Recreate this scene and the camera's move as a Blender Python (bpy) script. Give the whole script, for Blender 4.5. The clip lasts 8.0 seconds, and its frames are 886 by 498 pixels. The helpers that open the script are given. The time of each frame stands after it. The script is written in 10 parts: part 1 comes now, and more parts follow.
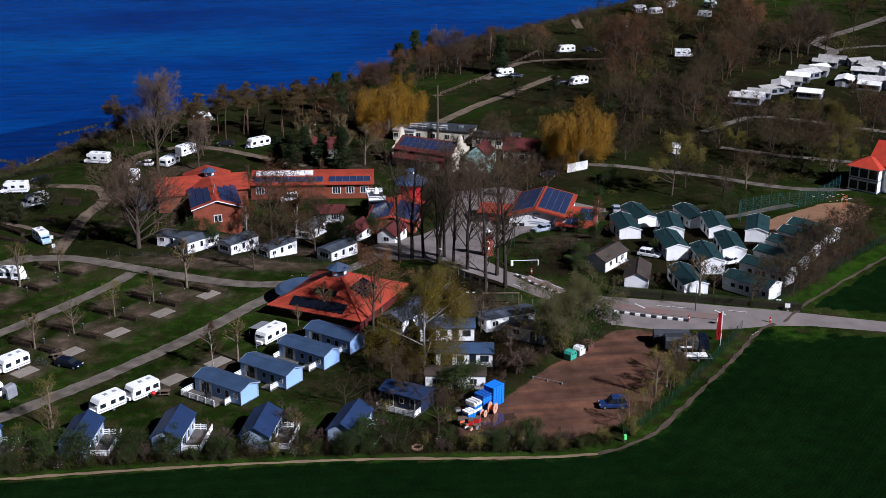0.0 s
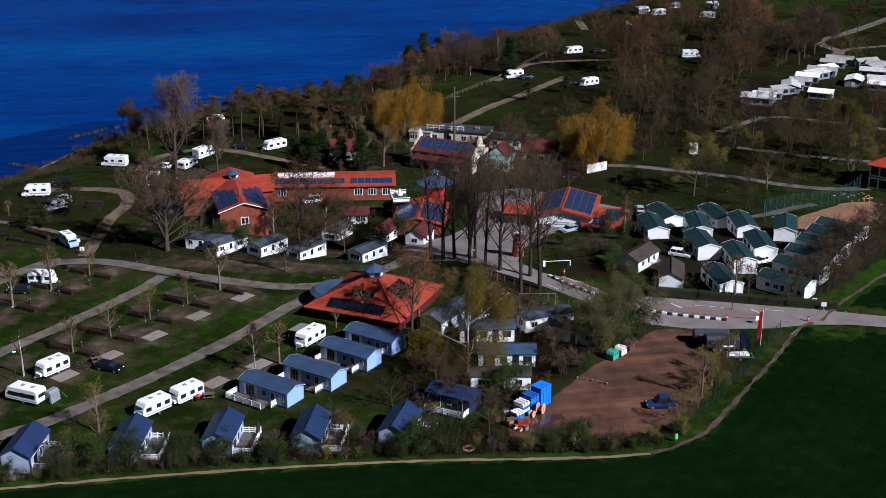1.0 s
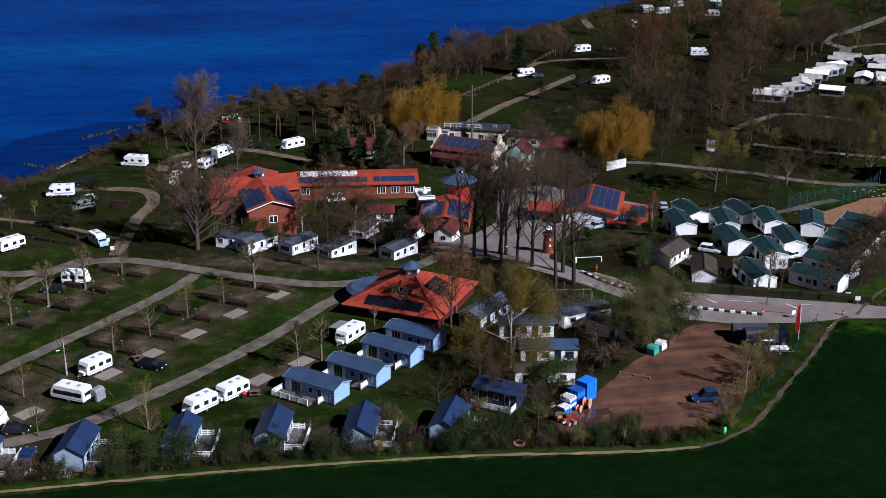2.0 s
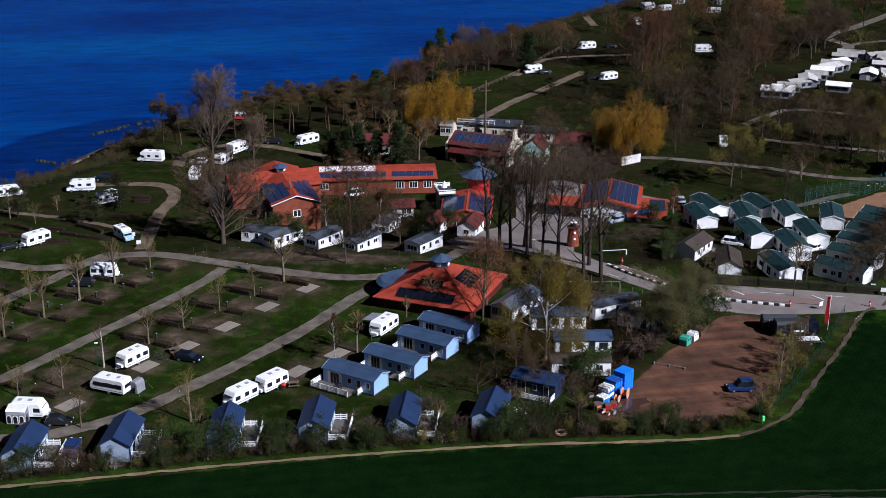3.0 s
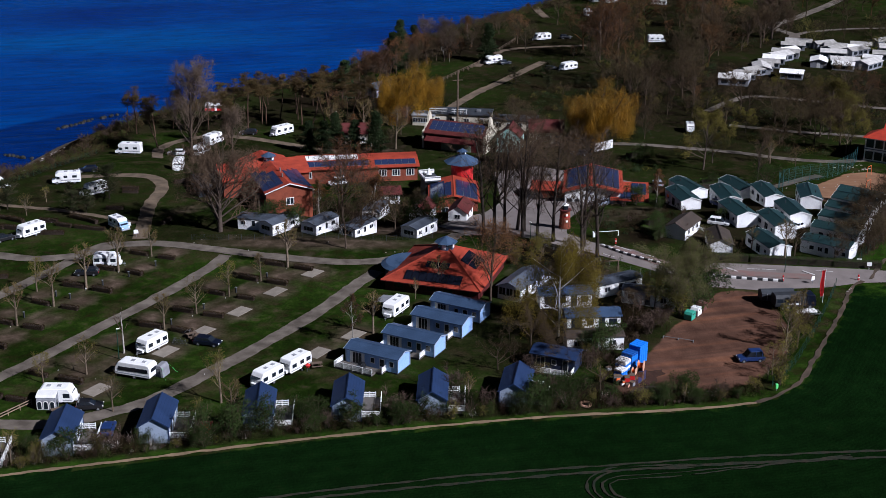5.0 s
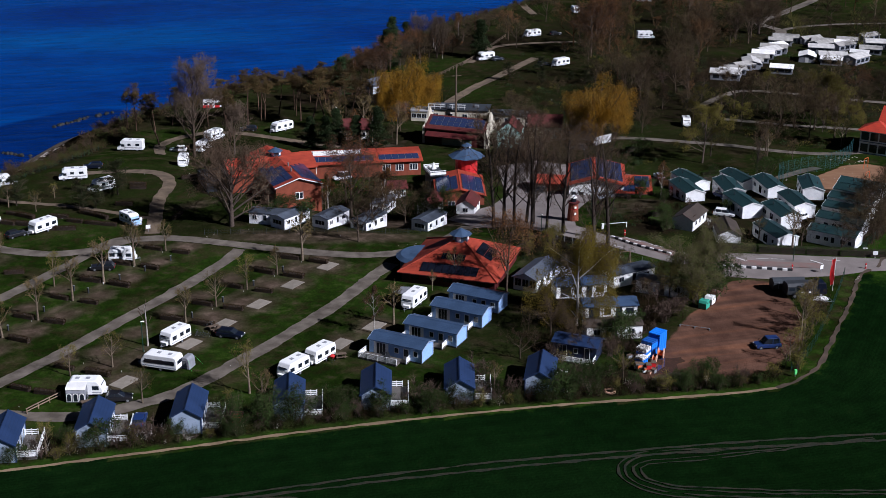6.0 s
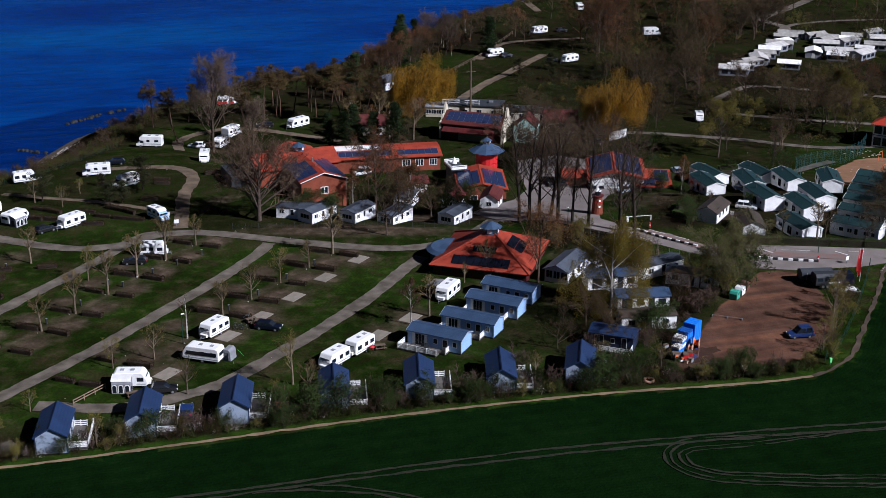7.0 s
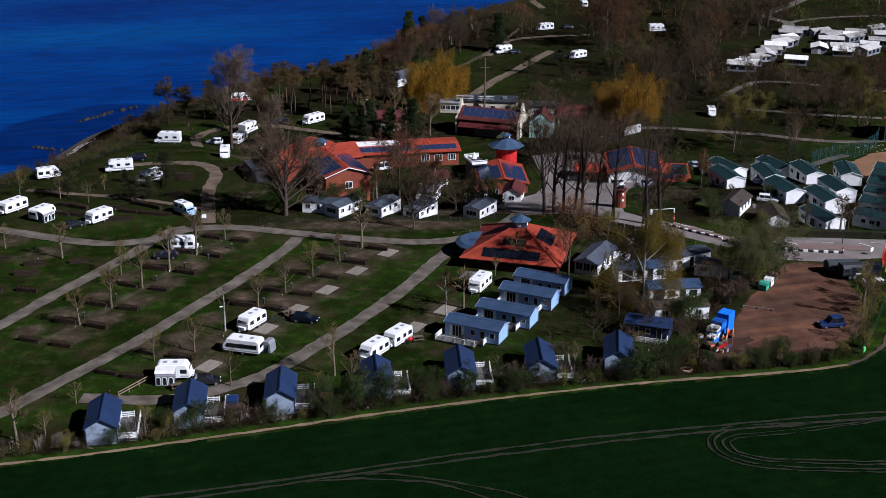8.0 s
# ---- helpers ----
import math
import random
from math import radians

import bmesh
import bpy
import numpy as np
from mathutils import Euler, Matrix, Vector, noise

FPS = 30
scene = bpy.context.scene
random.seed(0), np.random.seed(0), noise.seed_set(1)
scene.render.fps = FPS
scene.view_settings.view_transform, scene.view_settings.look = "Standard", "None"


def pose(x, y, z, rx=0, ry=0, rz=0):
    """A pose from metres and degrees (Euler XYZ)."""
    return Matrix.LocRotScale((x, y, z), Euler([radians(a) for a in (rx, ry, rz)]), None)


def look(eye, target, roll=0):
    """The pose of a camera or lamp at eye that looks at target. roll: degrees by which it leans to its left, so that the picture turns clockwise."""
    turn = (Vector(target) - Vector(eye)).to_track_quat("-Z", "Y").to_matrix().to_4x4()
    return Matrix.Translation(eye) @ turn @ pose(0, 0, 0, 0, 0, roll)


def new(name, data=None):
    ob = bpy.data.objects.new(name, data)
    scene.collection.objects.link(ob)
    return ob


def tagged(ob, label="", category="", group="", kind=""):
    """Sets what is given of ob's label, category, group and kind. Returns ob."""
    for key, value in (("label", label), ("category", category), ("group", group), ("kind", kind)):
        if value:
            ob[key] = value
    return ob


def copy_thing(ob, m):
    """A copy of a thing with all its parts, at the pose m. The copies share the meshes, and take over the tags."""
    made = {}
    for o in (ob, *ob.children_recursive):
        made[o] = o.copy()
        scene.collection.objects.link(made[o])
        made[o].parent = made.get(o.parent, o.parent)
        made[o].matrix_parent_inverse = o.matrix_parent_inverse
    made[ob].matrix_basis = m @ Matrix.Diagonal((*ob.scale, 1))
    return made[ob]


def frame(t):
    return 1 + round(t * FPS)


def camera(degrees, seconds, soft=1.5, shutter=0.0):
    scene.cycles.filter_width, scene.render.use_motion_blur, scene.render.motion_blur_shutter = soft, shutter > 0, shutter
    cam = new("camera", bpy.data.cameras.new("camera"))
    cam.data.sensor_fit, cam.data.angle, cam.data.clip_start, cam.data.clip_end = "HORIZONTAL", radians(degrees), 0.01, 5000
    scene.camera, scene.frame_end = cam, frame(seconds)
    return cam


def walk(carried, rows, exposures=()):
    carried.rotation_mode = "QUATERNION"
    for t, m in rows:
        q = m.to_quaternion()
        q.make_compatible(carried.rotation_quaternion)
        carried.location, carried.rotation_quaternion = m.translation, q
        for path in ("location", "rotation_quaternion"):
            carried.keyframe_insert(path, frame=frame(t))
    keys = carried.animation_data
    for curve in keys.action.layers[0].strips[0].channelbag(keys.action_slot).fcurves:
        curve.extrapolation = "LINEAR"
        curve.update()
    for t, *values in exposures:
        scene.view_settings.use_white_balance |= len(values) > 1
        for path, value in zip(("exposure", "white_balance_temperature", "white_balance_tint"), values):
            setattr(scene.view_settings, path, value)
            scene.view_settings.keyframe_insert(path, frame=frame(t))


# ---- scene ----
cam = camera(37.0, 8.0, soft=0.72)
PATH = [
    (0, (6.422, -230.071, 93.494), (6.723, -228.222, 92.794), -0.0),
    (0.5, (1.614, -229.085, 93.238), (1.932, -227.238, 92.539), 0.0),
    (1, (-3.443, -227.894, 92.925), (-3.112, -226.048, 92.229), 0.0),
    (1.5, (-8.126, -227.111, 92.686), (-7.784, -225.267, 91.991), 0.0),
    (2.8, (-20.284, -226.891, 91.906), (-19.905, -225.054, 91.211), -0.0),
    (3, (-21.819, -226.969, 91.758), (-21.436, -225.133, 91.063), 0.1),
    (3.5, (-25.84, -227.294, 91.489), (-25.446, -225.46, 90.795), 0.1),
    (4, (-30.216, -227.703, 91.132), (-29.803, -225.875, 90.435), 0.1),
    (4.5, (-34.386, -228.038, 90.913), (-33.923, -226.222, 90.215), 0.3),
    (6, (-47.599, -228.539, 90.183), (-47.048, -226.747, 89.485), 0.5),
    (6.5, (-51.899, -228.349, 89.823), (-51.337, -226.561, 89.125), 0.5),
    (7, (-56.464, -228.176, 89.604), (-55.891, -226.392, 88.906), 0.5),
    (7.5, (-60.665, -227.956, 89.344), (-60.081, -226.175, 88.645), 0.5),
    (8, (-65.145, -227.595, 89.1), (-64.55, -225.818, 88.401), 0.5),
]
walk(cam, [(t, look(e, a, r)) for t, e, a, r in PATH], exposures=[(0, 0.55, 5560, 18), (4, 0.49, 5560, 18), (8, 0.45, 5580, 18)])

# ---- world, sun, exposure ----
scene.view_settings.exposure = 0.15
SUN_AZ, SUN_EL = radians(-47), radians(37)      # the sun stands to the south-east of the camp
SUN_DIR = Vector((math.cos(SUN_AZ) * math.cos(SUN_EL), math.sin(SUN_AZ) * math.cos(SUN_EL), math.sin(SUN_EL)))
world = bpy.data.worlds.new("sky")
scene.world = world
world.use_nodes = True
sky = world.node_tree.nodes.new("ShaderNodeTexSky")
sky.sky_type, sky.sun_disc = "NISHITA", False
sky.air_density, sky.dust_density = 0.09, 0.03
sky.sun_elevation, sky.sun_rotation = SUN_EL, radians(137)
back = world.node_tree.nodes["Background"]
back.inputs["Strength"].default_value = 0.05
world.node_tree.links.new(sky.outputs["Color"], back.inputs["Color"])
sun_data = bpy.data.lights.new("sun", "SUN")
sun_data.energy, sun_data.angle, sun_data.color = 5.0, radians(0.5), (1.0, 0.965, 0.92)
sun = new("sun", sun_data)
sun.matrix_basis = look(SUN_DIR * 400, (0, 0, 0))


# ---- materials ----
def material(name, colour, rough=0.7, second=None, scale=0.6, fine=14.0, bump=0.15, metal=0.0, spec=0.3, jitter=0.0, courses=0.0, axis="Z"):
    """A surface with two scales of variation: patches of a second colour and fine grain with relief; courses: spacing of sheet or tile rows."""
    m = bpy.data.materials.new(name)
    m.use_nodes = True
    t = m.node_tree
    n, l = t.nodes, t.links
    p = n["Principled BSDF"]
    p.inputs["Roughness"].default_value, p.inputs["Metallic"].default_value = rough, metal
    p.inputs["Specular IOR Level"].default_value = spec
    co = n.new("ShaderNodeTexCoord")
    big, small = n.new("ShaderNodeTexNoise"), n.new("ShaderNodeTexNoise")
    big.inputs["Scale"].default_value, small.inputs["Scale"].default_value = scale, fine
    big.inputs["Detail"].default_value, small.inputs["Detail"].default_value = 6, 3
    for q in (big, small):
        l.new(co.outputs["Object"], q.inputs["Vector"])
    ramp = n.new("ShaderNodeValToRGB")
    ramp.color_ramp.elements[0].position, ramp.color_ramp.elements[1].position = 0.35, 0.68
    second = second or tuple(c * 0.72 for c in colour)
    ramp.color_ramp.elements[0].color, ramp.color_ramp.elements[1].color = (*second, 1), (*colour, 1)
    l.new(big.outputs["Fac"], ramp.inputs["Fac"])
    shade = n.new("ShaderNodeMix")
    shade.data_type, shade.blend_type = "RGBA", "MULTIPLY"
    shade.inputs["Factor"].default_value = 0.35
    grey = n.new("ShaderNodeMapRange")
    grey.inputs["To Min"].default_value, grey.inputs["To Max"].default_value = 0.55, 1.35
    l.new(small.outputs["Fac"], grey.inputs["Value"])
    l.new(ramp.outputs["Color"], shade.inputs[6])
    l.new(grey.outputs["Result"], shade.inputs[7])
    out = shade.outputs[2]
    if jitter:
        info, hue = n.new("ShaderNodeObjectInfo"), n.new("ShaderNodeHueSaturation")
        rng = n.new("ShaderNodeMapRange")
        rng.inputs["To Min"].default_value, rng.inputs["To Max"].default_value = 1 - jitter, 1 + jitter
        l.new(info.outputs["Random"], rng.inputs["Value"])
        l.new(rng.outputs["Result"], hue.inputs["Value"])
        l.new(out, hue.inputs["Color"])
        out = hue.outputs["Color"]
    height = small.outputs["Fac"]
    if courses:
        wave = n.new("ShaderNodeTexWave")
        wave.wave_type, wave.bands_direction, wave.wave_profile = "BANDS", axis, "SAW"
        wave.inputs["Scale"].default_value = 0.314 / courses
        wave.inputs["Distortion"].default_value = 0.0
        l.new(co.outputs["Object"], wave.inputs["Vector"])
        add = n.new("ShaderNodeMath")
        add.operation = "ADD"
        l.new(wave.outputs["Fac"], add.inputs[0])
        l.new(small.outputs["Fac"], add.inputs[1])
        height = add.outputs[0]
        line = n.new("ShaderNodeMix")
        line.data_type, line.blend_type = "RGBA", "MULTIPLY"
        line.inputs["Factor"].default_value = 0.4
        dark = n.new("ShaderNodeMapRange")
        dark.inputs["From Max"].default_value, dark.inputs["To Min"].default_value = 0.25, 0.45
        l.new(wave.outputs["Fac"], dark.inputs["Value"])
        l.new(out, line.inputs[6])
        l.new(dark.outputs["Result"], line.inputs[7])
        out = line.outputs[2]
    l.new(out, p.inputs["Base Color"])
    b = n.new("ShaderNodeBump")
    b.inputs["Strength"].default_value, b.inputs["Distance"].default_value = bump, 0.05
    l.new(height, b.inputs["Height"])
    l.new(b.outputs["Normal"], p.inputs["Normal"])
    return m


M = {}
M["asphalt"] = material("asphalt", (0.19, 0.162, 0.148), 0.85, (0.138, 0.118, 0.107), 0.25, 5, 0.2)
M["lane"] = material("worn_lane", (0.142, 0.120, 0.095), 0.9, (0.062, 0.050, 0.038), 0.38, 4, 0.35)
M["red_paving"] = material("red_paving", (0.175, 0.098, 0.084), 0.85, (0.150, 0.118, 0.104), 0.5, 6, 0.2)
M["path"] = material("trodden_path", (0.140, 0.102, 0.066), 0.95, (0.070, 0.051, 0.033), 0.4, 3, 0.4)
M["field_path"] = material("trodden_field_path", (0.215, 0.150, 0.088), 0.95, (0.125, 0.088, 0.050), 0.25, 3, 0.4)
M["dark_path"] = material("dark_earth_path", (0.082, 0.056, 0.038), 0.95, (0.036, 0.026, 0.016), 0.3, 3, 0.4)
M["track"] = material("tyre_track", (0.021, 0.016, 0.008), 0.95, (0.005, 0.010, 0.003), 0.9, 3, 0.4)
M["concrete"] = material("concrete_slab", (0.21, 0.182, 0.147), 0.85, (0.161, 0.14, 0.112), 0.8, 7, 0.2, jitter=0.15)
M["marking"] = material("road_marking", (0.62, 0.60, 0.57), 0.7)
M["kerb_white"] = material("kerb_white", (0.78, 0.77, 0.74), 0.7)
M["kerb_black"] = material("kerb_black", (0.02, 0.02, 0.022), 0.7)
M["white"] = material("white_paint", (0.80, 0.80, 0.78), 0.55, (0.72, 0.72, 0.70), 0.7, 5, 0.05)
M["white_boards"] = material("white_weatherboard", (0.80, 0.80, 0.79), 0.6, (0.70, 0.70, 0.69), 0.6, 6, 0.2, courses=0.2)
M["blue_boards"] = material("pale_blue_weatherboard", (0.30, 0.455, 0.76), 0.6, (0.25, 0.40, 0.68), 0.6, 6, 0.25, courses=0.2)
M["navy_boards"] = material("navy_weatherboard", (0.018, 0.028, 0.062), 0.6, (0.013, 0.021, 0.05), 0.6, 6, 0.25, courses=0.2)
M["ice_boards"] = material("ice_blue_weatherboard", (0.31, 0.37, 0.46), 0.6, (0.265, 0.325, 0.42), 0.6, 6, 0.25, courses=0.2)
M["blue_roof"] = material("blue_grey_roof", (0.040, 0.070, 0.128), 0.5, (0.030, 0.053, 0.098), 0.4, 7, 0.35, courses=0.4, axis="Y")
M["dark_blue_roof"] = material("dark_blue_roof", (0.017, 0.034, 0.088), 0.5, (0.013, 0.027, 0.070), 0.4, 7, 0.2, courses=0.4, axis="Y")
M["green_roof"] = material("dark_green_roof", (0.012, 0.036, 0.036), 0.55, (0.009, 0.027, 0.0288), 0.4, 7, 0.35, jitter=0.15, courses=0.4, axis="Y")
M["brown_roof"] = material("brown_roof", (0.054, 0.039, 0.03), 0.7, (0.036, 0.027, 0.021), 0.4, 7, 0.35, courses=0.4, axis="Y")
M["grey_roof"] = material("grey_metal_roof", (0.070, 0.082, 0.104), 0.5, (0.044, 0.052, 0.066), 0.5, 7, 0.3, courses=0.4, axis="Y", jitter=0.2)
M["red_tiles"] = material("red_roof_tiles", (0.304, 0.042, 0.018), 0.7, (0.217, 0.028, 0.013), 0.5, 6, 0.5, courses=0.4)
M["bright_tiles"] = material("bright_red_tiles", (0.43, 0.043, 0.017), 0.65, (0.33, 0.034, 0.016), 0.5, 6, 0.5, courses=0.4)
M["brick"] = material("red_brick", (0.23, 0.056, 0.026), 0.85, (0.165, 0.040, 0.020), 0.7, 9, 0.4, courses=0.25)
M["dark_red"] = material("dark_red_boards", (0.09, 0.012, 0.0108), 0.7, (0.06, 0.0084, 0.0084), 0.6, 6, 0.3, courses=0.25)
M["red_paint"] = material("red_paint", (0.50, 0.02, 0.02), 0.5, (0.42, 0.018, 0.018), 0.6, 6, 0.1)
M["maroon_roof"] = material("maroon_tiles", (0.096, 0.018, 0.015), 0.7, (0.066, 0.0132, 0.012), 0.5, 6, 0.5, courses=0.4)
M["cream"] = material("cream_render", (0.528, 0.48, 0.376), 0.8, (0.464, 0.416, 0.32), 0.6, 6, 0.2)
M["turquoise"] = material("turquoise_render", (0.20, 0.50, 0.48), 0.8, (0.5, 0.6, 0.5), 0.8, 6, 0.2)
M["sage"] = material("sage_door", (0.20, 0.24, 0.17), 0.7, (0.17, 0.21, 0.15), 0.6, 6, 0.2)
M["zinc"] = material("blue_zinc", (0.062, 0.100, 0.168), 0.45, (0.042, 0.072, 0.126), 0.6, 6, 0.15, metal=0.2)
M["dark_metal"] = material("dark_metal", (0.035, 0.038, 0.042), 0.5, (0.025, 0.027, 0.03), 1, 8, 0.1)
M["steel"] = material("galvanised_steel", (0.30, 0.31, 0.32), 0.45, (0.22, 0.23, 0.24), 1, 8, 0.1, metal=0.6)
M["slate"] = material("grey_cladding", (0.036, 0.042, 0.048), 0.6, (0.027, 0.03, 0.036), 1, 8, 0.2, courses=0.3)
M["wood"] = material("weathered_timber", (0.119, 0.084, 0.056), 0.85, (0.084, 0.0595, 0.042), 1.5, 12, 0.3)
M["pale_timber"] = material("pale_timber_rail", (0.25, 0.18, 0.12), 0.85, (0.17, 0.12, 0.08), 1.5, 12, 0.3)
M["deck"] = material("grey_decking", (0.112, 0.098, 0.084), 0.85, (0.077, 0.07, 0.063), 1.5, 12, 0.3, courses=0.28, axis="X")
M["rubber"] = material("rubber", (0.018, 0.018, 0.018), 0.85)
M["plastic_grey"] = material("grey_plastic", (0.30, 0.31, 0.33), 0.6)
M["canvas"] = material("grey_canvas", (0.21, 0.215, 0.235), 0.9, (0.16, 0.165, 0.18), 1.2, 10, 0.2)
M["worn_canvas"] = material("worn_grey_canvas", (0.52, 0.50, 0.47), 0.8, (0.36, 0.35, 0.33), 0.7, 9, 0.15)
M["stained_canvas"] = material("stained_grey_canvas", (0.36, 0.345, 0.32), 0.85, (0.22, 0.21, 0.19), 0.6, 9, 0.15)
M["white_canvas"] = material("white_canvas", (0.78, 0.77, 0.74), 0.8, (0.62, 0.61, 0.58), 0.5, 7, 0.2, jitter=0.15)
M["blue_pack"] = material("blue_plastic", (0.02, 0.20, 0.75), 0.45, (0.018, 0.15, 0.62), 1.5, 9, 0.15)
# blue_plastic again, with the shade of the gaps put into its colour
M["pack_shade"] = material("shaded_blue_plastic", (0.012, 0.085, 0.34), 0.5, (0.01, 0.06, 0.26), 1.5, 9, 0.15)
M["orange"] = material("orange_plastic", (0.80, 0.16, 0.04), 0.6)
M["peach"] = material("pale_wood_reel", (0.576, 0.336, 0.224), 0.8, (0.48, 0.264, 0.176), 1, 9, 0.2)
M["green_box"] = material("green_plastic", (0.05, 0.34, 0.24), 0.6, (0.04, 0.27, 0.19), 1, 9, 0.1)
M["brown_box"] = material("brown_plastic", (0.11, 0.045, 0.035), 0.6)
M["lime"] = material("lime_plastic", (0.15, 0.75, 0.20), 0.6)
M["fence_green"] = material("green_wire_fence", (0.008, 0.040, 0.024), 0.6)
M["fence_teal"] = material("teal_fence_post", (0.03, 0.10, 0.10), 0.6)
M["stone"] = material("pale_boulder", (0.42, 0.38, 0.33), 0.85, (0.28, 0.25, 0.22), 1.2, 6, 0.5, jitter=0.3)
M["dark_stone"] = material("wet_boulder", (0.016, 0.016, 0.015), 0.7, (0.010, 0.010, 0.010), 1.2, 6, 0.5, jitter=0.3)
M["soil_heap"] = material("dark_soil_and_hedge_shade", (0.036, 0.024, 0.018), 0.95, (0.024, 0.0168, 0.012), 1.0, 6, 0.6)
for key, colour in (("navy_car", (0.004, 0.006, 0.014)), ("black_car", (0.012, 0.012, 0.014)), ("white_car", (0.75, 0.75, 0.74)),
                    ("blue_car", (0.014, 0.032, 0.11)), ("silver_car", (0.32, 0.36, 0.42)), ("red_car", (0.40, 0.03, 0.02)),
                    ("caravan_white", (0.82, 0.82, 0.80)), ("van_blue", (0.30, 0.45, 0.68))):
    M[key] = material(key, colour, 0.3, tuple(c * 0.9 for c in colour), 0.8, 4, 0.02, spec=0.5)


def glass_material(name, colour, rough):
    m = bpy.data.materials.new(name)
    m.use_nodes = True
    p = m.node_tree.nodes["Principled BSDF"]
    p.inputs["Base Color"].default_value, p.inputs["Roughness"].default_value = (*colour, 1), rough
    p.inputs["Specular IOR Level"].default_value = 0.5
    return m


M["glass"] = glass_material("dark_window_glass", (0.012, 0.016, 0.022), 0.08)
M["solar"] = glass_material("solar_cells", (0.020, 0.029, 0.070), 0.2)
# solar_cells darkened: the pavilion slope's dark reflection is put into the colour
M["dim_glazing"] = glass_material("dim_cells_and_band_glass", (0.006, 0.007, 0.012), 0.2)
M["lamp"] = glass_material("opal_lamp_glass", (0.85, 0.85, 0.80), 0.3)


def bark_material(name, colour, second, scale=3.0):
    m = material(name, colour, 0.95, second, scale, 18, 0.5, jitter=0.25, spec=0.02)
    return m


M["bark"] = bark_material("grey_brown_bark", (0.0806, 0.062, 0.0496), (0.0496, 0.0372, 0.031))
M["dark_bark"] = bark_material("dark_bark", (0.048, 0.038, 0.031), (0.026, 0.021, 0.017))
M["pine_bark"] = bark_material("pine_bark", (0.093, 0.0558, 0.0372), (0.0558, 0.0372, 0.0279))
M["birch_bark"] = bark_material("birch_bark", (0.434, 0.406, 0.364), (0.175, 0.154, 0.133), 2.0)
M["twig"] = bark_material("bare_twigs", (0.079, 0.054, 0.0395), (0.056, 0.0382, 0.0283))
M["red_twig"] = bark_material("reddish_twigs", (0.0704, 0.0416, 0.0296), (0.048, 0.0296, 0.0224))


def leaf_material(name, colours):
    """Foliage whose colour varies from leaf to leaf and from tree to tree, and lets some light through."""
    m = bpy.data.materials.new(name)
    m.use_nodes = True
    n, l = m.node_tree.nodes, m.node_tree.links
    p = n["Principled BSDF"]
    p.inputs["Roughness"].default_value, p.inputs["Specular IOR Level"].default_value = 0.8, 0.03
    geo, ramp = n.new("ShaderNodeNewGeometry"), n.new("ShaderNodeValToRGB")
    e = ramp.color_ramp.elements
    e[0].color, e[1].color = (*colours[0], 1), (*colours[-1], 1)
    if len(colours) > 2:
        mid = e.new(0.5)
        mid.color = (*colours[1], 1)
    l.new(geo.outputs["Random Per Island"], ramp.inputs["Fac"])
    info, hue, rng = n.new("ShaderNodeObjectInfo"), n.new("ShaderNodeHueSaturation"), n.new("ShaderNodeMapRange")
    rng.inputs["To Min"].default_value, rng.inputs["To Max"].default_value = 0.75, 1.25
    l.new(info.outputs["Random"], rng.inputs["Value"])
    l.new(rng.outputs["Result"], hue.inputs["Value"])
    l.new(ramp.outputs["Color"], hue.inputs["Color"])
    trans, mix = n.new("ShaderNodeBsdfTranslucent"), n.new("ShaderNodeMixShader")
    mix.inputs["Fac"].default_value = 0.25
    l.new(hue.outputs["Color"], p.inputs["Base Color"])
    l.new(hue.outputs["Color"], trans.inputs["Color"])
    l.new(p.outputs["BSDF"], mix.inputs[1])
    l.new(trans.outputs["BSDF"], mix.inputs[2])
    l.new(mix.outputs["Shader"], n["Material Output"].inputs["Surface"])
    return m


M["willow_leaf"] = leaf_material("golden_willow_leaves", ((0.29, 0.148, 0.014), (0.41, 0.220, 0.020), (0.20, 0.105, 0.013)))
M["olive_leaf"] = leaf_material("olive_spring_leaves", ((0.096, 0.0944, 0.0176), (0.148, 0.132, 0.0272), (0.116, 0.092, 0.0224)))
M["birch_olive"] = leaf_material("olive_gold_birch_leaves", ((0.120, 0.090, 0.014), (0.165, 0.125, 0.020), (0.085, 0.060, 0.013)))
M["dark_olive"] = leaf_material("brownish_olive_leaves", ((0.0756, 0.0677, 0.0144), (0.108, 0.0922, 0.0202), (0.0756, 0.0576, 0.0158)))
M["grey_leaf"] = leaf_material("grey_green_buds", ((0.0736, 0.0752, 0.0256), (0.108, 0.1024, 0.0384), (0.056, 0.056, 0.0208)))
M["birch_leaf"] = leaf_material("rusty_catkins", ((0.0979, 0.0398, 0.0122), (0.1224, 0.0612, 0.0184), (0.0612, 0.0306, 0.0122)))
M["needle"] = leaf_material("dark_needles", ((0.011, 0.022, 0.009), (0.020, 0.034, 0.013), (0.028, 0.031, 0.012)))
M["dark_pine"] = leaf_material("dark_olive_needles", ((0.014, 0.020, 0.008), (0.024, 0.030, 0.012), (0.034, 0.030, 0.014)))
M["pine_needle"] = leaf_material("pine_needles", ((0.062, 0.038, 0.016), (0.080, 0.050, 0.020), (0.030, 0.036, 0.013)))
M["shrub_leaf"] = leaf_material("shrub_leaves", ((0.030, 0.046, 0.011), (0.055, 0.074, 0.017), (0.045, 0.038, 0.014)))
M["hedge_leaf"] = leaf_material("dark_hedge_leaves", ((0.017, 0.032, 0.008), (0.030, 0.050, 0.012), (0.026, 0.026, 0.010)))
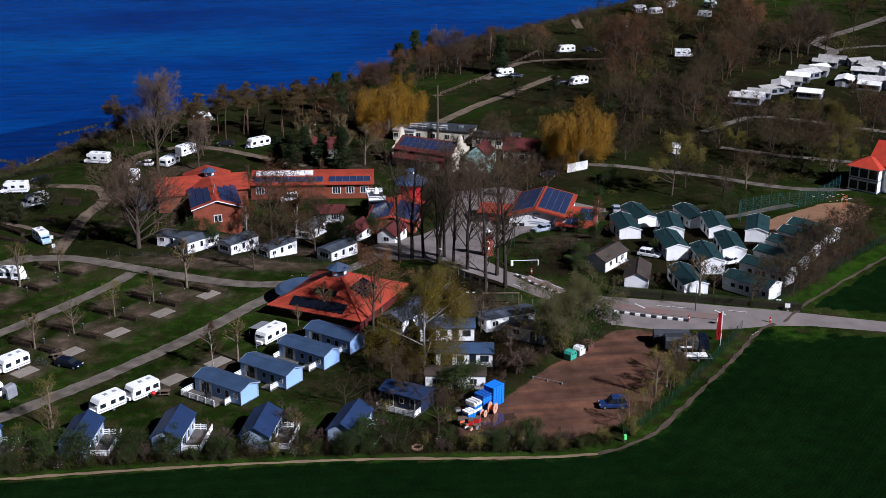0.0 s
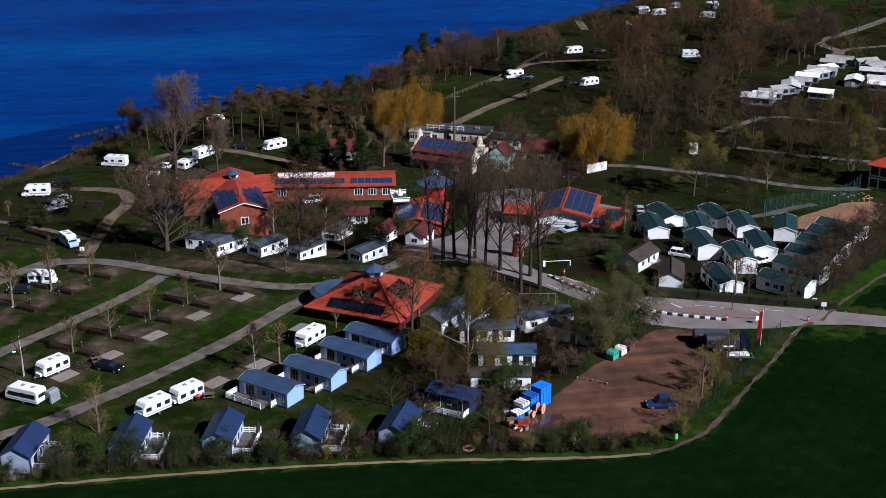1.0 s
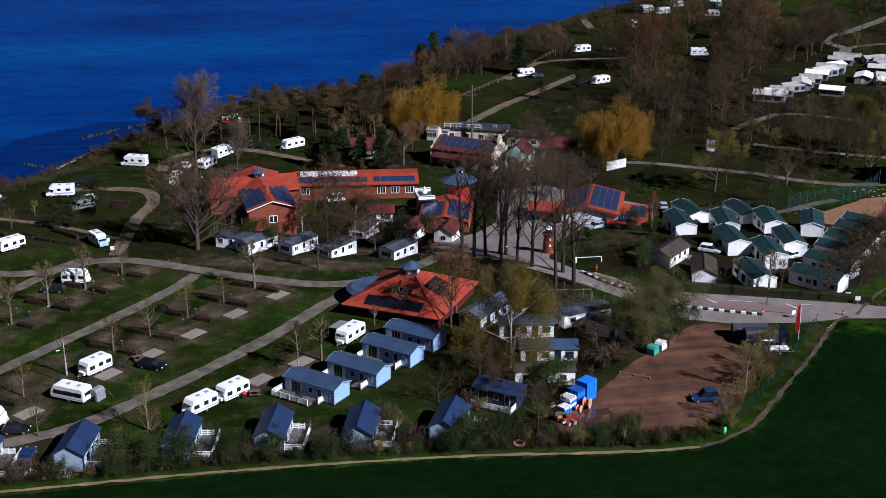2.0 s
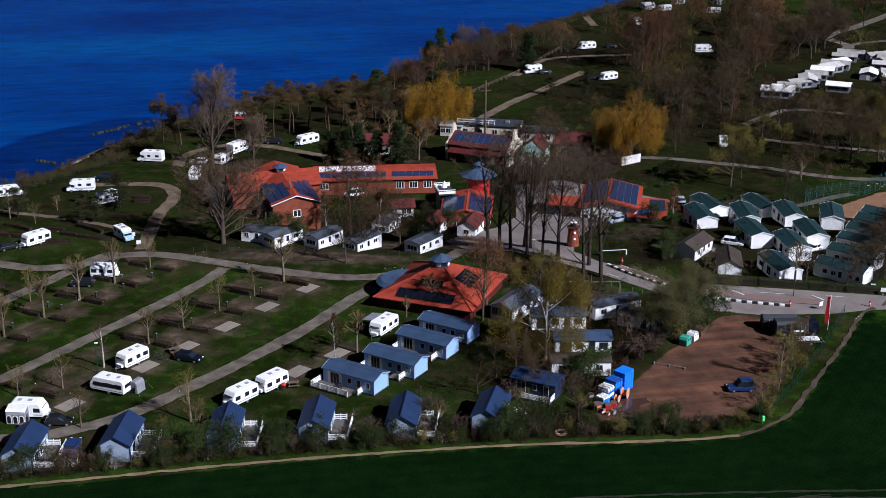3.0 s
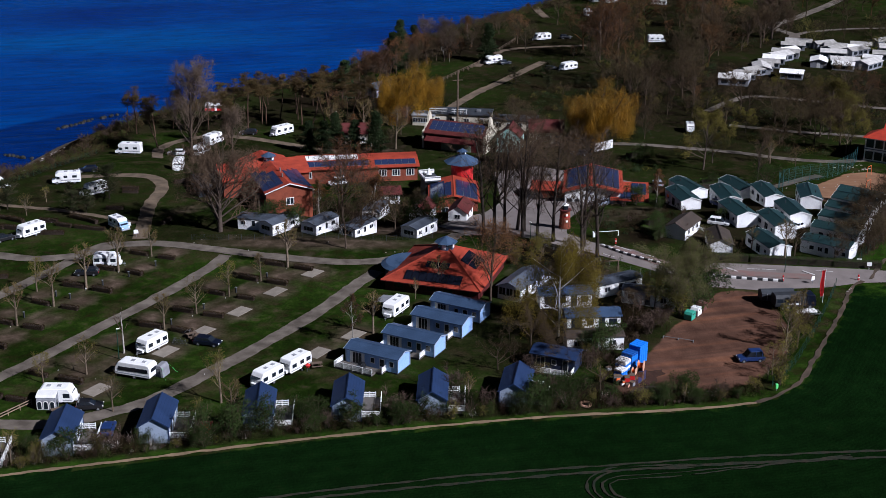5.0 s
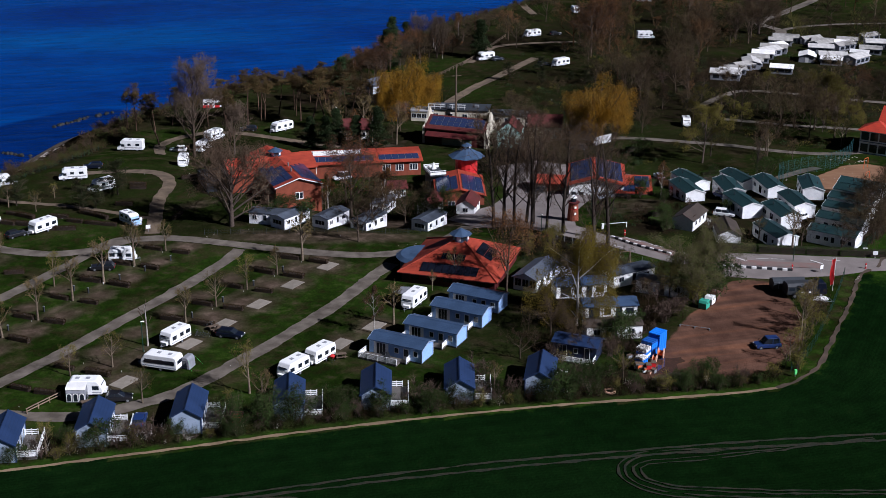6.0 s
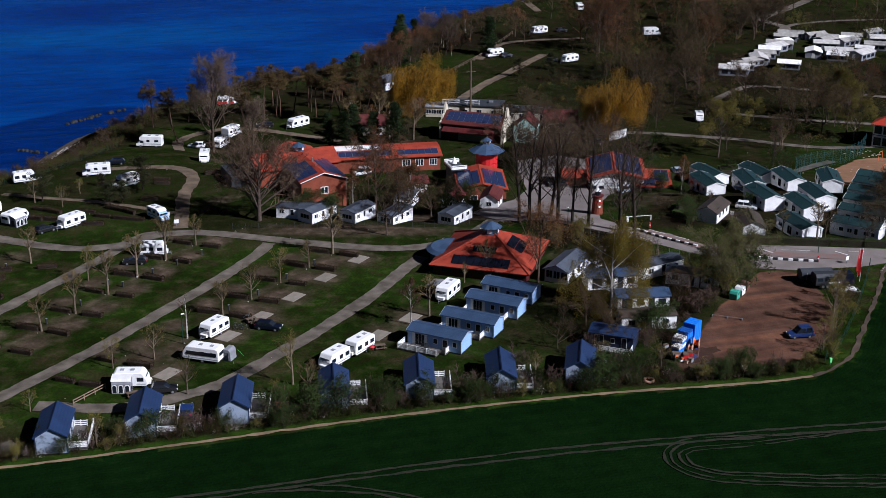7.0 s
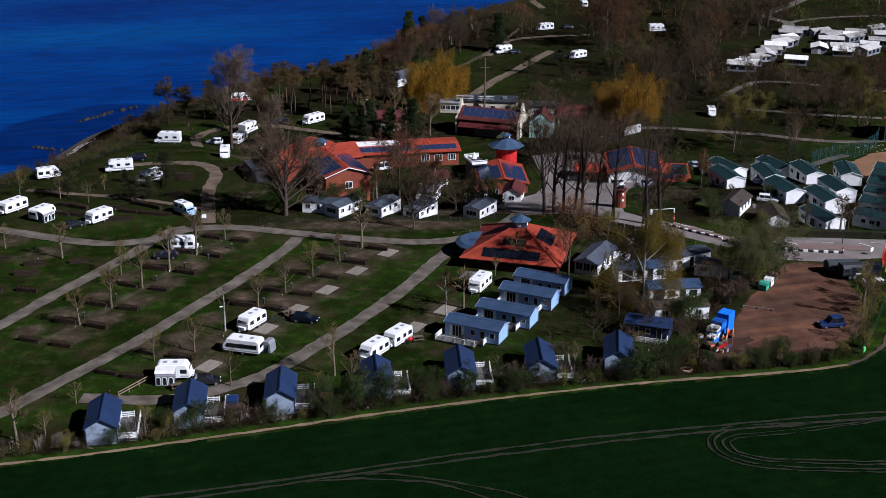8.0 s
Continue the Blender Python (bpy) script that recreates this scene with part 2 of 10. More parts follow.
M["bright_leaf"] = leaf_material("fresh_green_leaves", ((0.034, 0.0748, 0.0102), (0.0544, 0.102, 0.0136), (0.0408, 0.0612, 0.0136)))
M["blossom"] = leaf_material("white_blossom", ((0.55, 0.52, 0.47), (0.45, 0.40, 0.36), (0.10, 0.08, 0.05)))
M["brown_bud"] = leaf_material("brown_buds", ((0.063, 0.0432, 0.0226), (0.0972, 0.0666, 0.0342), (0.0738, 0.0558, 0.0262)))
M["pale_bud"] = leaf_material("pale_brown_buds", ((0.085, 0.060, 0.036), (0.120, 0.085, 0.050), (0.070, 0.050, 0.030)))
M["rust_bud"] = leaf_material("rusty_buds", ((0.132, 0.0616, 0.0246), (0.1936, 0.0968, 0.037), (0.1056, 0.0572, 0.0264)))
M["grey_bud"] = leaf_material("grey_brown_buds", ((0.0564, 0.0437, 0.0224), (0.0856, 0.0662, 0.0331), (0.0486, 0.0359, 0.0194)))
M["row_twig"] = leaf_material("reddish_bare_thicket", ((0.046, 0.027, 0.019), (0.066, 0.038, 0.026), (0.030, 0.020, 0.014)))
M["brown_leaf"] = leaf_material("brown_hedge_leaves", ((0.0255, 0.0161, 0.0085), (0.0357, 0.0221, 0.011), (0.0179, 0.017, 0.0068)))
M["coast_leaf"] = leaf_material("coastal_scrub_buds", ((0.0381, 0.0272, 0.0136), (0.0544, 0.0381, 0.0163), (0.0272, 0.0245, 0.0109)))


def ground_material():
    m = bpy.data.materials.new("turf_soil_and_crop")
    m.use_nodes = True
    n, l = m.node_tree.nodes, m.node_tree.links
    p = n["Principled BSDF"]
    p.inputs["Roughness"].default_value, p.inputs["Specular IOR Level"].default_value = 0.98, 0.0
    geo = n.new("ShaderNodeNewGeometry")

    def noise_tex(scale, detail=5, rough=0.55):
        q = n.new("ShaderNodeTexNoise")
        q.inputs["Scale"].default_value, q.inputs["Detail"].default_value, q.inputs["Roughness"].default_value = scale, detail, rough
        l.new(geo.outputs["Position"], q.inputs["Vector"])
        return q.outputs["Fac"]

    def ramp(fac, stops):
        q = n.new("ShaderNodeValToRGB")
        e = q.color_ramp.elements
        e[0].position, e[0].color = stops[0][0], (*stops[0][1], 1)
        e[1].position, e[1].color = stops[-1][0], (*stops[-1][1], 1)
        for at, c in stops[1:-1]:
            e.new(at).color = (*c, 1)
        l.new(fac, q.inputs["Fac"])
        return q.outputs["Color"]

    def mix(fac, a, b, blend="MIX"):
        q = n.new("ShaderNodeMix")
        q.data_type, q.blend_type = "RGBA", blend
        if isinstance(fac, float):
            q.inputs["Factor"].default_value = fac
        else:
            l.new(fac, q.inputs["Factor"])
        l.new(a, q.inputs[6])
        l.new(b, q.inputs[7])
        return q.outputs[2]

    def mask(name, grain, hard=0.25):
        """An attribute of the sheet, its border broken up by grain."""
        a, add, r = n.new("ShaderNodeAttribute"), n.new("ShaderNodeMath"), n.new("ShaderNodeMapRange")
        a.attribute_name = name
        add.operation = "MULTIPLY_ADD"
        add.inputs[1].default_value, add.inputs[2].default_value = 0.9, -0.45
        l.new(grain, add.inputs[0])
        s = n.new("ShaderNodeMath")
        s.operation = "ADD"
        l.new(a.outputs["Fac"], s.inputs[0])
        l.new(add.outputs[0], s.inputs[1])
        r.inputs["From Min"].default_value, r.inputs["From Max"].default_value = 0.5 - hard, 0.5 + hard
        l.new(s.outputs[0], r.inputs["Value"])
        return r.outputs["Result"]

    fine, mid, wide = noise_tex(2.2, 4), noise_tex(0.35, 6), noise_tex(0.05, 5)
    grass = ramp(mid, [(0.30, (0.0140, 0.0150, 0.0044)), (0.48, (0.0105, 0.0215, 0.0032)), (0.62, (0.0168, 0.0325, 0.0042)), (0.78, (0.032, 0.0300, 0.0092))])
    grass = mix(0.65, grass, ramp(wide, [(0.38, (0.40, 0.38, 0.38)), (0.62, (1.3, 1.3, 1.2))]), "MULTIPLY")
    grass = mix(0.55, grass, ramp(fine, [(0.25, (0.45, 0.45, 0.45)), (0.75, (1.5, 1.5, 1.5))]), "MULTIPLY")
    grass = mix(ramp(noise_tex(0.13, 6, 0.65), [(0.49, (0, 0, 0)), (0.66, (0.75, 0.75, 0.75))]), grass, ramp(fine, [(0.3, (0.024, 0.0180, 0.0096)), (0.7, (0.046, 0.035, 0.0185))]))
    soil = ramp(mid, [(0.3, (0.036, 0.026, 0.017)), (0.52, (0.060, 0.043, 0.030)), (0.75, (0.120, 0.087, 0.064))])
    soil = mix(0.4, soil, ramp(fine, [(0.3, (0.6, 0.6, 0.6)), (0.7, (1.3, 1.3, 1.3))]), "MULTIPLY")
    # leaf litter, nearly black: tree shade is put into this colour too
    shaded_litter = ramp(fine, [(0.3, (0.0055, 0.0046, 0.0028)), (0.6, (0.0130, 0.0096, 0.0055)), (0.8, (0.0092, 0.0125, 0.0040))])
    lot = ramp(mid, [(0.3, (0.066, 0.0350, 0.0240)), (0.5, (0.087, 0.0468, 0.0315)), (0.72, (0.110, 0.0600, 0.0405))])
    lot = mix(0.6, lot, ramp(noise_tex(0.11, 5, 0.6), [(0.35, (0.50, 0.50, 0.52)), (0.65, (1.40, 1.34, 1.30))]), "MULTIPLY")
    drawn = n.new("ShaderNodeMapping")
    drawn.inputs["Rotation"].default_value = (0, 0, radians(-42))
    drawn.inputs["Scale"].default_value = (0.035, 0.42, 1.0)
    l.new(geo.outputs["Position"], drawn.inputs["Vector"])
    streak = n.new("ShaderNodeTexNoise")
    streak.inputs["Scale"].default_value, streak.inputs["Detail"].default_value, streak.inputs["Distortion"].default_value = 1.0, 5, 0.35
    l.new(drawn.outputs[0], streak.inputs["Vector"])
    lot = mix(0.6, lot, ramp(streak.outputs["Fac"], [(0.36, (0.62, 0.64, 0.68)), (0.52, (1.0, 0.97, 0.95)), (0.66, (1.65, 1.35, 1.08))]), "MULTIPLY")
    sand = ramp(mid, [(0.3, (0.195, 0.1073, 0.06175)), (0.7, (0.247, 0.143, 0.0845))])
    shingle = ramp(fine, [(0.3, (0.050, 0.040, 0.030)), (0.52, (0.115, 0.094, 0.072)), (0.7, (0.23, 0.20, 0.16))])
    # rows of young crop follow the field's edge
    edge, along = n.new("ShaderNodeAttribute"), n.new("ShaderNodeCombineXYZ")
    edge.attribute_name = "rows"
    drift = n.new("ShaderNodeMath")
    drift.operation = "MULTIPLY_ADD"
    drift.inputs[1].default_value = 1.2
    l.new(mid, drift.inputs[0])
    l.new(edge.outputs["Fac"], drift.inputs[2])
    l.new(drift.outputs[0], along.inputs[0])
    waves = []
    for scale in (0.115, 0.47):
        wave = n.new("ShaderNodeTexWave")
        wave.bands_direction = "X"
        wave.inputs["Scale"].default_value, wave.inputs["Distortion"].default_value = scale, 0.0
        l.new(along.outputs[0], wave.inputs["Vector"])
        waves.append(wave.outputs["Fac"])
    crop = ramp(mid, [(0.3, (0.0024, 0.0077, 0.0019)), (0.6, (0.0031, 0.0115, 0.0024)), (0.8, (0.0053, 0.0134, 0.0032))])
    crop = mix(0.45, crop, ramp(wide, [(0.35, (0.6, 0.65, 0.6)), (0.65, (1.3, 1.25, 1.2))]), "MULTIPLY")
    crop = mix(0.12, crop, ramp(waves[0], [(0.1, (0.5, 0.55, 0.5)), (0.9, (1.35, 1.3, 1.3))]), "MULTIPLY")
    crop = mix(0.16, crop, ramp(waves[1], [(0.1, (0.5, 0.5, 0.5)), (0.9, (1.4, 1.4, 1.4))]), "MULTIPLY")
    crop = mix(0.5, crop, ramp(fine, [(0.25, (0.55, 0.55, 0.55)), (0.75, (1.4, 1.4, 1.4))]), "MULTIPLY")
    crop = mix(0.6, crop, ramp(noise_tex(5.5, 3), [(0.3, (0.45, 0.45, 0.5)), (0.72, (1.6, 1.5, 1.5))]), "MULTIPLY")
    verge = ramp(mid, [(0.3, (0.010, 0.026, 0.003)), (0.6, (0.020, 0.047, 0.0045)), (0.8, (0.028, 0.040, 0.008))])
    verge = mix(0.6, verge, ramp(fine, [(0.25, (0.4, 0.4, 0.4)), (0.75, (1.4, 1.4, 1.4))]), "MULTIPLY")
    c = mix(mask("shaded_litter", mid, 0.4), grass, shaded_litter)
    c = mix(mask("soil", mid, 0.45), c, soil)
    c = mix(mask("crop", fine, 0.12), c, crop)
    c = mix(mask("verge", mid, 0.2), c, verge)
    c = mix(mask("lot", mid, 0.15), c, lot)
    c = mix(mask("sand", mid, 0.1), c, sand)
    c = mix(mask("beach", mid, 0.2), c, shingle)
    l.new(c, p.inputs["Base Color"])
    b = n.new("ShaderNodeBump")
    b.inputs["Strength"].default_value, b.inputs["Distance"].default_value = 0.6, 0.15
    l.new(fine, b.inputs["Height"])
    l.new(b.outputs["Normal"], p.inputs["Normal"])
    return m


M["puddle"] = material("wet_lot_earth", (0.060, 0.032, 0.021), 0.06, (0.045, 0.025, 0.018), 0.6, 4, 0.01, spec=0.6)


def sea_material():
    m = bpy.data.materials.new("sea_water")
    m.use_nodes = True
    n, l = m.node_tree.nodes, m.node_tree.links
    p = n["Principled BSDF"]
    p.inputs["Roughness"].default_value, p.inputs["IOR"].default_value, p.inputs["Specular IOR Level"].default_value = 0.25, 1.33, 0.05
    geo, wide, ripple, chop = n.new("ShaderNodeNewGeometry"), n.new("ShaderNodeTexNoise"), n.new("ShaderNodeTexNoise"), n.new("ShaderNodeTexNoise")
    maps = []
    for q, sx, sy, scale, detail in ((wide, 0.35, 1.0, 0.018, 5), (ripple, 0.22, 1.0, 0.34, 8), (chop, 0.6, 1.0, 1.1, 4)):
        mp = n.new("ShaderNodeMapping")
        mp.inputs["Rotation"].default_value = (0, 0, radians(-12))
        mp.inputs["Scale"].default_value = (sx, sy, 1)
        l.new(geo.outputs["Position"], mp.inputs["Vector"])
        l.new(mp.outputs["Vector"], q.inputs["Vector"])
        q.inputs["Scale"].default_value, q.inputs["Detail"].default_value = scale, detail
    ramp = n.new("ShaderNodeValToRGB")
    e = ramp.color_ramp.elements
    e[0].position, e[0].color = 0.33, (0.0014, 0.016, 0.108, 1)
    e[1].position, e[1].color = 0.70, (0.0026, 0.050, 0.190, 1)
    e.new(0.5).color = (0.0018, 0.032, 0.160, 1)
    l.new(wide.outputs["Fac"], ramp.inputs["Fac"])
    # weed beds darken the shallows off the beach
    patch, dist, near = n.new("ShaderNodeMapping"), n.new("ShaderNodeVectorMath"), n.new("ShaderNodeMapRange")
    patch.vector_type = "TEXTURE"
    patch.inputs["Location"].default_value, patch.inputs["Rotation"].default_value, patch.inputs["Scale"].default_value = (-46, 160, -15), (0, 0, radians(48)), (37, 25, 1000)
    l.new(geo.outputs["Position"], patch.inputs["Vector"])
    dist.operation = "LENGTH"
    l.new(patch.outputs["Vector"], dist.inputs[0])
    warp = n.new("ShaderNodeMath")
    warp.operation = "MULTIPLY_ADD"
    warp.inputs[1].default_value = 0.5
    l.new(wide.outputs["Fac"], warp.inputs[0])
    l.new(dist.outputs["Value"], warp.inputs[2])
    near.inputs["From Min"].default_value, near.inputs["From Max"].default_value = 1.18, 1.28
    near.inputs["To Min"].default_value, near.inputs["To Max"].default_value = 0.78, 0.0
    l.new(warp.outputs[0], near.inputs["Value"])
    weed = n.new("ShaderNodeMix")
    weed.data_type = "RGBA"
    weed.inputs[7].default_value = (0.0008, 0.009, 0.068, 1)
    l.new(near.outputs["Result"], weed.inputs["Factor"])
    l.new(ramp.outputs["Color"], weed.inputs[6])
    # light and dark sides of the ripples, multiplied into the water colour
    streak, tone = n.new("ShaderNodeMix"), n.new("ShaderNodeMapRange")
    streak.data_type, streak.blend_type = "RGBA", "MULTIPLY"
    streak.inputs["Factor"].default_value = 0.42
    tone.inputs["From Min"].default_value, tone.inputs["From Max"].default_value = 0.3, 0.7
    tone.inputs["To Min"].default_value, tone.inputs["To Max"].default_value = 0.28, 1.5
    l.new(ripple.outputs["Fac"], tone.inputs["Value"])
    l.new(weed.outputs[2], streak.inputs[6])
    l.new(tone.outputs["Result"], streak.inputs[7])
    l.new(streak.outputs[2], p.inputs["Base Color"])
    add, b = n.new("ShaderNodeMath"), n.new("ShaderNodeBump")
    add.operation = "MULTIPLY_ADD"
    add.inputs[1].default_value = 0.35
    l.new(chop.outputs["Fac"], add.inputs[0])
    l.new(ripple.outputs["Fac"], add.inputs[2])
    b.inputs["Strength"].default_value, b.inputs["Distance"].default_value = 0.5, 0.6
    l.new(add.outputs[0], b.inputs["Height"])
    l.new(b.outputs["Normal"], p.inputs["Normal"])
    return m


M["ground"], M["sea"] = ground_material(), sea_material()


# ---- the lie of the land ----
SEA = -15.0
BANK = [(-2500, -700), (-300, 4), (-110, 54), (-75, 63), (-62, 70), (-52.5, 78), (-43.5, 95), (-36, 112), (-30, 126), (-23, 139), (12, 167), (44, 180), (66, 208), (95, 240), (126, 266), (200, 330), (420, 520), (2500, 2300)]
FIELD_PATH = [(-400, -58), (-90, -60.6), (-72, -61.9), (-60, -62.6), (-41, -62.9), (-12, -63.2), (19, -65.1), (46, -68.8), (55, -69.2), (60, -67.6), (66, -63.6), (72, -57), (79, -49.4), (88, -39.4), (94, -32), (98, -29.5)]
NORTH_PATH = [(100, -29), (104.4, -24.3), (112.5, -17.5), (133, -1.7), (200, 45), (330, 130)]
LOT = [(69.7, -27.5), (76, -29), (77, -33), (73.5, -46), (68, -55), (57.5, -63), (48, -64), (37, -62), (36.5, -58.5), (44.5, -51), (54.5, -40.5), (63.5, -33)]
COURT = [(116, 17), (124, 13), (135, 18), (150, 38), (148, 46), (141, 46), (127, 36), (118, 28)]


def smooth(a):
    a = np.clip(a, 0, 1)
    return a * a * (3 - 2 * a)


def polyline_distance(x, y, line):
    """Distance to a polyline, positive on its left."""
    best, sign = np.full(np.shape(x), 1e9), np.ones(np.shape(x))
    for (ax, ay), (bx, by) in zip(line, line[1:]):
        dx, dy = bx - ax, by - ay
        t = np.clip(((x - ax) * dx + (y - ay) * dy) / (dx * dx + dy * dy), 0, 1)
        d = np.hypot(x - ax - t * dx, y - ay - t * dy)
        side = np.where(dx * (y - ay) - dy * (x - ax) >= 0, 1.0, -1.0)
        closer = d < best
        best, sign = np.where(closer, d, best), np.where(closer, side, sign)
    return best * sign


def polygon_inside(x, y, ring):
    """Distance into a polygon, negative outside it."""
    ring = ring + ring[:1]
    d, inside = np.abs(polyline_distance(x, y, ring)), np.zeros(np.shape(x), bool)
    for (ax, ay), (bx, by) in zip(ring, ring[1:]):
        cross = ((ay > y) != (by > y)) & (x < (bx - ax) * (y - ay) / (by - ay + 1e-12) + ax)
        inside ^= cross
    return np.where(inside, d, -d)


def height(x, y):
    """The ground: level in the south, sinking to the village, then down a bank into the sea."""
    x, y = np.asarray(x, float), np.asarray(y, float)
    y0 = 5 + 65 * smooth((20 - x) / 50)
    z = -5.5 * smooth((y - y0) / 50)
    d = polyline_distance(x, y, BANK)
    drop = np.where(d < 0, 0.0, np.where(d < 8, 0.02 * d * d, 0.42 * d - 2.08))
    return np.maximum(z - drop, -19.0)


def on_ground(x, y):
    return float(height(x, y))


# ---- building helpers ----
def mesh_object(name, verts, faces, mat, parent=None, label="", smooth_faces=False):
    me = bpy.data.meshes.new(name)
    me.from_pydata(verts, [], faces)
    me.materials.append(mat)
    if smooth_faces:
        me.polygons.foreach_set("use_smooth", [True] * len(me.polygons))
    me.update()
    ob = new(name, me)
    if parent:
        ob.parent = parent
    return tagged(ob, label)


def part(name, bm, mat, parent, label=""):
    """Links a bmesh as one mesh object under a thing or under a part."""
    me = bpy.data.meshes.new(name)
    bmesh.ops.recalc_face_normals(bm, faces=bm.faces)
    bm.to_mesh(me)
    bm.free()
    me.materials.append(mat)
    ob = new(name, me)
    ob.parent = parent
    return tagged(ob, label)


def thing(name, label, category, group="", at=(0, 0, 0), turn=0.0):
    ob = new(name)
    ob.empty_display_size = 0.3
    ob.matrix_basis = pose(*at, 0, 0, turn)
    return tagged(ob, label, category, group)


def stand(x, y, turn=0.0, size=1.0, sink=0.0):
    """A pose on the ground."""
    return pose(x, y, on_ground(x, y) - sink, 0, 0, turn) @ Matrix.Scale(size, 4)


def box(bm, x0, x1, y0, y1, z0, z1, bevel=0.0, m=None):
    c = Matrix.Translation(((x0 + x1) / 2, (y0 + y1) / 2, (z0 + z1) / 2)) @ Matrix.Diagonal((x1 - x0, y1 - y0, z1 - z0, 1))
    r = bmesh.ops.create_cube(bm, size=1, matrix=(m or Matrix()) @ c)
    if bevel:
        es = list({e for v in r["verts"] for e in v.link_edges})
        bmesh.ops.bevel(bm, geom=es, offset=bevel, segments=1, affect="EDGES", profile=0.5)
    return bm


def boxes(*rows, bevel=0.0):
    bm = bmesh.new()
    for r in rows:
        box(bm, *r, bevel=bevel)
    return bm


def extrude(profile, y0, y1, bevel=0.0, segments=2, axis="y"):
    """A solid from a profile in (x, z) carried from y0 to y1, or in (y, z) carried along x."""
    bm = bmesh.new()
    put = (lambda a, b, c: (a, c, b)) if axis == "y" else (lambda a, b, c: (c, a, b))
    lo = [bm.verts.new(put(a, b, y0)) for a, b in profile]
    hi = [bm.verts.new(put(a, b, y1)) for a, b in profile]
    n = len(profile)
    bm.faces.new(lo)
    bm.faces.new(list(reversed(hi)))
    for i in range(n):
        bm.faces.new((lo[i], hi[i], hi[(i + 1) % n], lo[(i + 1) % n]))
    bmesh.ops.recalc_face_normals(bm, faces=bm.faces)
    if bevel:
        es = [e for e in bm.edges if len(e.link_faces) == 2 and e.calc_face_angle(0) > 0.6]
        bmesh.ops.bevel(bm, geom=es, offset=bevel, segments=segments, affect="EDGES", profile=0.5)
    return bm


def tube(bm, a, b, r0, r1=None, sides=8, cap=True):
    a, b = Vector(a), Vector(b)
    r1 = r0 if r1 is None else r1
    d = b - a
    m = Matrix.Translation((a + b) / 2) @ d.to_track_quat("Z", "Y").to_matrix().to_4x4()
    bmesh.ops.create_cone(bm, cap_ends=cap, segments=sides, radius1=r0, radius2=r1, depth=d.length, matrix=m)
    return bm


def spline(points, step=1.0):
    """Evenly spaced points on a smooth line through the given ones."""
    p = [Vector((*q[:2], 0)) for q in points]
    n = len(p)
    tan = []
    for i in range(n):
        a, c = p[max(i - 1, 0)], p[min(i + 1, n - 1)]
        span = (p[i] - a).length + (c - p[i]).length
        tan.append((c - a) / span)
    out = []
    for i in range(n - 1):
        length = (p[i + 1] - p[i]).length
        k = max(int(length / step), 1)
        for j in range(k):
            t = j / k
            t2, t3 = t * t, t * t * t
            out.append(p[i] * (2 * t3 - 3 * t2 + 1) + tan[i] * length * (t3 - 2 * t2 + t) + p[i + 1] * (3 * t2 - 2 * t3) + tan[i + 1] * length * (t3 - t2))
    out.append(p[-1])
    return out


LAID = []              # each strip lies a little above the one before
LINES = []             # the centre lines of roads and paths, kept clear of undergrowth


def ribbon(name, points, width, mat, lift=0.06, label="", ragged=0.0, across=4, kind="structure", seed=1):
    """A road or path laid over the ground, with a worn edge."""
    rng = random.Random(seed)
    line = spline(points, 1.0 if len(points) > 1 else 1)
    verts, faces = [], []
    for i, p in enumerate(line):
        d = (line[min(i + 1, len(line) - 1)] - line[max(i - 1, 0)]).normalized()
        side = Vector((-d.y, d.x, 0))
        w0, w1 = (width / 2 + ragged * (noise.noise((p.x * 0.35, p.y * 0.35, seed + k * 7.0)) + rng.uniform(-0.3, 0.3)) for k in (0, 1))
        for k in range(across + 1):
            f = k / across
            q = p + side * (-w0 + (w0 + w1) * f)
            verts.append((q.x, q.y, 0))
        if i:
            b = (i - 1) * (across + 1)
            faces += [(b + k, b + k + 1, b + across + 2 + k, b + across + 1 + k) for k in range(across)]
    v = np.array(verts)
    LAID.append(name)
    LINES.append([(p.x, p.y) for p in line[::3]])
    v[:, 2] = height(v[:, 0], v[:, 1]) + lift + 0.002 * len(LAID)
    ob = mesh_object(name, v.tolist(), faces, mat, smooth_faces=True)
    return tagged(ob, label, kind=kind)


def sheet(name, ring, mat, lift=0.06, label="", step=1.5):
    """A paved area laid over the ground."""
    xs, ys = [p[0] for p in ring], [p[1] for p in ring]
    bm = bmesh.new()
    f = bm.faces.new([bm.verts.new((x, y, 0)) for x, y in ring])
    for lo, hi, nrm in ((min(xs), max(xs), (1, 0, 0)), (min(ys), max(ys), (0, 1, 0))):
        t = lo + step
        while t < hi:
            bmesh.ops.bisect_plane(bm, geom=bm.verts[:] + bm.edges[:] + bm.faces[:], plane_co=Vector(nrm) * t, plane_no=nrm)
            t += step
    v = np.array([q.co[:] for q in bm.verts])
    z = height(v[:, 0], v[:, 1]) + lift
    for q, h in zip(bm.verts, z):
        q.co.z = h
    me = bpy.data.meshes.new(name)
    bm.to_mesh(me)
    bm.free()
    me.materials.append(mat)
    if me.polygons and me.polygons[0].normal.z < 0:
        me.flip_normals()
    return tagged(new(name, me), label, kind="structure")


# ---- ground, sea ----
def steps(*runs):
    out = []
    for a, b, s in runs:
        out += list(np.arange(a, b, s))
    return np.array(out + [runs[-1][1]])


def geometric(a, b, n):
    return list(a + (b - a) * (np.linspace(0, 1, n) ** 2.2))


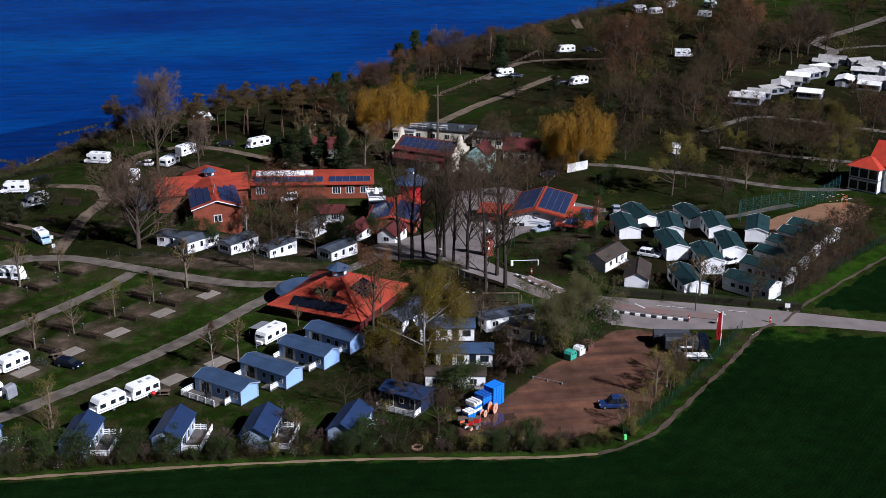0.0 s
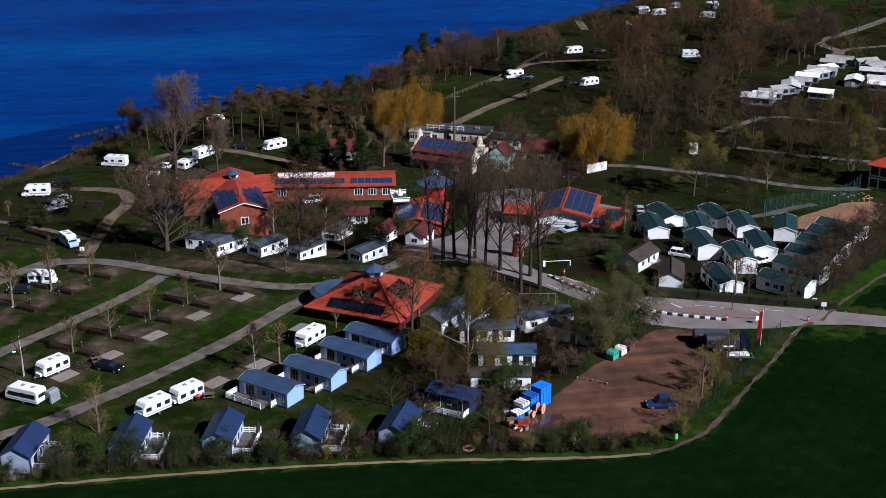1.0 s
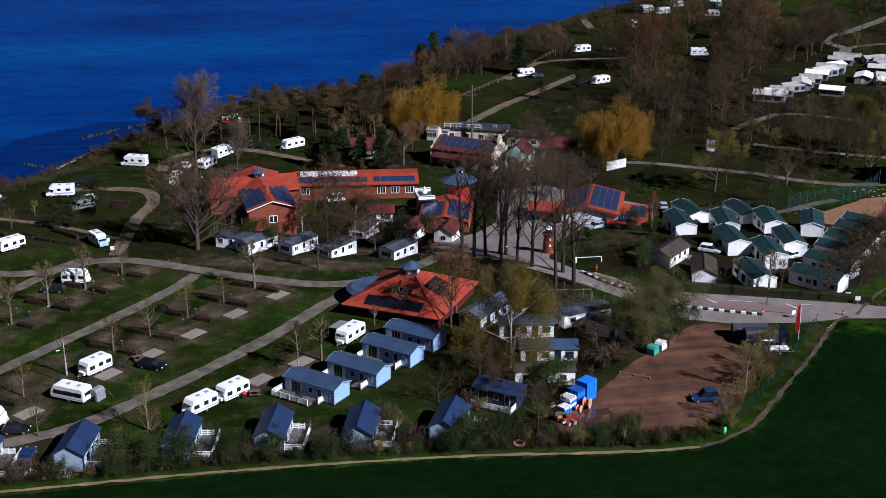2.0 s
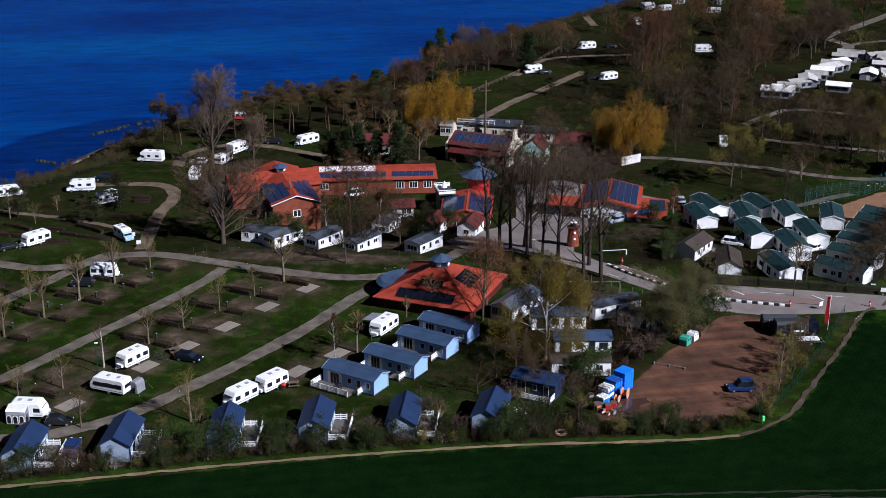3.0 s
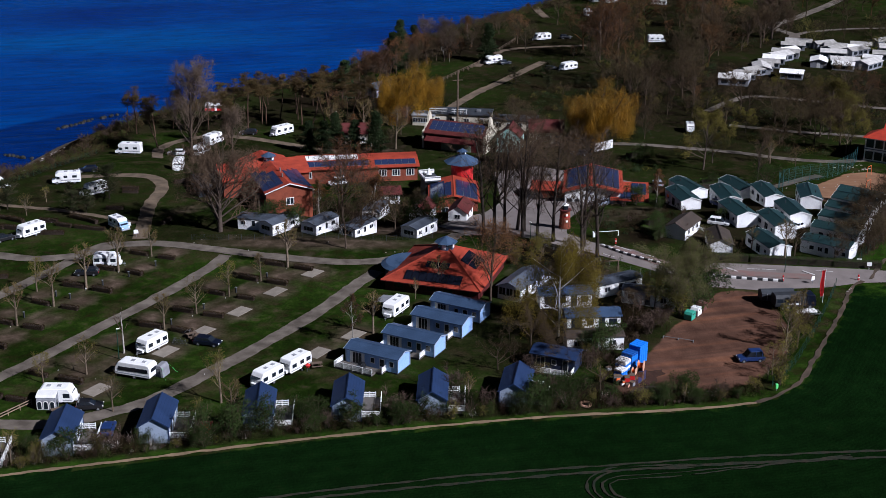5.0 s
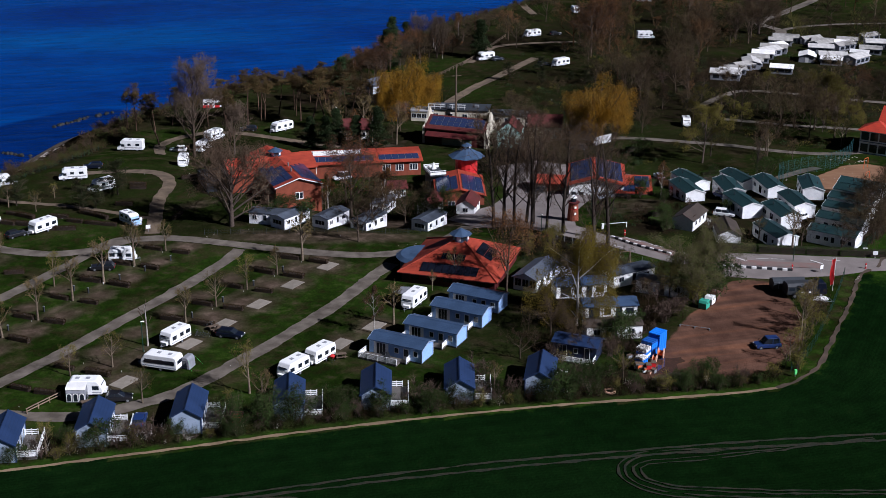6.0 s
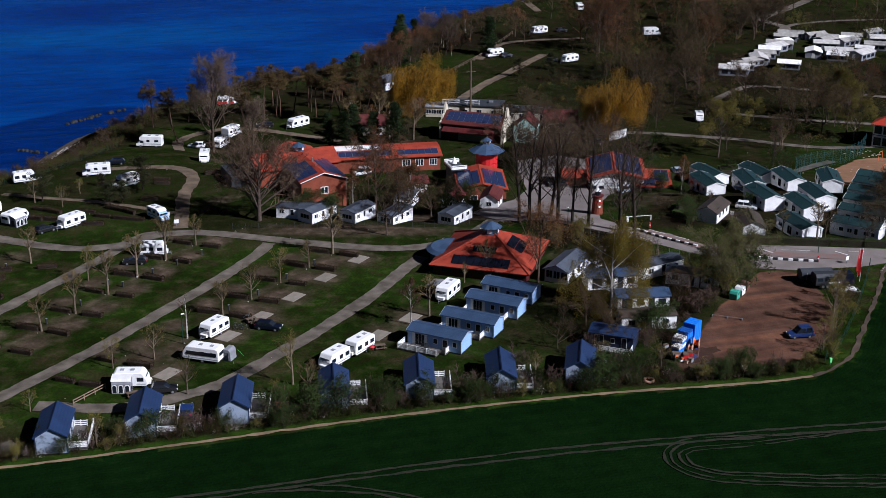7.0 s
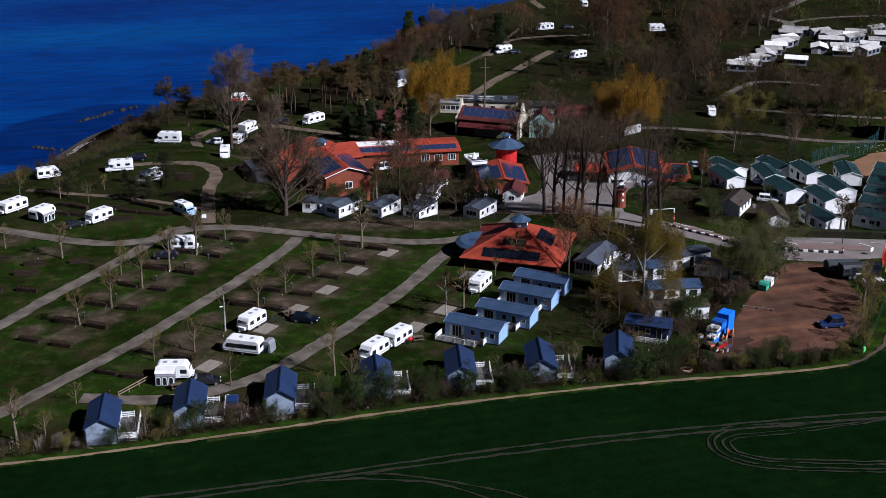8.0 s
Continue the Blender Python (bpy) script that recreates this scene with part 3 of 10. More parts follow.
ROW_A = [(-64.3, -23.5), (-58.3, -17.5), (-52.6, -11.5), (-46.6, -4.3), (-40.9, 2.6), (-34.9, 9.9), (-28.4, 16.4)]
ROW_B = [(-46.8, -33.9), (-41.1, -33.0), (-35.1, -27.2), (-28.7, -19.2), (-22.8, -13.9), (-16.4, -7.4), (-9.9, -1.6), (-4.0, 4.3)]
PADS = [(0, 0), (-8.1, -7.3), (-15.5, -14.8), (-22.6, -21.8), (-29.2, -28.3), (-40.4, -39.7), (1.6, -29.6), (-5.5, -35.0)]


def build_ground():
    xs = np.array(sorted(set(geometric(-90, -2600, 24)[1:] + list(np.arange(-90, 165, 1.25)) + list(np.arange(165, 300, 4.0)) + geometric(300, 2600, 24))))
    ys = np.array(sorted(set(geometric(-112, -2600, 20)[1:] + list(np.arange(-112, 120, 1.25)) + list(np.arange(120, 380, 3.0)) + geometric(380, 2600, 22))))
    X, Y = np.meshgrid(xs, ys)
    Z = height(X, Y)
    nx, ny = len(xs), len(ys)
    idx = np.arange(nx * ny).reshape(ny, nx)
    faces = np.stack([idx[:-1, :-1], idx[:-1, 1:], idx[1:, 1:], idx[1:, :-1]], -1).reshape(-1, 4)
    me = bpy.data.meshes.new("ground")
    me.from_pydata(np.stack([X, Y, Z], -1).reshape(-1, 3).tolist(), [], faces.tolist())
    me.polygons.foreach_set("use_smooth", [True] * len(me.polygons))
    soil = np.zeros_like(X)

    def bare(x, y, rx, ry, ang=45, much=1.0):
        c, s = math.cos(radians(ang)), math.sin(radians(ang))
        u, v = (X - x) * c + (Y - y) * s, -(X - x) * s + (Y - y) * c
        np.maximum(soil, much * np.clip(1.5 - np.sqrt((u / rx) ** 2 + (v / ry) ** 2), 0, 1), out=soil)

    for row in (ROW_A, ROW_B):
        for x, y in row:                    # a trodden pitch on both sides of each tree
            bare(x + 4.4, y + 1.0, 3.0, 2.3, much=0.95)
            bare(x - 2.2, y + 5.6, 2.6, 2.1, much=0.9)
            bare(x + 2.8, y + 3.2, 5.0, 1.1, much=0.62)
    for x, y in PADS:
        bare(x, y, 3.8, 3.0, much=0.8)
    for x, y, rx, ry in ((-68, 28, 6, 3), (-62, 19, 5, 3), (-20, 43, 5, 2), (-40, 62, 4, 2), (-5, 100, 6, 3), (24, 90, 14, 7), (80, 3, 4, 3), (72, 22, 8, 5), (-14, 84, 6, 3), (6, 30, 10, 5)):
        bare(x, y, rx, ry, 20, 0.62)
    for x, y, rx, ry in ((46, -12, 9, 5), (30, 22, 16, 4), (4, 16, 20, 3.5)):
        bare(x, y, rx, ry, -15, 0.8)
    # leaf litter and tree-shaded turf, darkened by the last number of each row
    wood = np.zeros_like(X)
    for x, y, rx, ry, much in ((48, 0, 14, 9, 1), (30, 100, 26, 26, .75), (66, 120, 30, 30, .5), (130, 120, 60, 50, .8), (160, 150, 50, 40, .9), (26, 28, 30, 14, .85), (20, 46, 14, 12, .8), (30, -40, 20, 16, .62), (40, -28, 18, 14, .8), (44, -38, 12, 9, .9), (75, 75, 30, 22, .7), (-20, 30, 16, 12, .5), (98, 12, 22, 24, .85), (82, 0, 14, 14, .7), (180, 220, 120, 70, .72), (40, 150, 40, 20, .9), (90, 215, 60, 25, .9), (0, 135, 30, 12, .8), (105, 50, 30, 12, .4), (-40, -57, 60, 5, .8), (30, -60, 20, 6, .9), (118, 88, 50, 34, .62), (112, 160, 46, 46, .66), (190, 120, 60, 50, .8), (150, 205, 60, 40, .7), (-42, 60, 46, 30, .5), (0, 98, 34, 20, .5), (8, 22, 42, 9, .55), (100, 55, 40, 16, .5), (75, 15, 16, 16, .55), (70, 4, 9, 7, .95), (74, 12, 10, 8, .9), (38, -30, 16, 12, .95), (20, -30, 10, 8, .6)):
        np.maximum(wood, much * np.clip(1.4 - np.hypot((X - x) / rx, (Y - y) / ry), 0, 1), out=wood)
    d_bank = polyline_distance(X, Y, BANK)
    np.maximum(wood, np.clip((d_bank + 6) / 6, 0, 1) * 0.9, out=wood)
    d_path, d_north = polyline_distance(X, Y, FIELD_PATH), polyline_distance(X, Y, NORTH_PATH)
    main = [(72, -21), (86, -23.5), (100, -27), (117, -33.5), (200, -75), (600, -280)]
    d_main = polyline_distance(X, Y, main)
    south = np.where(X < 96, d_path < -0.4, d_main < -5.5)
    east = (d_main > 6) & (d_north < -1.5) & (X > 98)
    crop = np.where(south | east, 1.0, 0.0)
    edge = np.where(X < 97, np.abs(d_path), np.minimum(np.abs(d_main) - 4, np.abs(d_north)))
    verge = np.clip(1.35 - np.abs(edge) / 2.4, 0, 1) * np.where((X < 97) & (d_path < 0), 0.3, 0.62)
    verge = np.where((X > 56) & (X < 97) & (d_path > 0) & (d_path < 2.6), 0.36, verge)
    verge = np.where((X > 100) & (d_north < 0), verge * 0.35, verge)
    verge = np.where((X > 100) & (d_north > 0) & (d_north < 4.5) & (Y > -26), 0.66, verge)
    np.maximum(verge, np.clip(1.2 - np.hypot((X - 100) / 10, (Y + 35) / 4), 0, 1) * 0.6, out=verge)
    lot = np.clip(polygon_inside(X, Y, LOT) / 1.5 + 0.55, 0, 1)
    sand = np.clip(polygon_inside(X, Y, COURT) / 1.5 + 0.5, 0, 1)
    beach = np.clip((Z - -16.5) / 1.0, 0, 1) * np.clip((-11.6 - Z) / 1.6, 0, 1)
    for name, a in (("soil", soil), ("shaded_litter", wood), ("crop", crop), ("verge", np.clip(verge, 0, 1)), ("lot", lot), ("rows", d_path), ("sand", sand), ("beach", beach)):
        me.attributes.new(name, "FLOAT", "POINT").data.foreach_set("value", a.reshape(-1).astype(np.float32))
    me.materials.append(M["ground"])
    me.update()
    return tagged(new("ground", me), "dark spring turf, bare pitches, young green crop and reddish earth", kind="structure")


build_ground()
bm = bmesh.new()
bmesh.ops.create_grid(bm, x_segments=2, y_segments=2, size=4000)
me = bpy.data.meshes.new("water")
bm.to_mesh(me)
bm.free()
me.materials.append(M["sea"])
water = tagged(new("water", me), "deep blue sea with wind ripples and dark weed beds", kind="structure")
water.location.z = SEA

# ---- roads, lanes and paths ----
ribbon("lane", [(12, -2), (8, -6.2), (-2.6, -18.6), (-12.9, -28.9), (-23.1, -37.8), (-29.5, -43.2), (-36.6, -47.2), (-48, -49.2), (-60, -45)], 2.9, M["lane"], 0.05, "worn grey camp lane of compacted gravel", 0.3, seed=1)
ribbon("lane", [(-14.5, 13.5), (-18.5, 7.2), (-29.2, -5.2), (-40.8, -17.6), (-51.2, -28.2), (-60.6, -36.8), (-72, -47), (-95, -66)], 2.7, M["lane"], 0.05, "worn grey camp lane of compacted gravel", 0.3, seed=2)
ribbon("lane", [(-34.5, 25.5), (-38, 24.5), (-45.7, 14.9), (-54.4, 4.7), (-61.2, -2.5), (-70.9, -14.1), (-95, -40)], 2.7, M["lane"], 0.05, "worn grey camp lane of compacted gravel", 0.3, seed=3)
ribbon("road", [(-140, 60), (-90, 47), (-70, 34.8), (-64.8, 30.8), (-56.6, 24.2), (-49.4, 20.4), (-41.9, 20.6), (-34.7, 24.2), (-27, 23.4), (-18.7, 18.8), (-6.8, 11.1), (3.1, 5.6), (10.5, 3.3), (19, 3.8), (27, 9), (33, 16)], 3.1, M["lane"], 0.075, "pale grey camp road", 0.28, seed=4)
ribbon("footpath", [(-30, 27), (-26.5, 48.6), (-23, 61), (-25.5, 69), (-33.3, 71.9), (-42, 73)], 3.0, M["path"], 0.05, "bare sandy path through the grass", 0.35, seed=5)
ribbon("footpath", [(-64, 60), (-54.9, 54.5), (-44.2, 48.5), (-30, 37)], 1.6, M["path"], 0.05, "bare sandy path through the grass", 0.3, seed=6)
ribbon("footpath", [(-22, 96), (-19.7, 111.8), (-10.4, 119), (-0.3, 117.9), (17.1, 102.7), (24, 97)], 2.8, M["path"], 0.08, "bare sandy path through the grass", 0.35, seed=7)
ribbon("footpath", [(63, 131), (69.1, 139.2), (79.3, 151.7), (86.9, 159.2), (97, 170), (112, 186)], 3.2, M["path"], 0.1, "bare sandy path through the grass", 0.35, seed=8)
ribbon("footpath", [(88, 184), (100, 202), (106.6, 207.5), (118.2, 209.3), (136, 208)], 2.6, M["path"], 0.1, "bare sandy path through the grass", 0.35, seed=9)
ribbon("footpath", [(140, 262), (143, 282), (150, 310)], 3.0, M["path"], 0.12, "bare sandy path through the grass", 0.3, seed=10)
ribbon("lane", [(76, 89), (86, 88), (100, 85.2), (112.7, 78.1), (124.8, 70.3), (133.6, 62.7), (145.4, 57), (160, 57)], 2.6, M["lane"], 0.1, "worn grey camp lane of compacted gravel", 0.25, seed=11)
ribbon("lane", [(135, 96), (150, 85), (158, 80.8), (166, 76)], 2.4, M["lane"], 0.1, "worn grey camp lane of compacted gravel", 0.25, seed=12)
ribbon("lane", [(136, 112), (148.8, 121.3), (157.1, 125.1), (169.6, 117.9), (186, 104), (205, 92)], 2.6, M["lane"], 0.1, "worn grey camp lane of compacted gravel", 0.25, seed=13)
ribbon("lane", [(211, 198), (218, 207), (218.1, 223), (239.8, 241), (263, 260), (330, 320)], 4.0, M["lane"], 0.12, "worn grey camp lane of compacted gravel", 0.25, seed=14)
ribbon("lane", [(218, 207), (226, 211), (243, 213), (260, 211), (320, 200)], 2.6, M["lane"], 0.14, "worn grey camp lane of compacted gravel", 0.25, seed=15)
ribbon("lane", [(108, 34), (118, 38), (127, 43), (134, 46)], 3.0, M["lane"], 0.1, "worn grey camp lane of compacted gravel", 0.25, seed=16)
ribbon("field_path", FIELD_PATH[:9], 0.66, M["field_path"], 0.05, "narrow trodden earth path along the field", 0.3, seed=17)
ribbon("field_path", FIELD_PATH[8:], 0.78, M["dark_path"], 0.054, "dark trodden earth path beside the lot fence", 0.4, seed=19)
ribbon("field_path", NORTH_PATH, 0.65, M["dark_path"], 0.05, "narrow trodden earth path along the field", 0.3, seed=18)
TRACKS = [[(-140, -73), (-80, -74.5), (-55.4, -76.2), (-32.2, -77.3), (-19.8, -77.5), (2.9, -78.5), (23.7, -80.7), (51, -84.5), (120, -97)], [(-140, -75), (-80, -76.5), (-48.5, -78), (-26.2, -78.6), (2.3, -80.2), (25, -82.4), (50, -86.2), (120, -99)],
          [(-34, -78.5), (-26.7, -80), (-18.5, -83.6), (-12.8, -89.4), (-8, -98)], [(-30, -78.6), (-22.8, -79.9), (-12.6, -86.6), (-7.9, -90.9), (-2, -98)]]
for k, line in enumerate(TRACKS):
    ribbon("tyre_track", line, 0.55 if k < 2 else 0.36, M["track"], 0.04 + 0.002 * k, "brown tractor track pressed into the crop", 0.3, across=2, seed=20 + k)
for k, r in enumerate((0, 0.9, 2.2, 3.1)):
    ribbon("tyre_track", [(60, -88 + r * 0.3), (34, -83 - r), (26, -82.0 - r), (22.0 + r * 0.8, -84.2 - r * 0.5), (21.2 + r, -88.4), (24.0 + r, -92.5 + r * 0.4), (29.9 + r, -95.5 + r * 0.6), (40.3, -99.4 + r), (70, -108 + r)], 0.28, M["track"], 0.05 + 0.002 * k, "brown tractor track pressed into the crop", 0.3, across=2, seed=30 + k)

# entrance: road, red strip, paved square
ROAD_RING = [(66, -11), (73.8, -13.2), (86, -17.9), (101, -24), (117.7, -31.9), (200, -71), (600, -268), (598, -273), (199, -76), (115.8, -36), (104, -31.5), (97, -30.2), (89.9, -30.6), (76.8, -28.6), (69.5, -25.2), (66, -18)]
sheet("road", ROAD_RING, M["asphalt"], 0.05, "grey asphalt entrance road", 2.0)
sheet("road", [(31, 25), (34, 14), (42, 12.5), (48, 5), (54, -2), (58, -8), (62.6, -15), (66, -18), (66, -11), (63.5, -3.6), (57, 2.5), (54, 9), (57, 18), (66, 31), (75, 38), (92, 50), (86, 56), (70, 72), (58, 70), (52, 46), (45, 36), (36, 30)], M["asphalt"], 0.045, "grey paved village square and drive", 1.5)
ribbon("road", [(59.5, -1), (63.2, -7.5), (67.5, -14), (75, -18.6), (83, -22.6), (90, -25.4)], 2.6, M["red_paving"], 0.075, "strip of red block paving", 0.12, seed=40)
for a, b, w in (((80, -18.5), (82.2, -19.4), 0.18), ((82.6, -19.5), (85, -20.5), 0.18), ((92, -22.8), (95, -24), 0.18), ((76.4, -17.0), (77.6, -19.4), 0.35), ((89.6, -22.2), (90.8, -24.6), 0.35),
                ((60.5, -0.5), (62.5, -4), 0.18), ((56.5, -4.2), (58, -6.6), 0.18), ((63.6, -5.5), (65.4, -8.2), 0.18)):
    ribbon("road_marking", [a, b], w, M["marking"], 0.085, "worn white painted road marking", 0.03, across=2)


sheet("puddle", [(42.3 + 3.4 * math.cos(a * 0.42) * (1 + 0.25 * math.sin(a * 2.3)), -57.2 + 2.1 * math.sin(a * 0.42) * (1 + 0.3 * math.cos(a * 1.7)) + 1.6 * math.cos(a * 0.42)) for a in range(15)], M["puddle"], 0.035, "shallow muddy puddle on the earth lot")


def kerb_line(points, length, label):
    """A low kerb of loose blocks, black and white by turns."""
    line = spline(points, 0.05)
    box_white, run, k, last = None, 0.0, 0, line[0]
    ob = thing("kerb", label, "kerb", "painted kerbs", (0, 0, 0))
    bm = boxes((-length / 2 + 0.02, length / 2 - 0.02, -0.22, 0.22, 0, 0.42), bevel=0.05)
    proto = {}
    for p in line[1:]:
        run += (p - last).length
        if run >= length:
            d = p - start if run else p - last
        if k == 0 or run >= length:
            if k:
                run -= length
            nxt = p
            if k:
                mid, ang = (start + nxt) / 2, math.degrees(math.atan2(nxt.y - start.y, nxt.x - start.x))
                key = "kerb_white" if k % 2 else "kerb_black"
                if key not in proto:
                    proto[key] = part("kerb_block", bm.copy(), M[key], ob, key.replace("_", " block painted ").replace("kerb block painted", "block painted"))
                    b = proto[key]
                else:
                    b = new("kerb_block", proto[key].data)
                    b.parent = ob
                    b["label"] = proto[key]["label"]
                b.matrix_basis = pose(mid.x, mid.y, on_ground(mid.x, mid.y) + 0.05, 0, 0, ang)
            start = nxt
            k += 1
        last = p
    bm.free()
    return ob


kerb_line([(71.6, -20.0), (76, -22.6), (81, -25), (84, -26.4)], 0.95, "low kerb of black and white painted blocks across the road")
kerb_line([(58.0, 0.2), (60.7, -5.4), (65.6, -12.8)], 0.95, "curved kerb of black and white painted blocks by the barrier")

pad_proto = None
for x, y in PADS:
    if pad_proto is None:
        pad_proto = thing("concrete_pad", "pale concrete standing slab set in the grass", "slab", "caravan pads")
        part("slab", boxes((-2.0, 2.0, -1.3, 1.3, -0.1, 0.07), bevel=0.02), M["concrete"], pad_proto)
        pad_proto.matrix_basis = stand(x, y, 43.5)
    else:
        copy_thing(pad_proto, stand(x, y, 43.5))


# ---- trees and shrubs ----
def turned(d, angle, rng):
    """A direction that leans away from d by an angle, to any side."""
    d = d.normalized()
    a = d.orthogonal().normalized()
    b = d.cross(a)
    f = rng.uniform(0, 2 * math.pi)
    return (d * math.cos(angle) + (a * math.cos(f) + b * math.sin(f)) * math.sin(angle)).normalized()


def grow(rng, start, d, length, radius, level, cfg, segs, tips):
    """One limb and, further out, those that spring from it."""
    n = 5 if level == 0 else (3 if level < cfg["depth"] else 2)
    p, r = Vector(start), radius
    pts = [p.copy()]
    end = cfg.get("taper", 0.25)
    for i in range(n):
        d = (d + Vector([rng.gauss(0, cfg["gnarl"][min(level, 3)]) for _ in range(3)]) + Vector((0, 0, cfg["lift"][min(level, 3)]))).normalized()
        q = p + d * (length / n)
        r1 = radius * (1 - (1 - end) * (i + 1) / n)
        segs.append((p.copy(), q.copy(), r, r1, level))
        p, r = q, r1
        pts.append(p.copy())
    if level >= cfg["depth"]:
        tips.append((p, d))
        return
    lo = cfg["bare"] if level == 0 else 0.3
    kids = cfg["kids"][level]
    for k in range(kids):
        f = lo + (1 - lo) * ((k + rng.uniform(0.2, 1.0)) / kids)
        f = min(f, 0.995)
        i = min(int(f * n), n - 1)
        at = pts[i].lerp(pts[i + 1], f * n - i)
        axis = (pts[i + 1] - pts[i]).normalized()
        ang = radians(cfg["angle"][min(level, len(cfg["angle"]) - 1)] + rng.uniform(-12, 12))
        taper = cfg["shape"](f) if level == 0 else 1 - 0.45 * f
        grow(rng, at, turned(axis, ang, rng), length * cfg["ratio"][level] * taper * rng.uniform(0.75, 1.2), max(radius * (1 - 0.7 * f) * cfg.get("limb", 0.58), cfg.get("least", 0.028)), level + 1, cfg, segs, tips)


def tube_mesh(segs, sides):
    verts, faces = [], []
    for p, q, r0, r1, _ in segs:
        d = (q - p).normalized()
        a = d.orthogonal().normalized()
        b = d.cross(a)
        o = len(verts)
        for c, r in ((p, r0), (q, r1)):
            for k in range(sides):
                f = 2 * math.pi * k / sides
                verts.append(tuple(c + (a * math.cos(f) + b * math.sin(f)) * r))
        faces += [(o + k, o + (k + 1) % sides, o + sides + (k + 1) % sides, o + sides + k) for k in range(sides)]
    return verts, faces


def blade_mesh(rng, segs):
    """The finest branches as flat tapering blades."""
    verts, faces = [], []
    for p, q, r0, r1, _ in segs:
        d = (q - p).normalized()
        a = d.cross(Vector([rng.uniform(-1, 1) for _ in range(3)])).normalized()
        o = len(verts)
        verts += [tuple(p - a * r0 * 1.5), tuple(p + a * r0 * 1.5), tuple(q + a * r1 * 1.5), tuple(q - a * r1 * 1.5)]
        faces.append((o, o + 1, o + 2, o + 3))
    return verts, faces


def twig_mesh(rng, tips, count, length, width, droop, spread):
    """Fine twigs as thin blades fanning out of the limbs' ends."""
    verts, faces = [], []
    for p, d in tips:
        for _ in range(count):
            t = turned(d, radians(rng.uniform(5, spread)), rng)
            t = (t + Vector((0, 0, droop))).normalized()
            s = p - d * rng.uniform(0, 0.7) * length
            e = s + t * length * rng.uniform(0.5, 1.2)
            w = t.cross(Vector([rng.uniform(-1, 1) for _ in range(3)])).normalized() * width
            o = len(verts)
            verts += [tuple(s - w), tuple(s + w), tuple(e)]
            faces.append((o, o + 1, o + 2))
    return verts, faces


def leaf_mesh(rng, points, size):
    """Small leaves or tufts, each a bent blade of its own."""
    verts, faces = [], []
    for p in points:
        a = Vector([rng.gauss(0, 1) for _ in range(3)]).normalized()
        b = a.orthogonal().normalized()
        s = size * rng.uniform(0.6, 1.4)
        o = len(verts)
        verts += [tuple(p - a * s), tuple(p + b * s * 0.55), tuple(p + a * s), tuple(p - b * s * 0.55)]
        faces.append((o, o + 1, o + 2, o + 3))
    return verts, faces


def cloud(rng, centres, count, sx, sz):
    out = []
    for c in centres:
        for _ in range(count):
            while True:
                v = Vector([rng.uniform(-1, 1) for _ in range(3)])
                if v.length < 1:
                    break
            out.append(c + Vector((v.x * sx, v.y * sx, v.z * sz)))
    return out


def oval(f):
    return 0.45 + 0.75 * math.sin(math.pi * min(max(f, 0), 1) ** 0.8)


def cone(f):
    return 1.15 - 0.85 * f


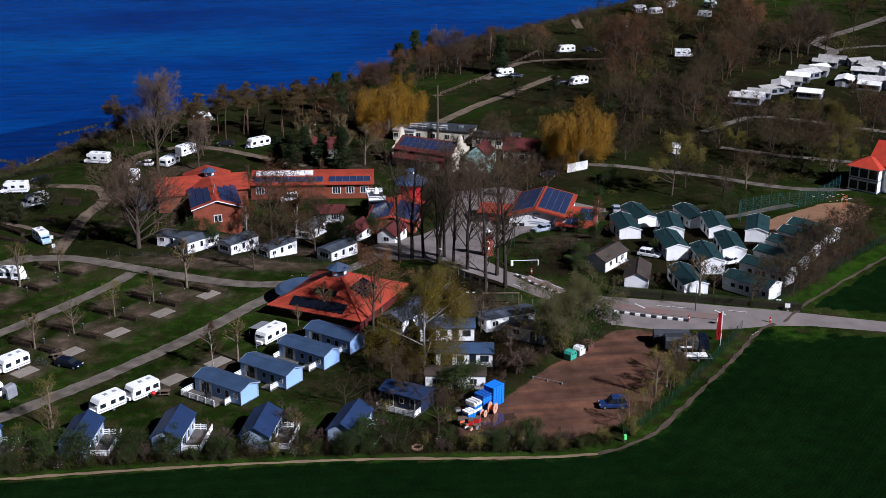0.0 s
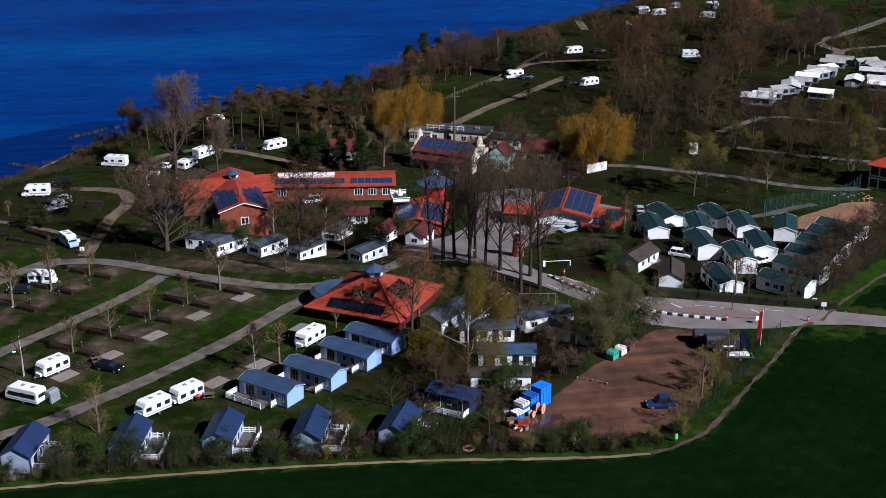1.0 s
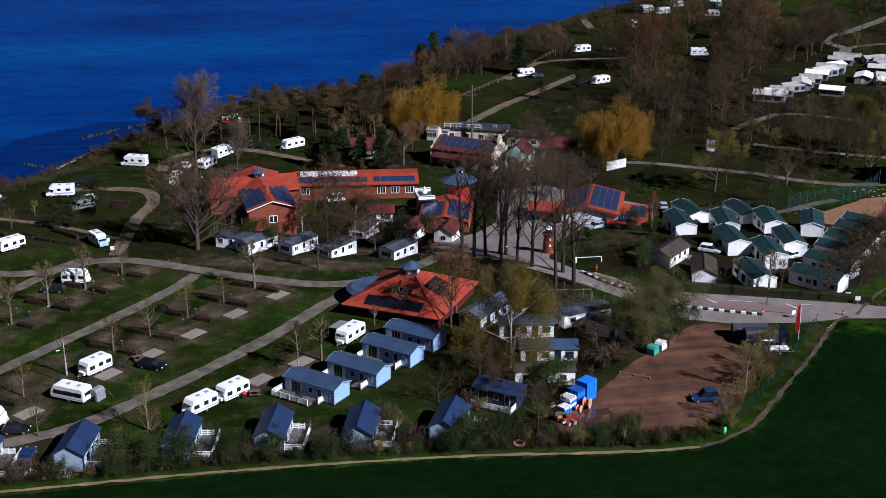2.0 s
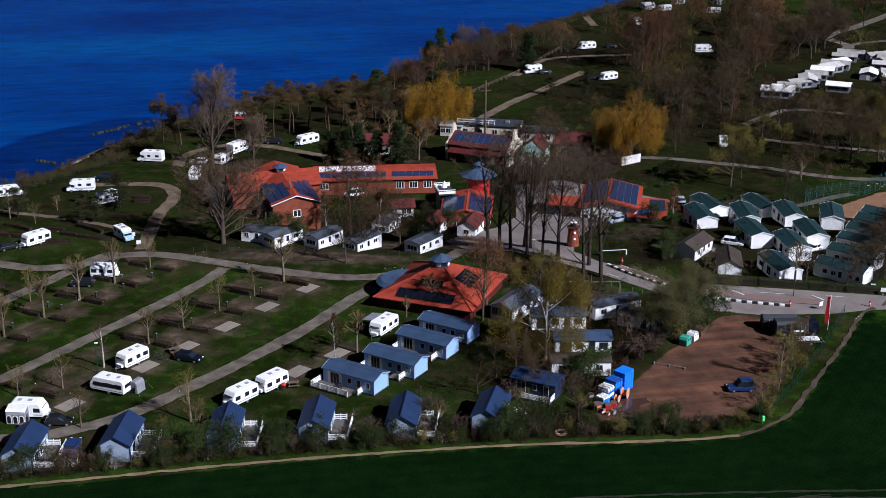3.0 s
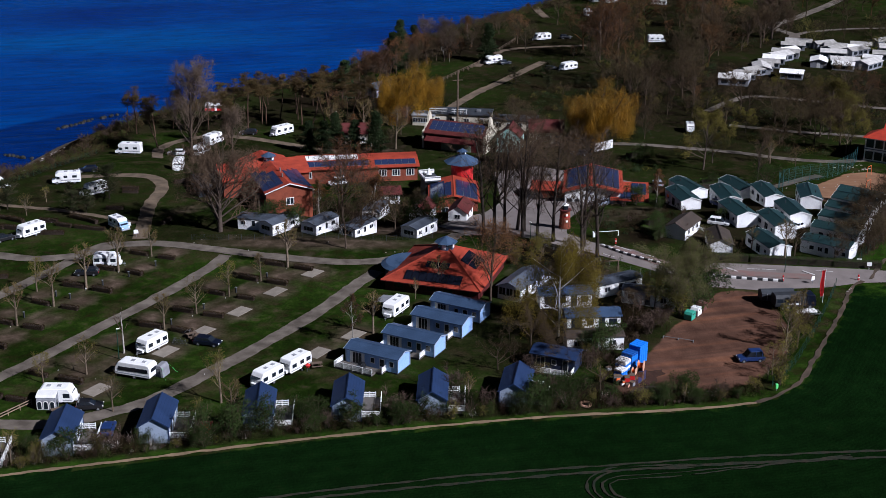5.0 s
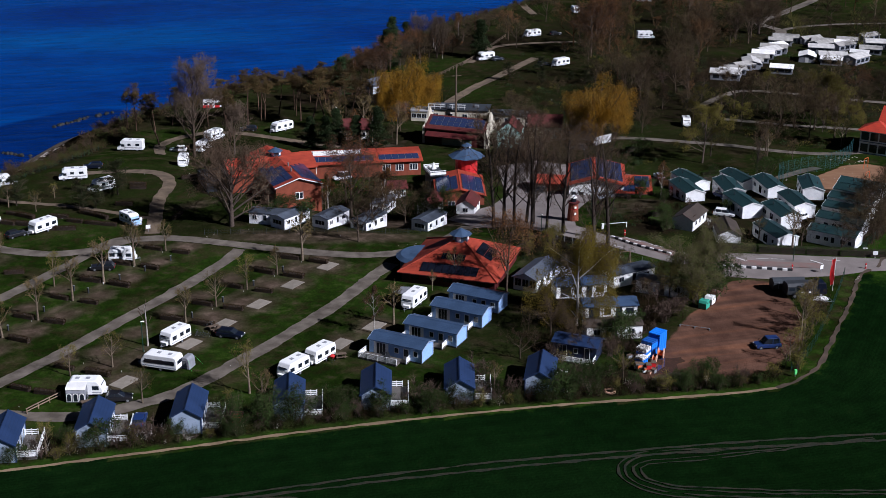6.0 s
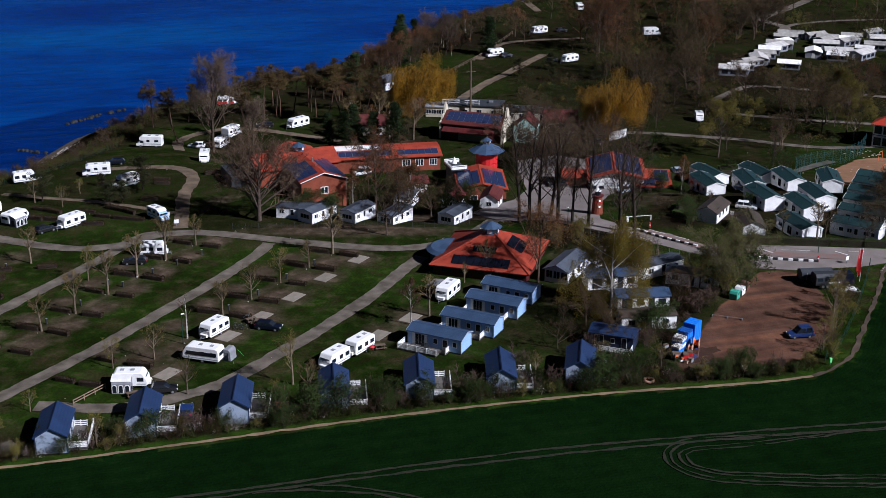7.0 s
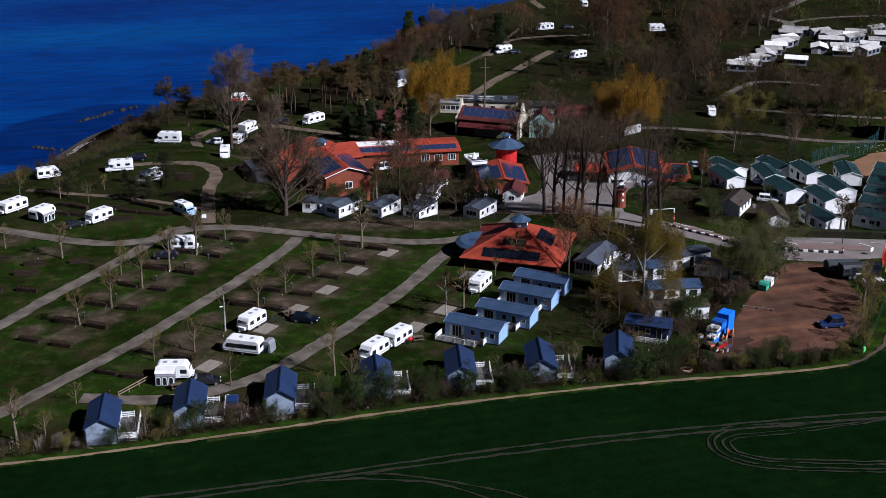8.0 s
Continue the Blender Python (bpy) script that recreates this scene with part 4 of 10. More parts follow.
KINDS = {
    "tall": dict(h=25, r=0.42, limb=0.40, least=0.022, depth=3, kids=(24, 6, 4), ratio=(0.40, 0.46, 0.5), angle=(42, 40, 45), bare=0.20, gnarl=(0.055, 0.12, 0.16, 0.2), lift=(0.06, 0.12, 0.05, 0.03), shape=lambda f: 1.1 - 0.5 * f,
                 bark="dark_bark", twig="warm_twig", twigs=4, twig_len=1.2, twig_w=0.012, name="bare_tree", label="tall bare deciduous tree with dark trunk and upswept branches", cat="tree"),
    "broad": dict(h=17, r=0.46, limb=0.5, least=0.022, stem=0.6, depth=3, kids=(34, 10, 5), ratio=(0.74, 0.46, 0.5), angle=(46, 42, 45), bare=0.10, gnarl=(0.05, 0.11, 0.18, 0.25), lift=(0.04, 0.10, 0.06, 0.02), shape=oval,
                  bark="bark", twig="warm_twig", twigs=9, twig_len=1.2, twig_w=0.015, name="bare_tree", label="broad bare deciduous tree with a wide open crown", cat="tree"),
    "poplar": dict(h=25, r=0.45, depth=3, kids=(30, 9, 4), ratio=(0.50, 0.46, 0.5), angle=(34, 38, 40), bare=0.16, gnarl=(0.03, 0.08, 0.14, 0.2), lift=(0.05, 0.14, 0.08, 0.05), shape=oval,
                   bark="warm_bark", twig="grey_twig", twigs=11, twig_len=1.3, twig_w=0.02, leaf="pale_bud", leaves=12, leaf_size=0.07, leaf_spread=1.1, name="bare_tree", label="tall feathery bare tree near the shore", cat="tree"),
    "park": dict(h=13, r=0.24, stem=0.62, depth=3, kids=(12, 5, 3), ratio=(0.78, 0.50, 0.5), angle=(54, 44, 45), bare=0.26, gnarl=(0.06, 0.12, 0.18, 0.2), lift=(0.05, 0.09, 0.05, 0.02), shape=oval,
                 bark="warm_bark", twig="brown_twig", twigs=4, twig_len=1.3, twig_w=0.03, leaf="brown_bud", leaves=26, leaf_size=0.06, leaf_spread=0.65, name="bare_tree", label="leafless park tree with brown twigs", cat="tree"),
    "grove": dict(h=11, r=0.2, stem=0.62, depth=2, kids=(13, 7), ratio=(0.80, 0.50), angle=(54, 46), bare=0.26, gnarl=(0.06, 0.14, 0.18, 0.2), lift=(0.05, 0.09, 0.05, 0.02), shape=oval,
                  bark="warm_bark", twig="brown_twig", twigs=6, twig_len=1.4, twig_w=0.032, leaf="grey_bud", leaves=48, leaf_size=0.07, leaf_spread=0.75, name="bare_tree", label="leafless tree with a round brown crown", cat="tree"),
    "rusty": dict(h=12, r=0.2, stem=0.8, depth=2, kids=(16, 7), ratio=(0.50, 0.50), angle=(46, 44), bare=0.2, gnarl=(0.06, 0.14, 0.18, 0.2), lift=(0.05, 0.07, -0.02, -0.1), shape=oval,
                  bark="warm_bark", twig="red_twig", twigs=5, twig_len=1.4, twig_w=0.03, droop=-0.4, leaf="rust_bud", leaves=46, leaf_size=0.07, leaf_spread=0.75, name="bare_tree", label="slender tree with rust-brown catkins", cat="tree"),
    "small": dict(h=7.5, r=0.22, depth=2, kids=(12, 6), ratio=(0.34, 0.45), angle=(42, 40), bare=0.38, gnarl=(0.03, 0.1, 0.15, 0.2), lift=(0.05, 0.1, 0.05, 0.02), shape=oval,
                  bark="pale_bark", twig="pale_twig", twigs=7, twig_len=0.8, twig_w=0.026, leaf="olive_leaf", leaves=3, leaf_size=0.06, leaf_spread=0.5, name="young_tree", label="slim young bare tree on the campsite grass", cat="tree"),
    "pollard": dict(h=7.5, r=0.16, depth=1, kids=(10,), ratio=(0.30,), angle=(35,), bare=0.45, gnarl=(0.03, 0.05, 0.1, 0.1), lift=(0.02, 0.12, 0.1, 0.1), shape=oval,
                    bark="birch_bark", twig="twig", twigs=5, twig_len=0.6, twig_w=0.03, name="young_tree", label="pale pruned tree trunk with short stubs", cat="tree"),
    "bud": dict(h=8, r=0.19, depth=2, kids=(12, 5), ratio=(0.40, 0.45), angle=(45, 40), bare=0.3, gnarl=(0.04, 0.1, 0.15, 0.2), lift=(0.05, 0.1, 0.05, 0.02), shape=oval,
                bark="pale_bark", twig="pale_twig", twigs=4, twig_len=0.6, twig_w=0.022, leaf="olive_leaf", leaves=20, leaf_size=0.065, leaf_spread=0.55, name="budding_tree", label="young tree with yellow-green spring buds", cat="tree"),
    "olive": dict(h=15, r=0.26, stem=0.65, depth=3, kids=(12, 5, 3), ratio=(0.72, 0.48, 0.5), angle=(54, 42, 45), bare=0.24, gnarl=(0.05, 0.12, 0.18, 0.2), lift=(0.05, 0.09, 0.05, 0.0), shape=oval,
                  bark="bark", twig="twig", twigs=3, twig_len=0.9, twig_w=0.04, leaf="olive_leaf", leaves=44, leaf_size=0.10, leaf_spread=1.0, name="leafing_tree", label="round tree in olive-green young leaf", cat="tree"),
    "grey": dict(h=12, r=0.3, stem=0.66, depth=3, kids=(18, 7, 3), ratio=(0.80, 0.46, 0.5), angle=(50, 42, 45), bare=0.06, gnarl=(0.06, 0.12, 0.18, 0.2), lift=(0.02, 0.06, 0.05, 0.0), shape=oval,
                 bark="bark", twig="grey_twig", twigs=7, twig_len=1.1, twig_w=0.02, leaf="grey_leaf", leaves=135, leaf_size=0.062, leaf_spread=0.9, name="leafing_tree", label="large rounded tree in grey-green bud", cat="tree"),
    "birch": dict(h=13, r=0.17, depth=3, kids=(12, 5, 3), ratio=(0.36, 0.48, 0.5), angle=(38, 40, 40), bare=0.25, gnarl=(0.04, 0.1, 0.15, 0.2), lift=(0.05, 0.04, -0.08, -0.2), shape=cone,
                  bark="birch_bark", twig="red_twig", twigs=6, twig_len=1.0, twig_w=0.025, droop=-0.6, leaf="birch_leaf", leaves=22, leaf_size=0.075, leaf_spread=0.7, name="birch_tree", label="birch with white bark and rusty catkins", cat="tree"),
    "yellowbirch": dict(h=14, r=0.18, depth=3, kids=(14, 6, 3), ratio=(0.42, 0.46, 0.5), angle=(50, 44, 40), bare=0.05, gnarl=(0.06, 0.12, 0.15, 0.2), lift=(0.05, 0.02, -0.12, -0.25), shape=oval,
                        bark="birch_bark", twig="twig", twigs=3, twig_len=0.9, twig_w=0.03, droop=-1.1, leaf="birch_olive", leaves=230, leaf_size=0.070, leaf_spread=0.95, name="birch_tree", label="weeping birch in olive-yellow spring leaf", cat="tree"),
    "willow": dict(h=16, r=0.5, stem=0.5, depth=3, kids=(26, 7, 4), ratio=(0.95, 0.42, 0.5), angle=(58, 45, 40), bare=0.14, gnarl=(0.05, 0.14, 0.2, 0.2), lift=(0.05, 0.12, -0.05, -0.25), shape=oval,
                   bark="bark", twig="willow_twig", twigs=4, twig_len=1.8, twig_w=0.05, droop=-1.3, leaf="willow_leaf", leaves=190, leaf_size=0.066, leaf_spread=0.85, name="willow_tree", label="large weeping willow glowing golden yellow", cat="tree"),
    "pine": dict(h=14, r=0.22, limb=0.42, depth=2, kids=(10, 7), ratio=(0.30, 0.50), angle=(76, 52), bare=0.74, gnarl=(0.13, 0.2, 0.22, 0.2), lift=(0.06, 0.04, 0.03, 0.02), shape=lambda f: 1.35 - 0.7 * f,
                 bark="pine_bark", twig="twig", twigs=4, twig_len=0.6, twig_w=0.03, leaf="pine_needle", leaves=60, leaf_size=0.11, leaf_spread=0.85, flat=0.36, name="pine_tree", label="wind-bent coastal pine with a flat dark crown", cat="tree"),
    "conifer": dict(h=9, r=0.16, depth=1, kids=(52,), ratio=(0.29,), angle=(78,), bare=0.05, gnarl=(0.02, 0.06, 0.1, 0.1), lift=(0.03, -0.02, 0, 0), shape=lambda f: 1.25 * (1.06 - f),
                    bark="dark_bark", twig="twig", twigs=2, twig_len=0.4, twig_w=0.015, leaf="needle", leaves=150, leaf_size=0.14, leaf_spread=0.85, along=True, name="conifer", label="dark green conifer, dense to the ground", cat="tree"),
    "shrub": dict(h=4.2, r=0.05, depth=2, stems=5, kids=(5, 3), ratio=(0.42, 0.5), angle=(38, 42), bare=0.12, gnarl=(0.1, 0.15, 0.2, 0.2), lift=(0.04, 0.05, 0.03, 0), shape=oval,
                  bark="bark", twig="hedge_twig", twigs=7, twig_len=0.8, twig_w=0.026, name="shrub", label="bare reddish-brown shrub in the field hedge", cat="shrub"),
    "green_shrub": dict(h=3.4, r=0.06, depth=2, stems=5, kids=(5, 3), ratio=(0.45, 0.5), angle=(42, 42), bare=0.05, gnarl=(0.1, 0.15, 0.2, 0.2), lift=(0.04, 0.05, 0.03, 0), shape=oval,
                        bark="bark", twig="twig", twigs=1, twig_len=0.5, twig_w=0.025, leaf="hedge_leaf", leaves=46, leaf_size=0.062, leaf_spread=0.5, name="shrub", label="dense green shrub in the field hedge", cat="shrub"),
    "fresh_shrub": dict(h=3.6, r=0.06, depth=2, stems=5, kids=(5, 3), ratio=(0.45, 0.5), angle=(42, 42), bare=0.05, gnarl=(0.1, 0.15, 0.2, 0.2), lift=(0.04, 0.05, 0.03, 0), shape=oval,
                        bark="bark", twig="twig", twigs=4, twig_len=0.5, twig_w=0.025, leaf="olive_leaf", leaves=30, leaf_size=0.052, leaf_spread=0.5, name="shrub", label="shrub in fresh yellow-green leaf", cat="shrub"),
    "blossom": dict(h=4.0, r=0.06, depth=2, stems=5, kids=(5, 3), ratio=(0.42, 0.5), angle=(40, 42), bare=0.12, gnarl=(0.1, 0.15, 0.2, 0.2), lift=(0.04, 0.05, 0.03, 0), shape=oval,
                    bark="bark", twig="red_twig", twigs=7, twig_len=0.7, twig_w=0.02, leaf="blossom", leaves=6, leaf_size=0.075, leaf_spread=0.45, name="shrub", label="blackthorn bush dotted with white blossom", cat="shrub"),
    "scrub": dict(h=4.5, r=0.06, depth=2, stems=4, kids=(5, 3), ratio=(0.45, 0.5), angle=(42, 42), bare=0.08, gnarl=(0.1, 0.15, 0.2, 0.2), lift=(0.03, 0.04, 0.03, 0), shape=oval,
                  bark="dark_bark", twig="twig", twigs=4, twig_len=0.9, twig_w=0.046, leaf="coast_leaf", leaves=4, leaf_size=0.13, leaf_spread=0.6, name="shrub", label="brown leafless thicket on the coastal bank", cat="shrub"),
}
KINDS["round_conifer"] = dict(KINDS["conifer"], shape=lambda f: 1.5 * math.sqrt(max(0.05, 1 - (1.7 * f - 0.55) ** 2 * 0.8)) * (1.0 if f < 0.9 else 0.6), kids=(44,), ratio=(0.34,), angle=(66,), bare=0.16, gnarl=(0.06, 0.12, 0.1, 0.1), lift=(0.03, 0.05, 0, 0), leaf="dark_pine", leaves=130, leaf_size=0.11, leaf_spread=0.95, label="rounded dark pine with dense needles")
KINDS["round_olive"] = dict(KINDS["olive"], ratio=(0.50, 0.48, 0.5), stem=0.78, leaves=80, leaf_size=0.10, leaf="dark_olive")
M["far_twig"] = bark_material("distant_bare_twigs", (0.0446, 0.0324, 0.018), (0.0317, 0.0238, 0.0144), 0.08)
M["far_brown"] = bark_material("distant_rusty_twigs", (0.0975, 0.0495, 0.021), (0.0675, 0.039, 0.0195), 0.08)
M["far_olive"] = bark_material("distant_budding_twigs", (0.105, 0.0945, 0.028), (0.07, 0.0595, 0.0224), 0.08)
M["grey_twig"] = bark_material("grey_twigs", (0.1148, 0.0833, 0.0612), (0.0748, 0.0553, 0.0408))
M["pale_twig"] = bark_material("sunlit_tan_twigs", (0.128, 0.090, 0.042), (0.085, 0.062, 0.031))
M["brown_twig"] = bark_material("brown_twigs", (0.0533, 0.036, 0.0216), (0.036, 0.0245, 0.0158))
M["hedge_twig"] = bark_material("bare_hedge_twigs", (0.088, 0.060, 0.046), (0.058, 0.041, 0.032))
M["warm_twig"] = bark_material("warm_brown_twigs", (0.092, 0.062, 0.040), (0.060, 0.041, 0.027))
M["warm_bark"] = bark_material("warm_bark", (0.0945, 0.07, 0.0504), (0.0525, 0.0392, 0.0294))
M["pale_bark"] = bark_material("pale_lane_bark", (0.185, 0.145, 0.10), (0.095, 0.072, 0.052))
M["willow_twig"] = bark_material("willow_twigs", (0.15, 0.09, 0.02), (0.10, 0.06, 0.015))


def build_tree(kind, seed):
    """Trunk with its limbs, and a crown of fine branches, twigs and leaves."""
    cfg, rng = KINDS[kind], random.Random(seed * 977 + 13)
    segs, tips = [], []
    if "stems" in cfg:
        for _ in range(cfg["stems"]):
            lean = turned(Vector((0, 0, 1)), radians(rng.uniform(8, 38)), rng)
            base = Vector((rng.uniform(-0.5, 0.5), rng.uniform(-0.5, 0.5), -0.15))
            grow(rng, base, lean, cfg["h"] * rng.uniform(0.55, 0.85), cfg["r"], 0, cfg, segs, tips)
    else:
        grow(rng, Vector((0, 0, -0.2)), Vector((0, 0, 1)), cfg["h"] * cfg.get("stem", 0.86), cfg["r"], 0, cfg, segs, tips)
    ob = thing(cfg["name"], cfg["label"], cfg["cat"])
    v, f = tube_mesh([s for s in segs if s[4] == 0], 7 if "stems" not in cfg else 4)
    if cfg["depth"] > 1 and "stems" not in cfg:
        v2, f2 = tube_mesh([s for s in segs if s[4] == 1], 4)
        f += [tuple(i + len(v) for i in q) for q in f2]
        v += v2
    mesh_object("trunk" if "stems" not in cfg else "woody_base", v, f, M[cfg["bark"]], ob, smooth_faces=True)
    low = 2 if cfg["depth"] > 1 and "stems" not in cfg else 1
    v, f = tube_mesh([s for s in segs if low <= s[4] < cfg["depth"]], 3)
    v2, f2 = blade_mesh(rng, [s for s in segs if s[4] >= max(low, cfg["depth"])])
    f += [tuple(i + len(v) for i in q) for q in f2]
    v += v2
    v2, f2 = twig_mesh(rng, tips, cfg["twigs"], cfg["twig_len"], cfg["twig_w"], cfg.get("droop", 0.05), 65)
    f += [tuple(i + len(v) for i in q) for q in f2]
    v += v2
    mesh_object("crown", v, f, M[cfg["twig"]], ob)
    if "leaf" in cfg:
        if cfg.get("along"):
            centres = [s[0].lerp(s[1], rng.uniform(0, 1)) for s in segs if s[4] == 1]
            pts = cloud(rng, centres, cfg["leaves"] // 2, cfg["leaf_spread"], 0.3)
        else:
            drop = cfg.get("droop", 0)
            pts = cloud(rng, [p for p, _ in tips], cfg["leaves"], cfg["leaf_spread"], cfg["leaf_spread"] * cfg.get("flat", 0.9))
            if drop < -1:
                pts = [p - Vector((0, 0, rng.uniform(0, 3.6))) for p in pts]
        v, f = leaf_mesh(rng, pts, cfg["leaf_size"])
        mesh_object("foliage", v, f, M[cfg["leaf"]], ob)
    zs = [s[1].z for s in segs]
    return ob, max(zs)


STOCK = {}


def plant(kind, x, y, h, variants=3, rng=random.Random(5)):
    """Sets a tree or shrub of that height on the ground: a new one, or a copy of one that stands already."""
    i = rng.randrange(variants)
    turn = rng.uniform(0, 360)
    if (kind, i) not in STOCK:
        ob, top = build_tree(kind, i + 1)
        ob.matrix_basis = stand(x, y, turn, h / top)
        STOCK[kind, i] = (ob, top)
        return ob
    ob, top = STOCK[kind, i]
    return copy_thing(ob, stand(x, y, turn, h / top))


GLADES = [(161, 203), (124, 219), (116, 171), (95, 186), (12.6, 117), (156, 257), (53, 146), (124, 100), (-2.4, 146), (172, 152), (183, 162), (205, 152), (200, 159)]


def in_glade(x, y):
    """The open ground on the south side of each far pitch."""
    for gx, gy in GLADES:
        d = Vector((-30 - gx, -228 - gy)).normalized()
        p = Vector((x - gx, y - gy))
        if -4 < p.dot(d) < (44 if gy > 200 else 24) and abs(p.x * d.y - p.y * d.x) < 5.0:
            return True
    return False


def scatter(kinds, ring, count, h0, h1, gap, seed):
    """Trees spread over an area, no nearer to each other than the gap."""
    rng, done = random.Random(seed), []
    xs, ys = [p[0] for p in ring], [p[1] for p in ring]
    for _ in range(count * 12):
        if len(done) >= count:
            break
        x, y = rng.uniform(min(xs), max(xs)), rng.uniform(min(ys), max(ys))
        if polygon_inside(np.array(x), np.array(y), ring) < 0 or in_glade(x, y) or any(math.hypot(x - a, y - b) < gap for a, b in done):
            continue
        done.append((x, y))
        plant(rng.choice(kinds), x, y, rng.uniform(h0, h1), 3, rng)


def far_wood(ring, count, h0, h1, gap, seed, mat, label):
    """A distant stand of bare trees, joined: stems, branches and twigs of many trees that cannot be told apart."""
    rng, done = random.Random(seed), []
    cfg = dict(h=12, r=0.2, depth=2, kids=(12, 6), ratio=(0.80, 0.48), angle=(54, 44), bare=0.28, gnarl=(0.05, 0.12, 0.18, 0.2), lift=(0.05, 0.09, 0.05, 0.02), shape=oval)
    shapes = []
    for _ in range(5):
        segs, tips = [], []
        grow(rng, Vector((0, 0, -0.2)), Vector((0, 0, 1)), 7.5, 0.2, 0, cfg, segs, tips)
        v, f = tube_mesh([q for q in segs if q[4] == 0], 4)
        for v2, f2 in (blade_mesh(rng, [q for q in segs if q[4] > 0]), twig_mesh(rng, tips, 6, 1.5, 0.036, 0.05, 80), leaf_mesh(rng, cloud(rng, [p for p, _ in tips], 7, 0.9, 0.8), 0.125)):
            f = f + [tuple(i + len(v) for i in q) for q in f2]
            v = v + v2
        shapes.append((np.array(v), f, max(q[1].z for q in segs)))
    xs, ys = [p[0] for p in ring], [p[1] for p in ring]
    verts, faces, base = [], [], 0
    for _ in range(count * 12):
        if len(done) >= count:
            break
        x, y = rng.uniform(min(xs), max(xs)), rng.uniform(min(ys), max(ys))
        if polygon_inside(np.array(x), np.array(y), ring) < 0 or in_glade(x, y) or any(math.hypot(x - a, y - b) < gap for a, b in done):
            continue
        done.append((x, y))
        v, f, top = rng.choice(shapes)
        k, a = rng.uniform(h0, h1) / top, rng.uniform(0, 6.28)
        c, s = math.cos(a) * k, math.sin(a) * k
        verts.append(np.stack([v[:, 0] * c - v[:, 1] * s + x, v[:, 0] * s + v[:, 1] * c + y, v[:, 2] * k + on_ground(x, y)], -1))
        faces += [tuple(i + base for i in q) for q in f]
        base += len(v)
    ob = mesh_object("distant_wood", np.concatenate(verts).tolist(), faces, M[mat])
    return tagged(ob, label, "wood", kind="stuff")


# tall row by the square
for x, y, h in ((37.2, 12.2, 25), (39.9, 13.6, 25.5), (42.2, 13.7, 24), (45.4, 15.1, 25), (46.3, 13.4, 23), (44.4, 9.2, 22), (47.3, 8.4, 23.5), (49.5, 5.0, 25), (54.5, 1.0, 26), (54.8, -5.4, 27), (50.5, -8.1, 25)):
    plant("tall", x, y, h)
plant("broad", -14.0, 27.4, 19.5, 1)
plant("poplar", -13.2, 98, 26.5, 1)
plant("poplar", -3, 98, 15, 2)
# campsite rows
rows = random.Random(3)
for x, y in ROW_A[1:]:
    plant("small", x, y, rows.uniform(6.0, 9.0))
for x, y, h in ((-59.2, 15.3, 6.4), (-69.2, 23.8, 5.5), (-28.7, -19.2, 5.8), (-9.9, -1.6, 6), (20.4, -14.9, 8.3), (15.5, -17.0, 4.6), (4.9, -29.7, 6.6), (-4.0, 4.3, 11), (-69.3, -55.6, 8.5)):
    plant("small", x, y, h)
for x, y, h in ((-22.8, -13.9, 6.7), (-16.4, -7.4, 6.4), (-41.7, -33.8, 7.1), (-38.3, -47.6, 7.0), (-22.6, -48.8, 8.4), (-60.8, -46.7, 4.1), (-48.2, -35.3, 6.0), (-49.5, 3.5, 6)):
    plant("bud", x, y, h)
plant("pollard", -35.7, -27.2, 8.2, 1)
for kind, x, y, h in (("park", 8.7, 11.5, 10.5), ("park", 13.8, 20.5, 11), ("birch", 17.5, 27.5, 12), ("park", 21.2, 22.0, 9)):
    plant(kind, x, y, h)
plant("birch", 0.9, -32.4, 8.6, 2)
plant("rusty", 28.2, -21.0, 15.5, 2)
plant("birch", 80.8, 24.9, 12, 2)
plant("yellowbirch", 34.6, -38.6, 17, 1)
plant("grey", 59.5, -33.5, 14.0, 1)
plant("olive", 54.5, -33, 8.0, 1)
plant("bud", 30.5, -14.5, 6.5)
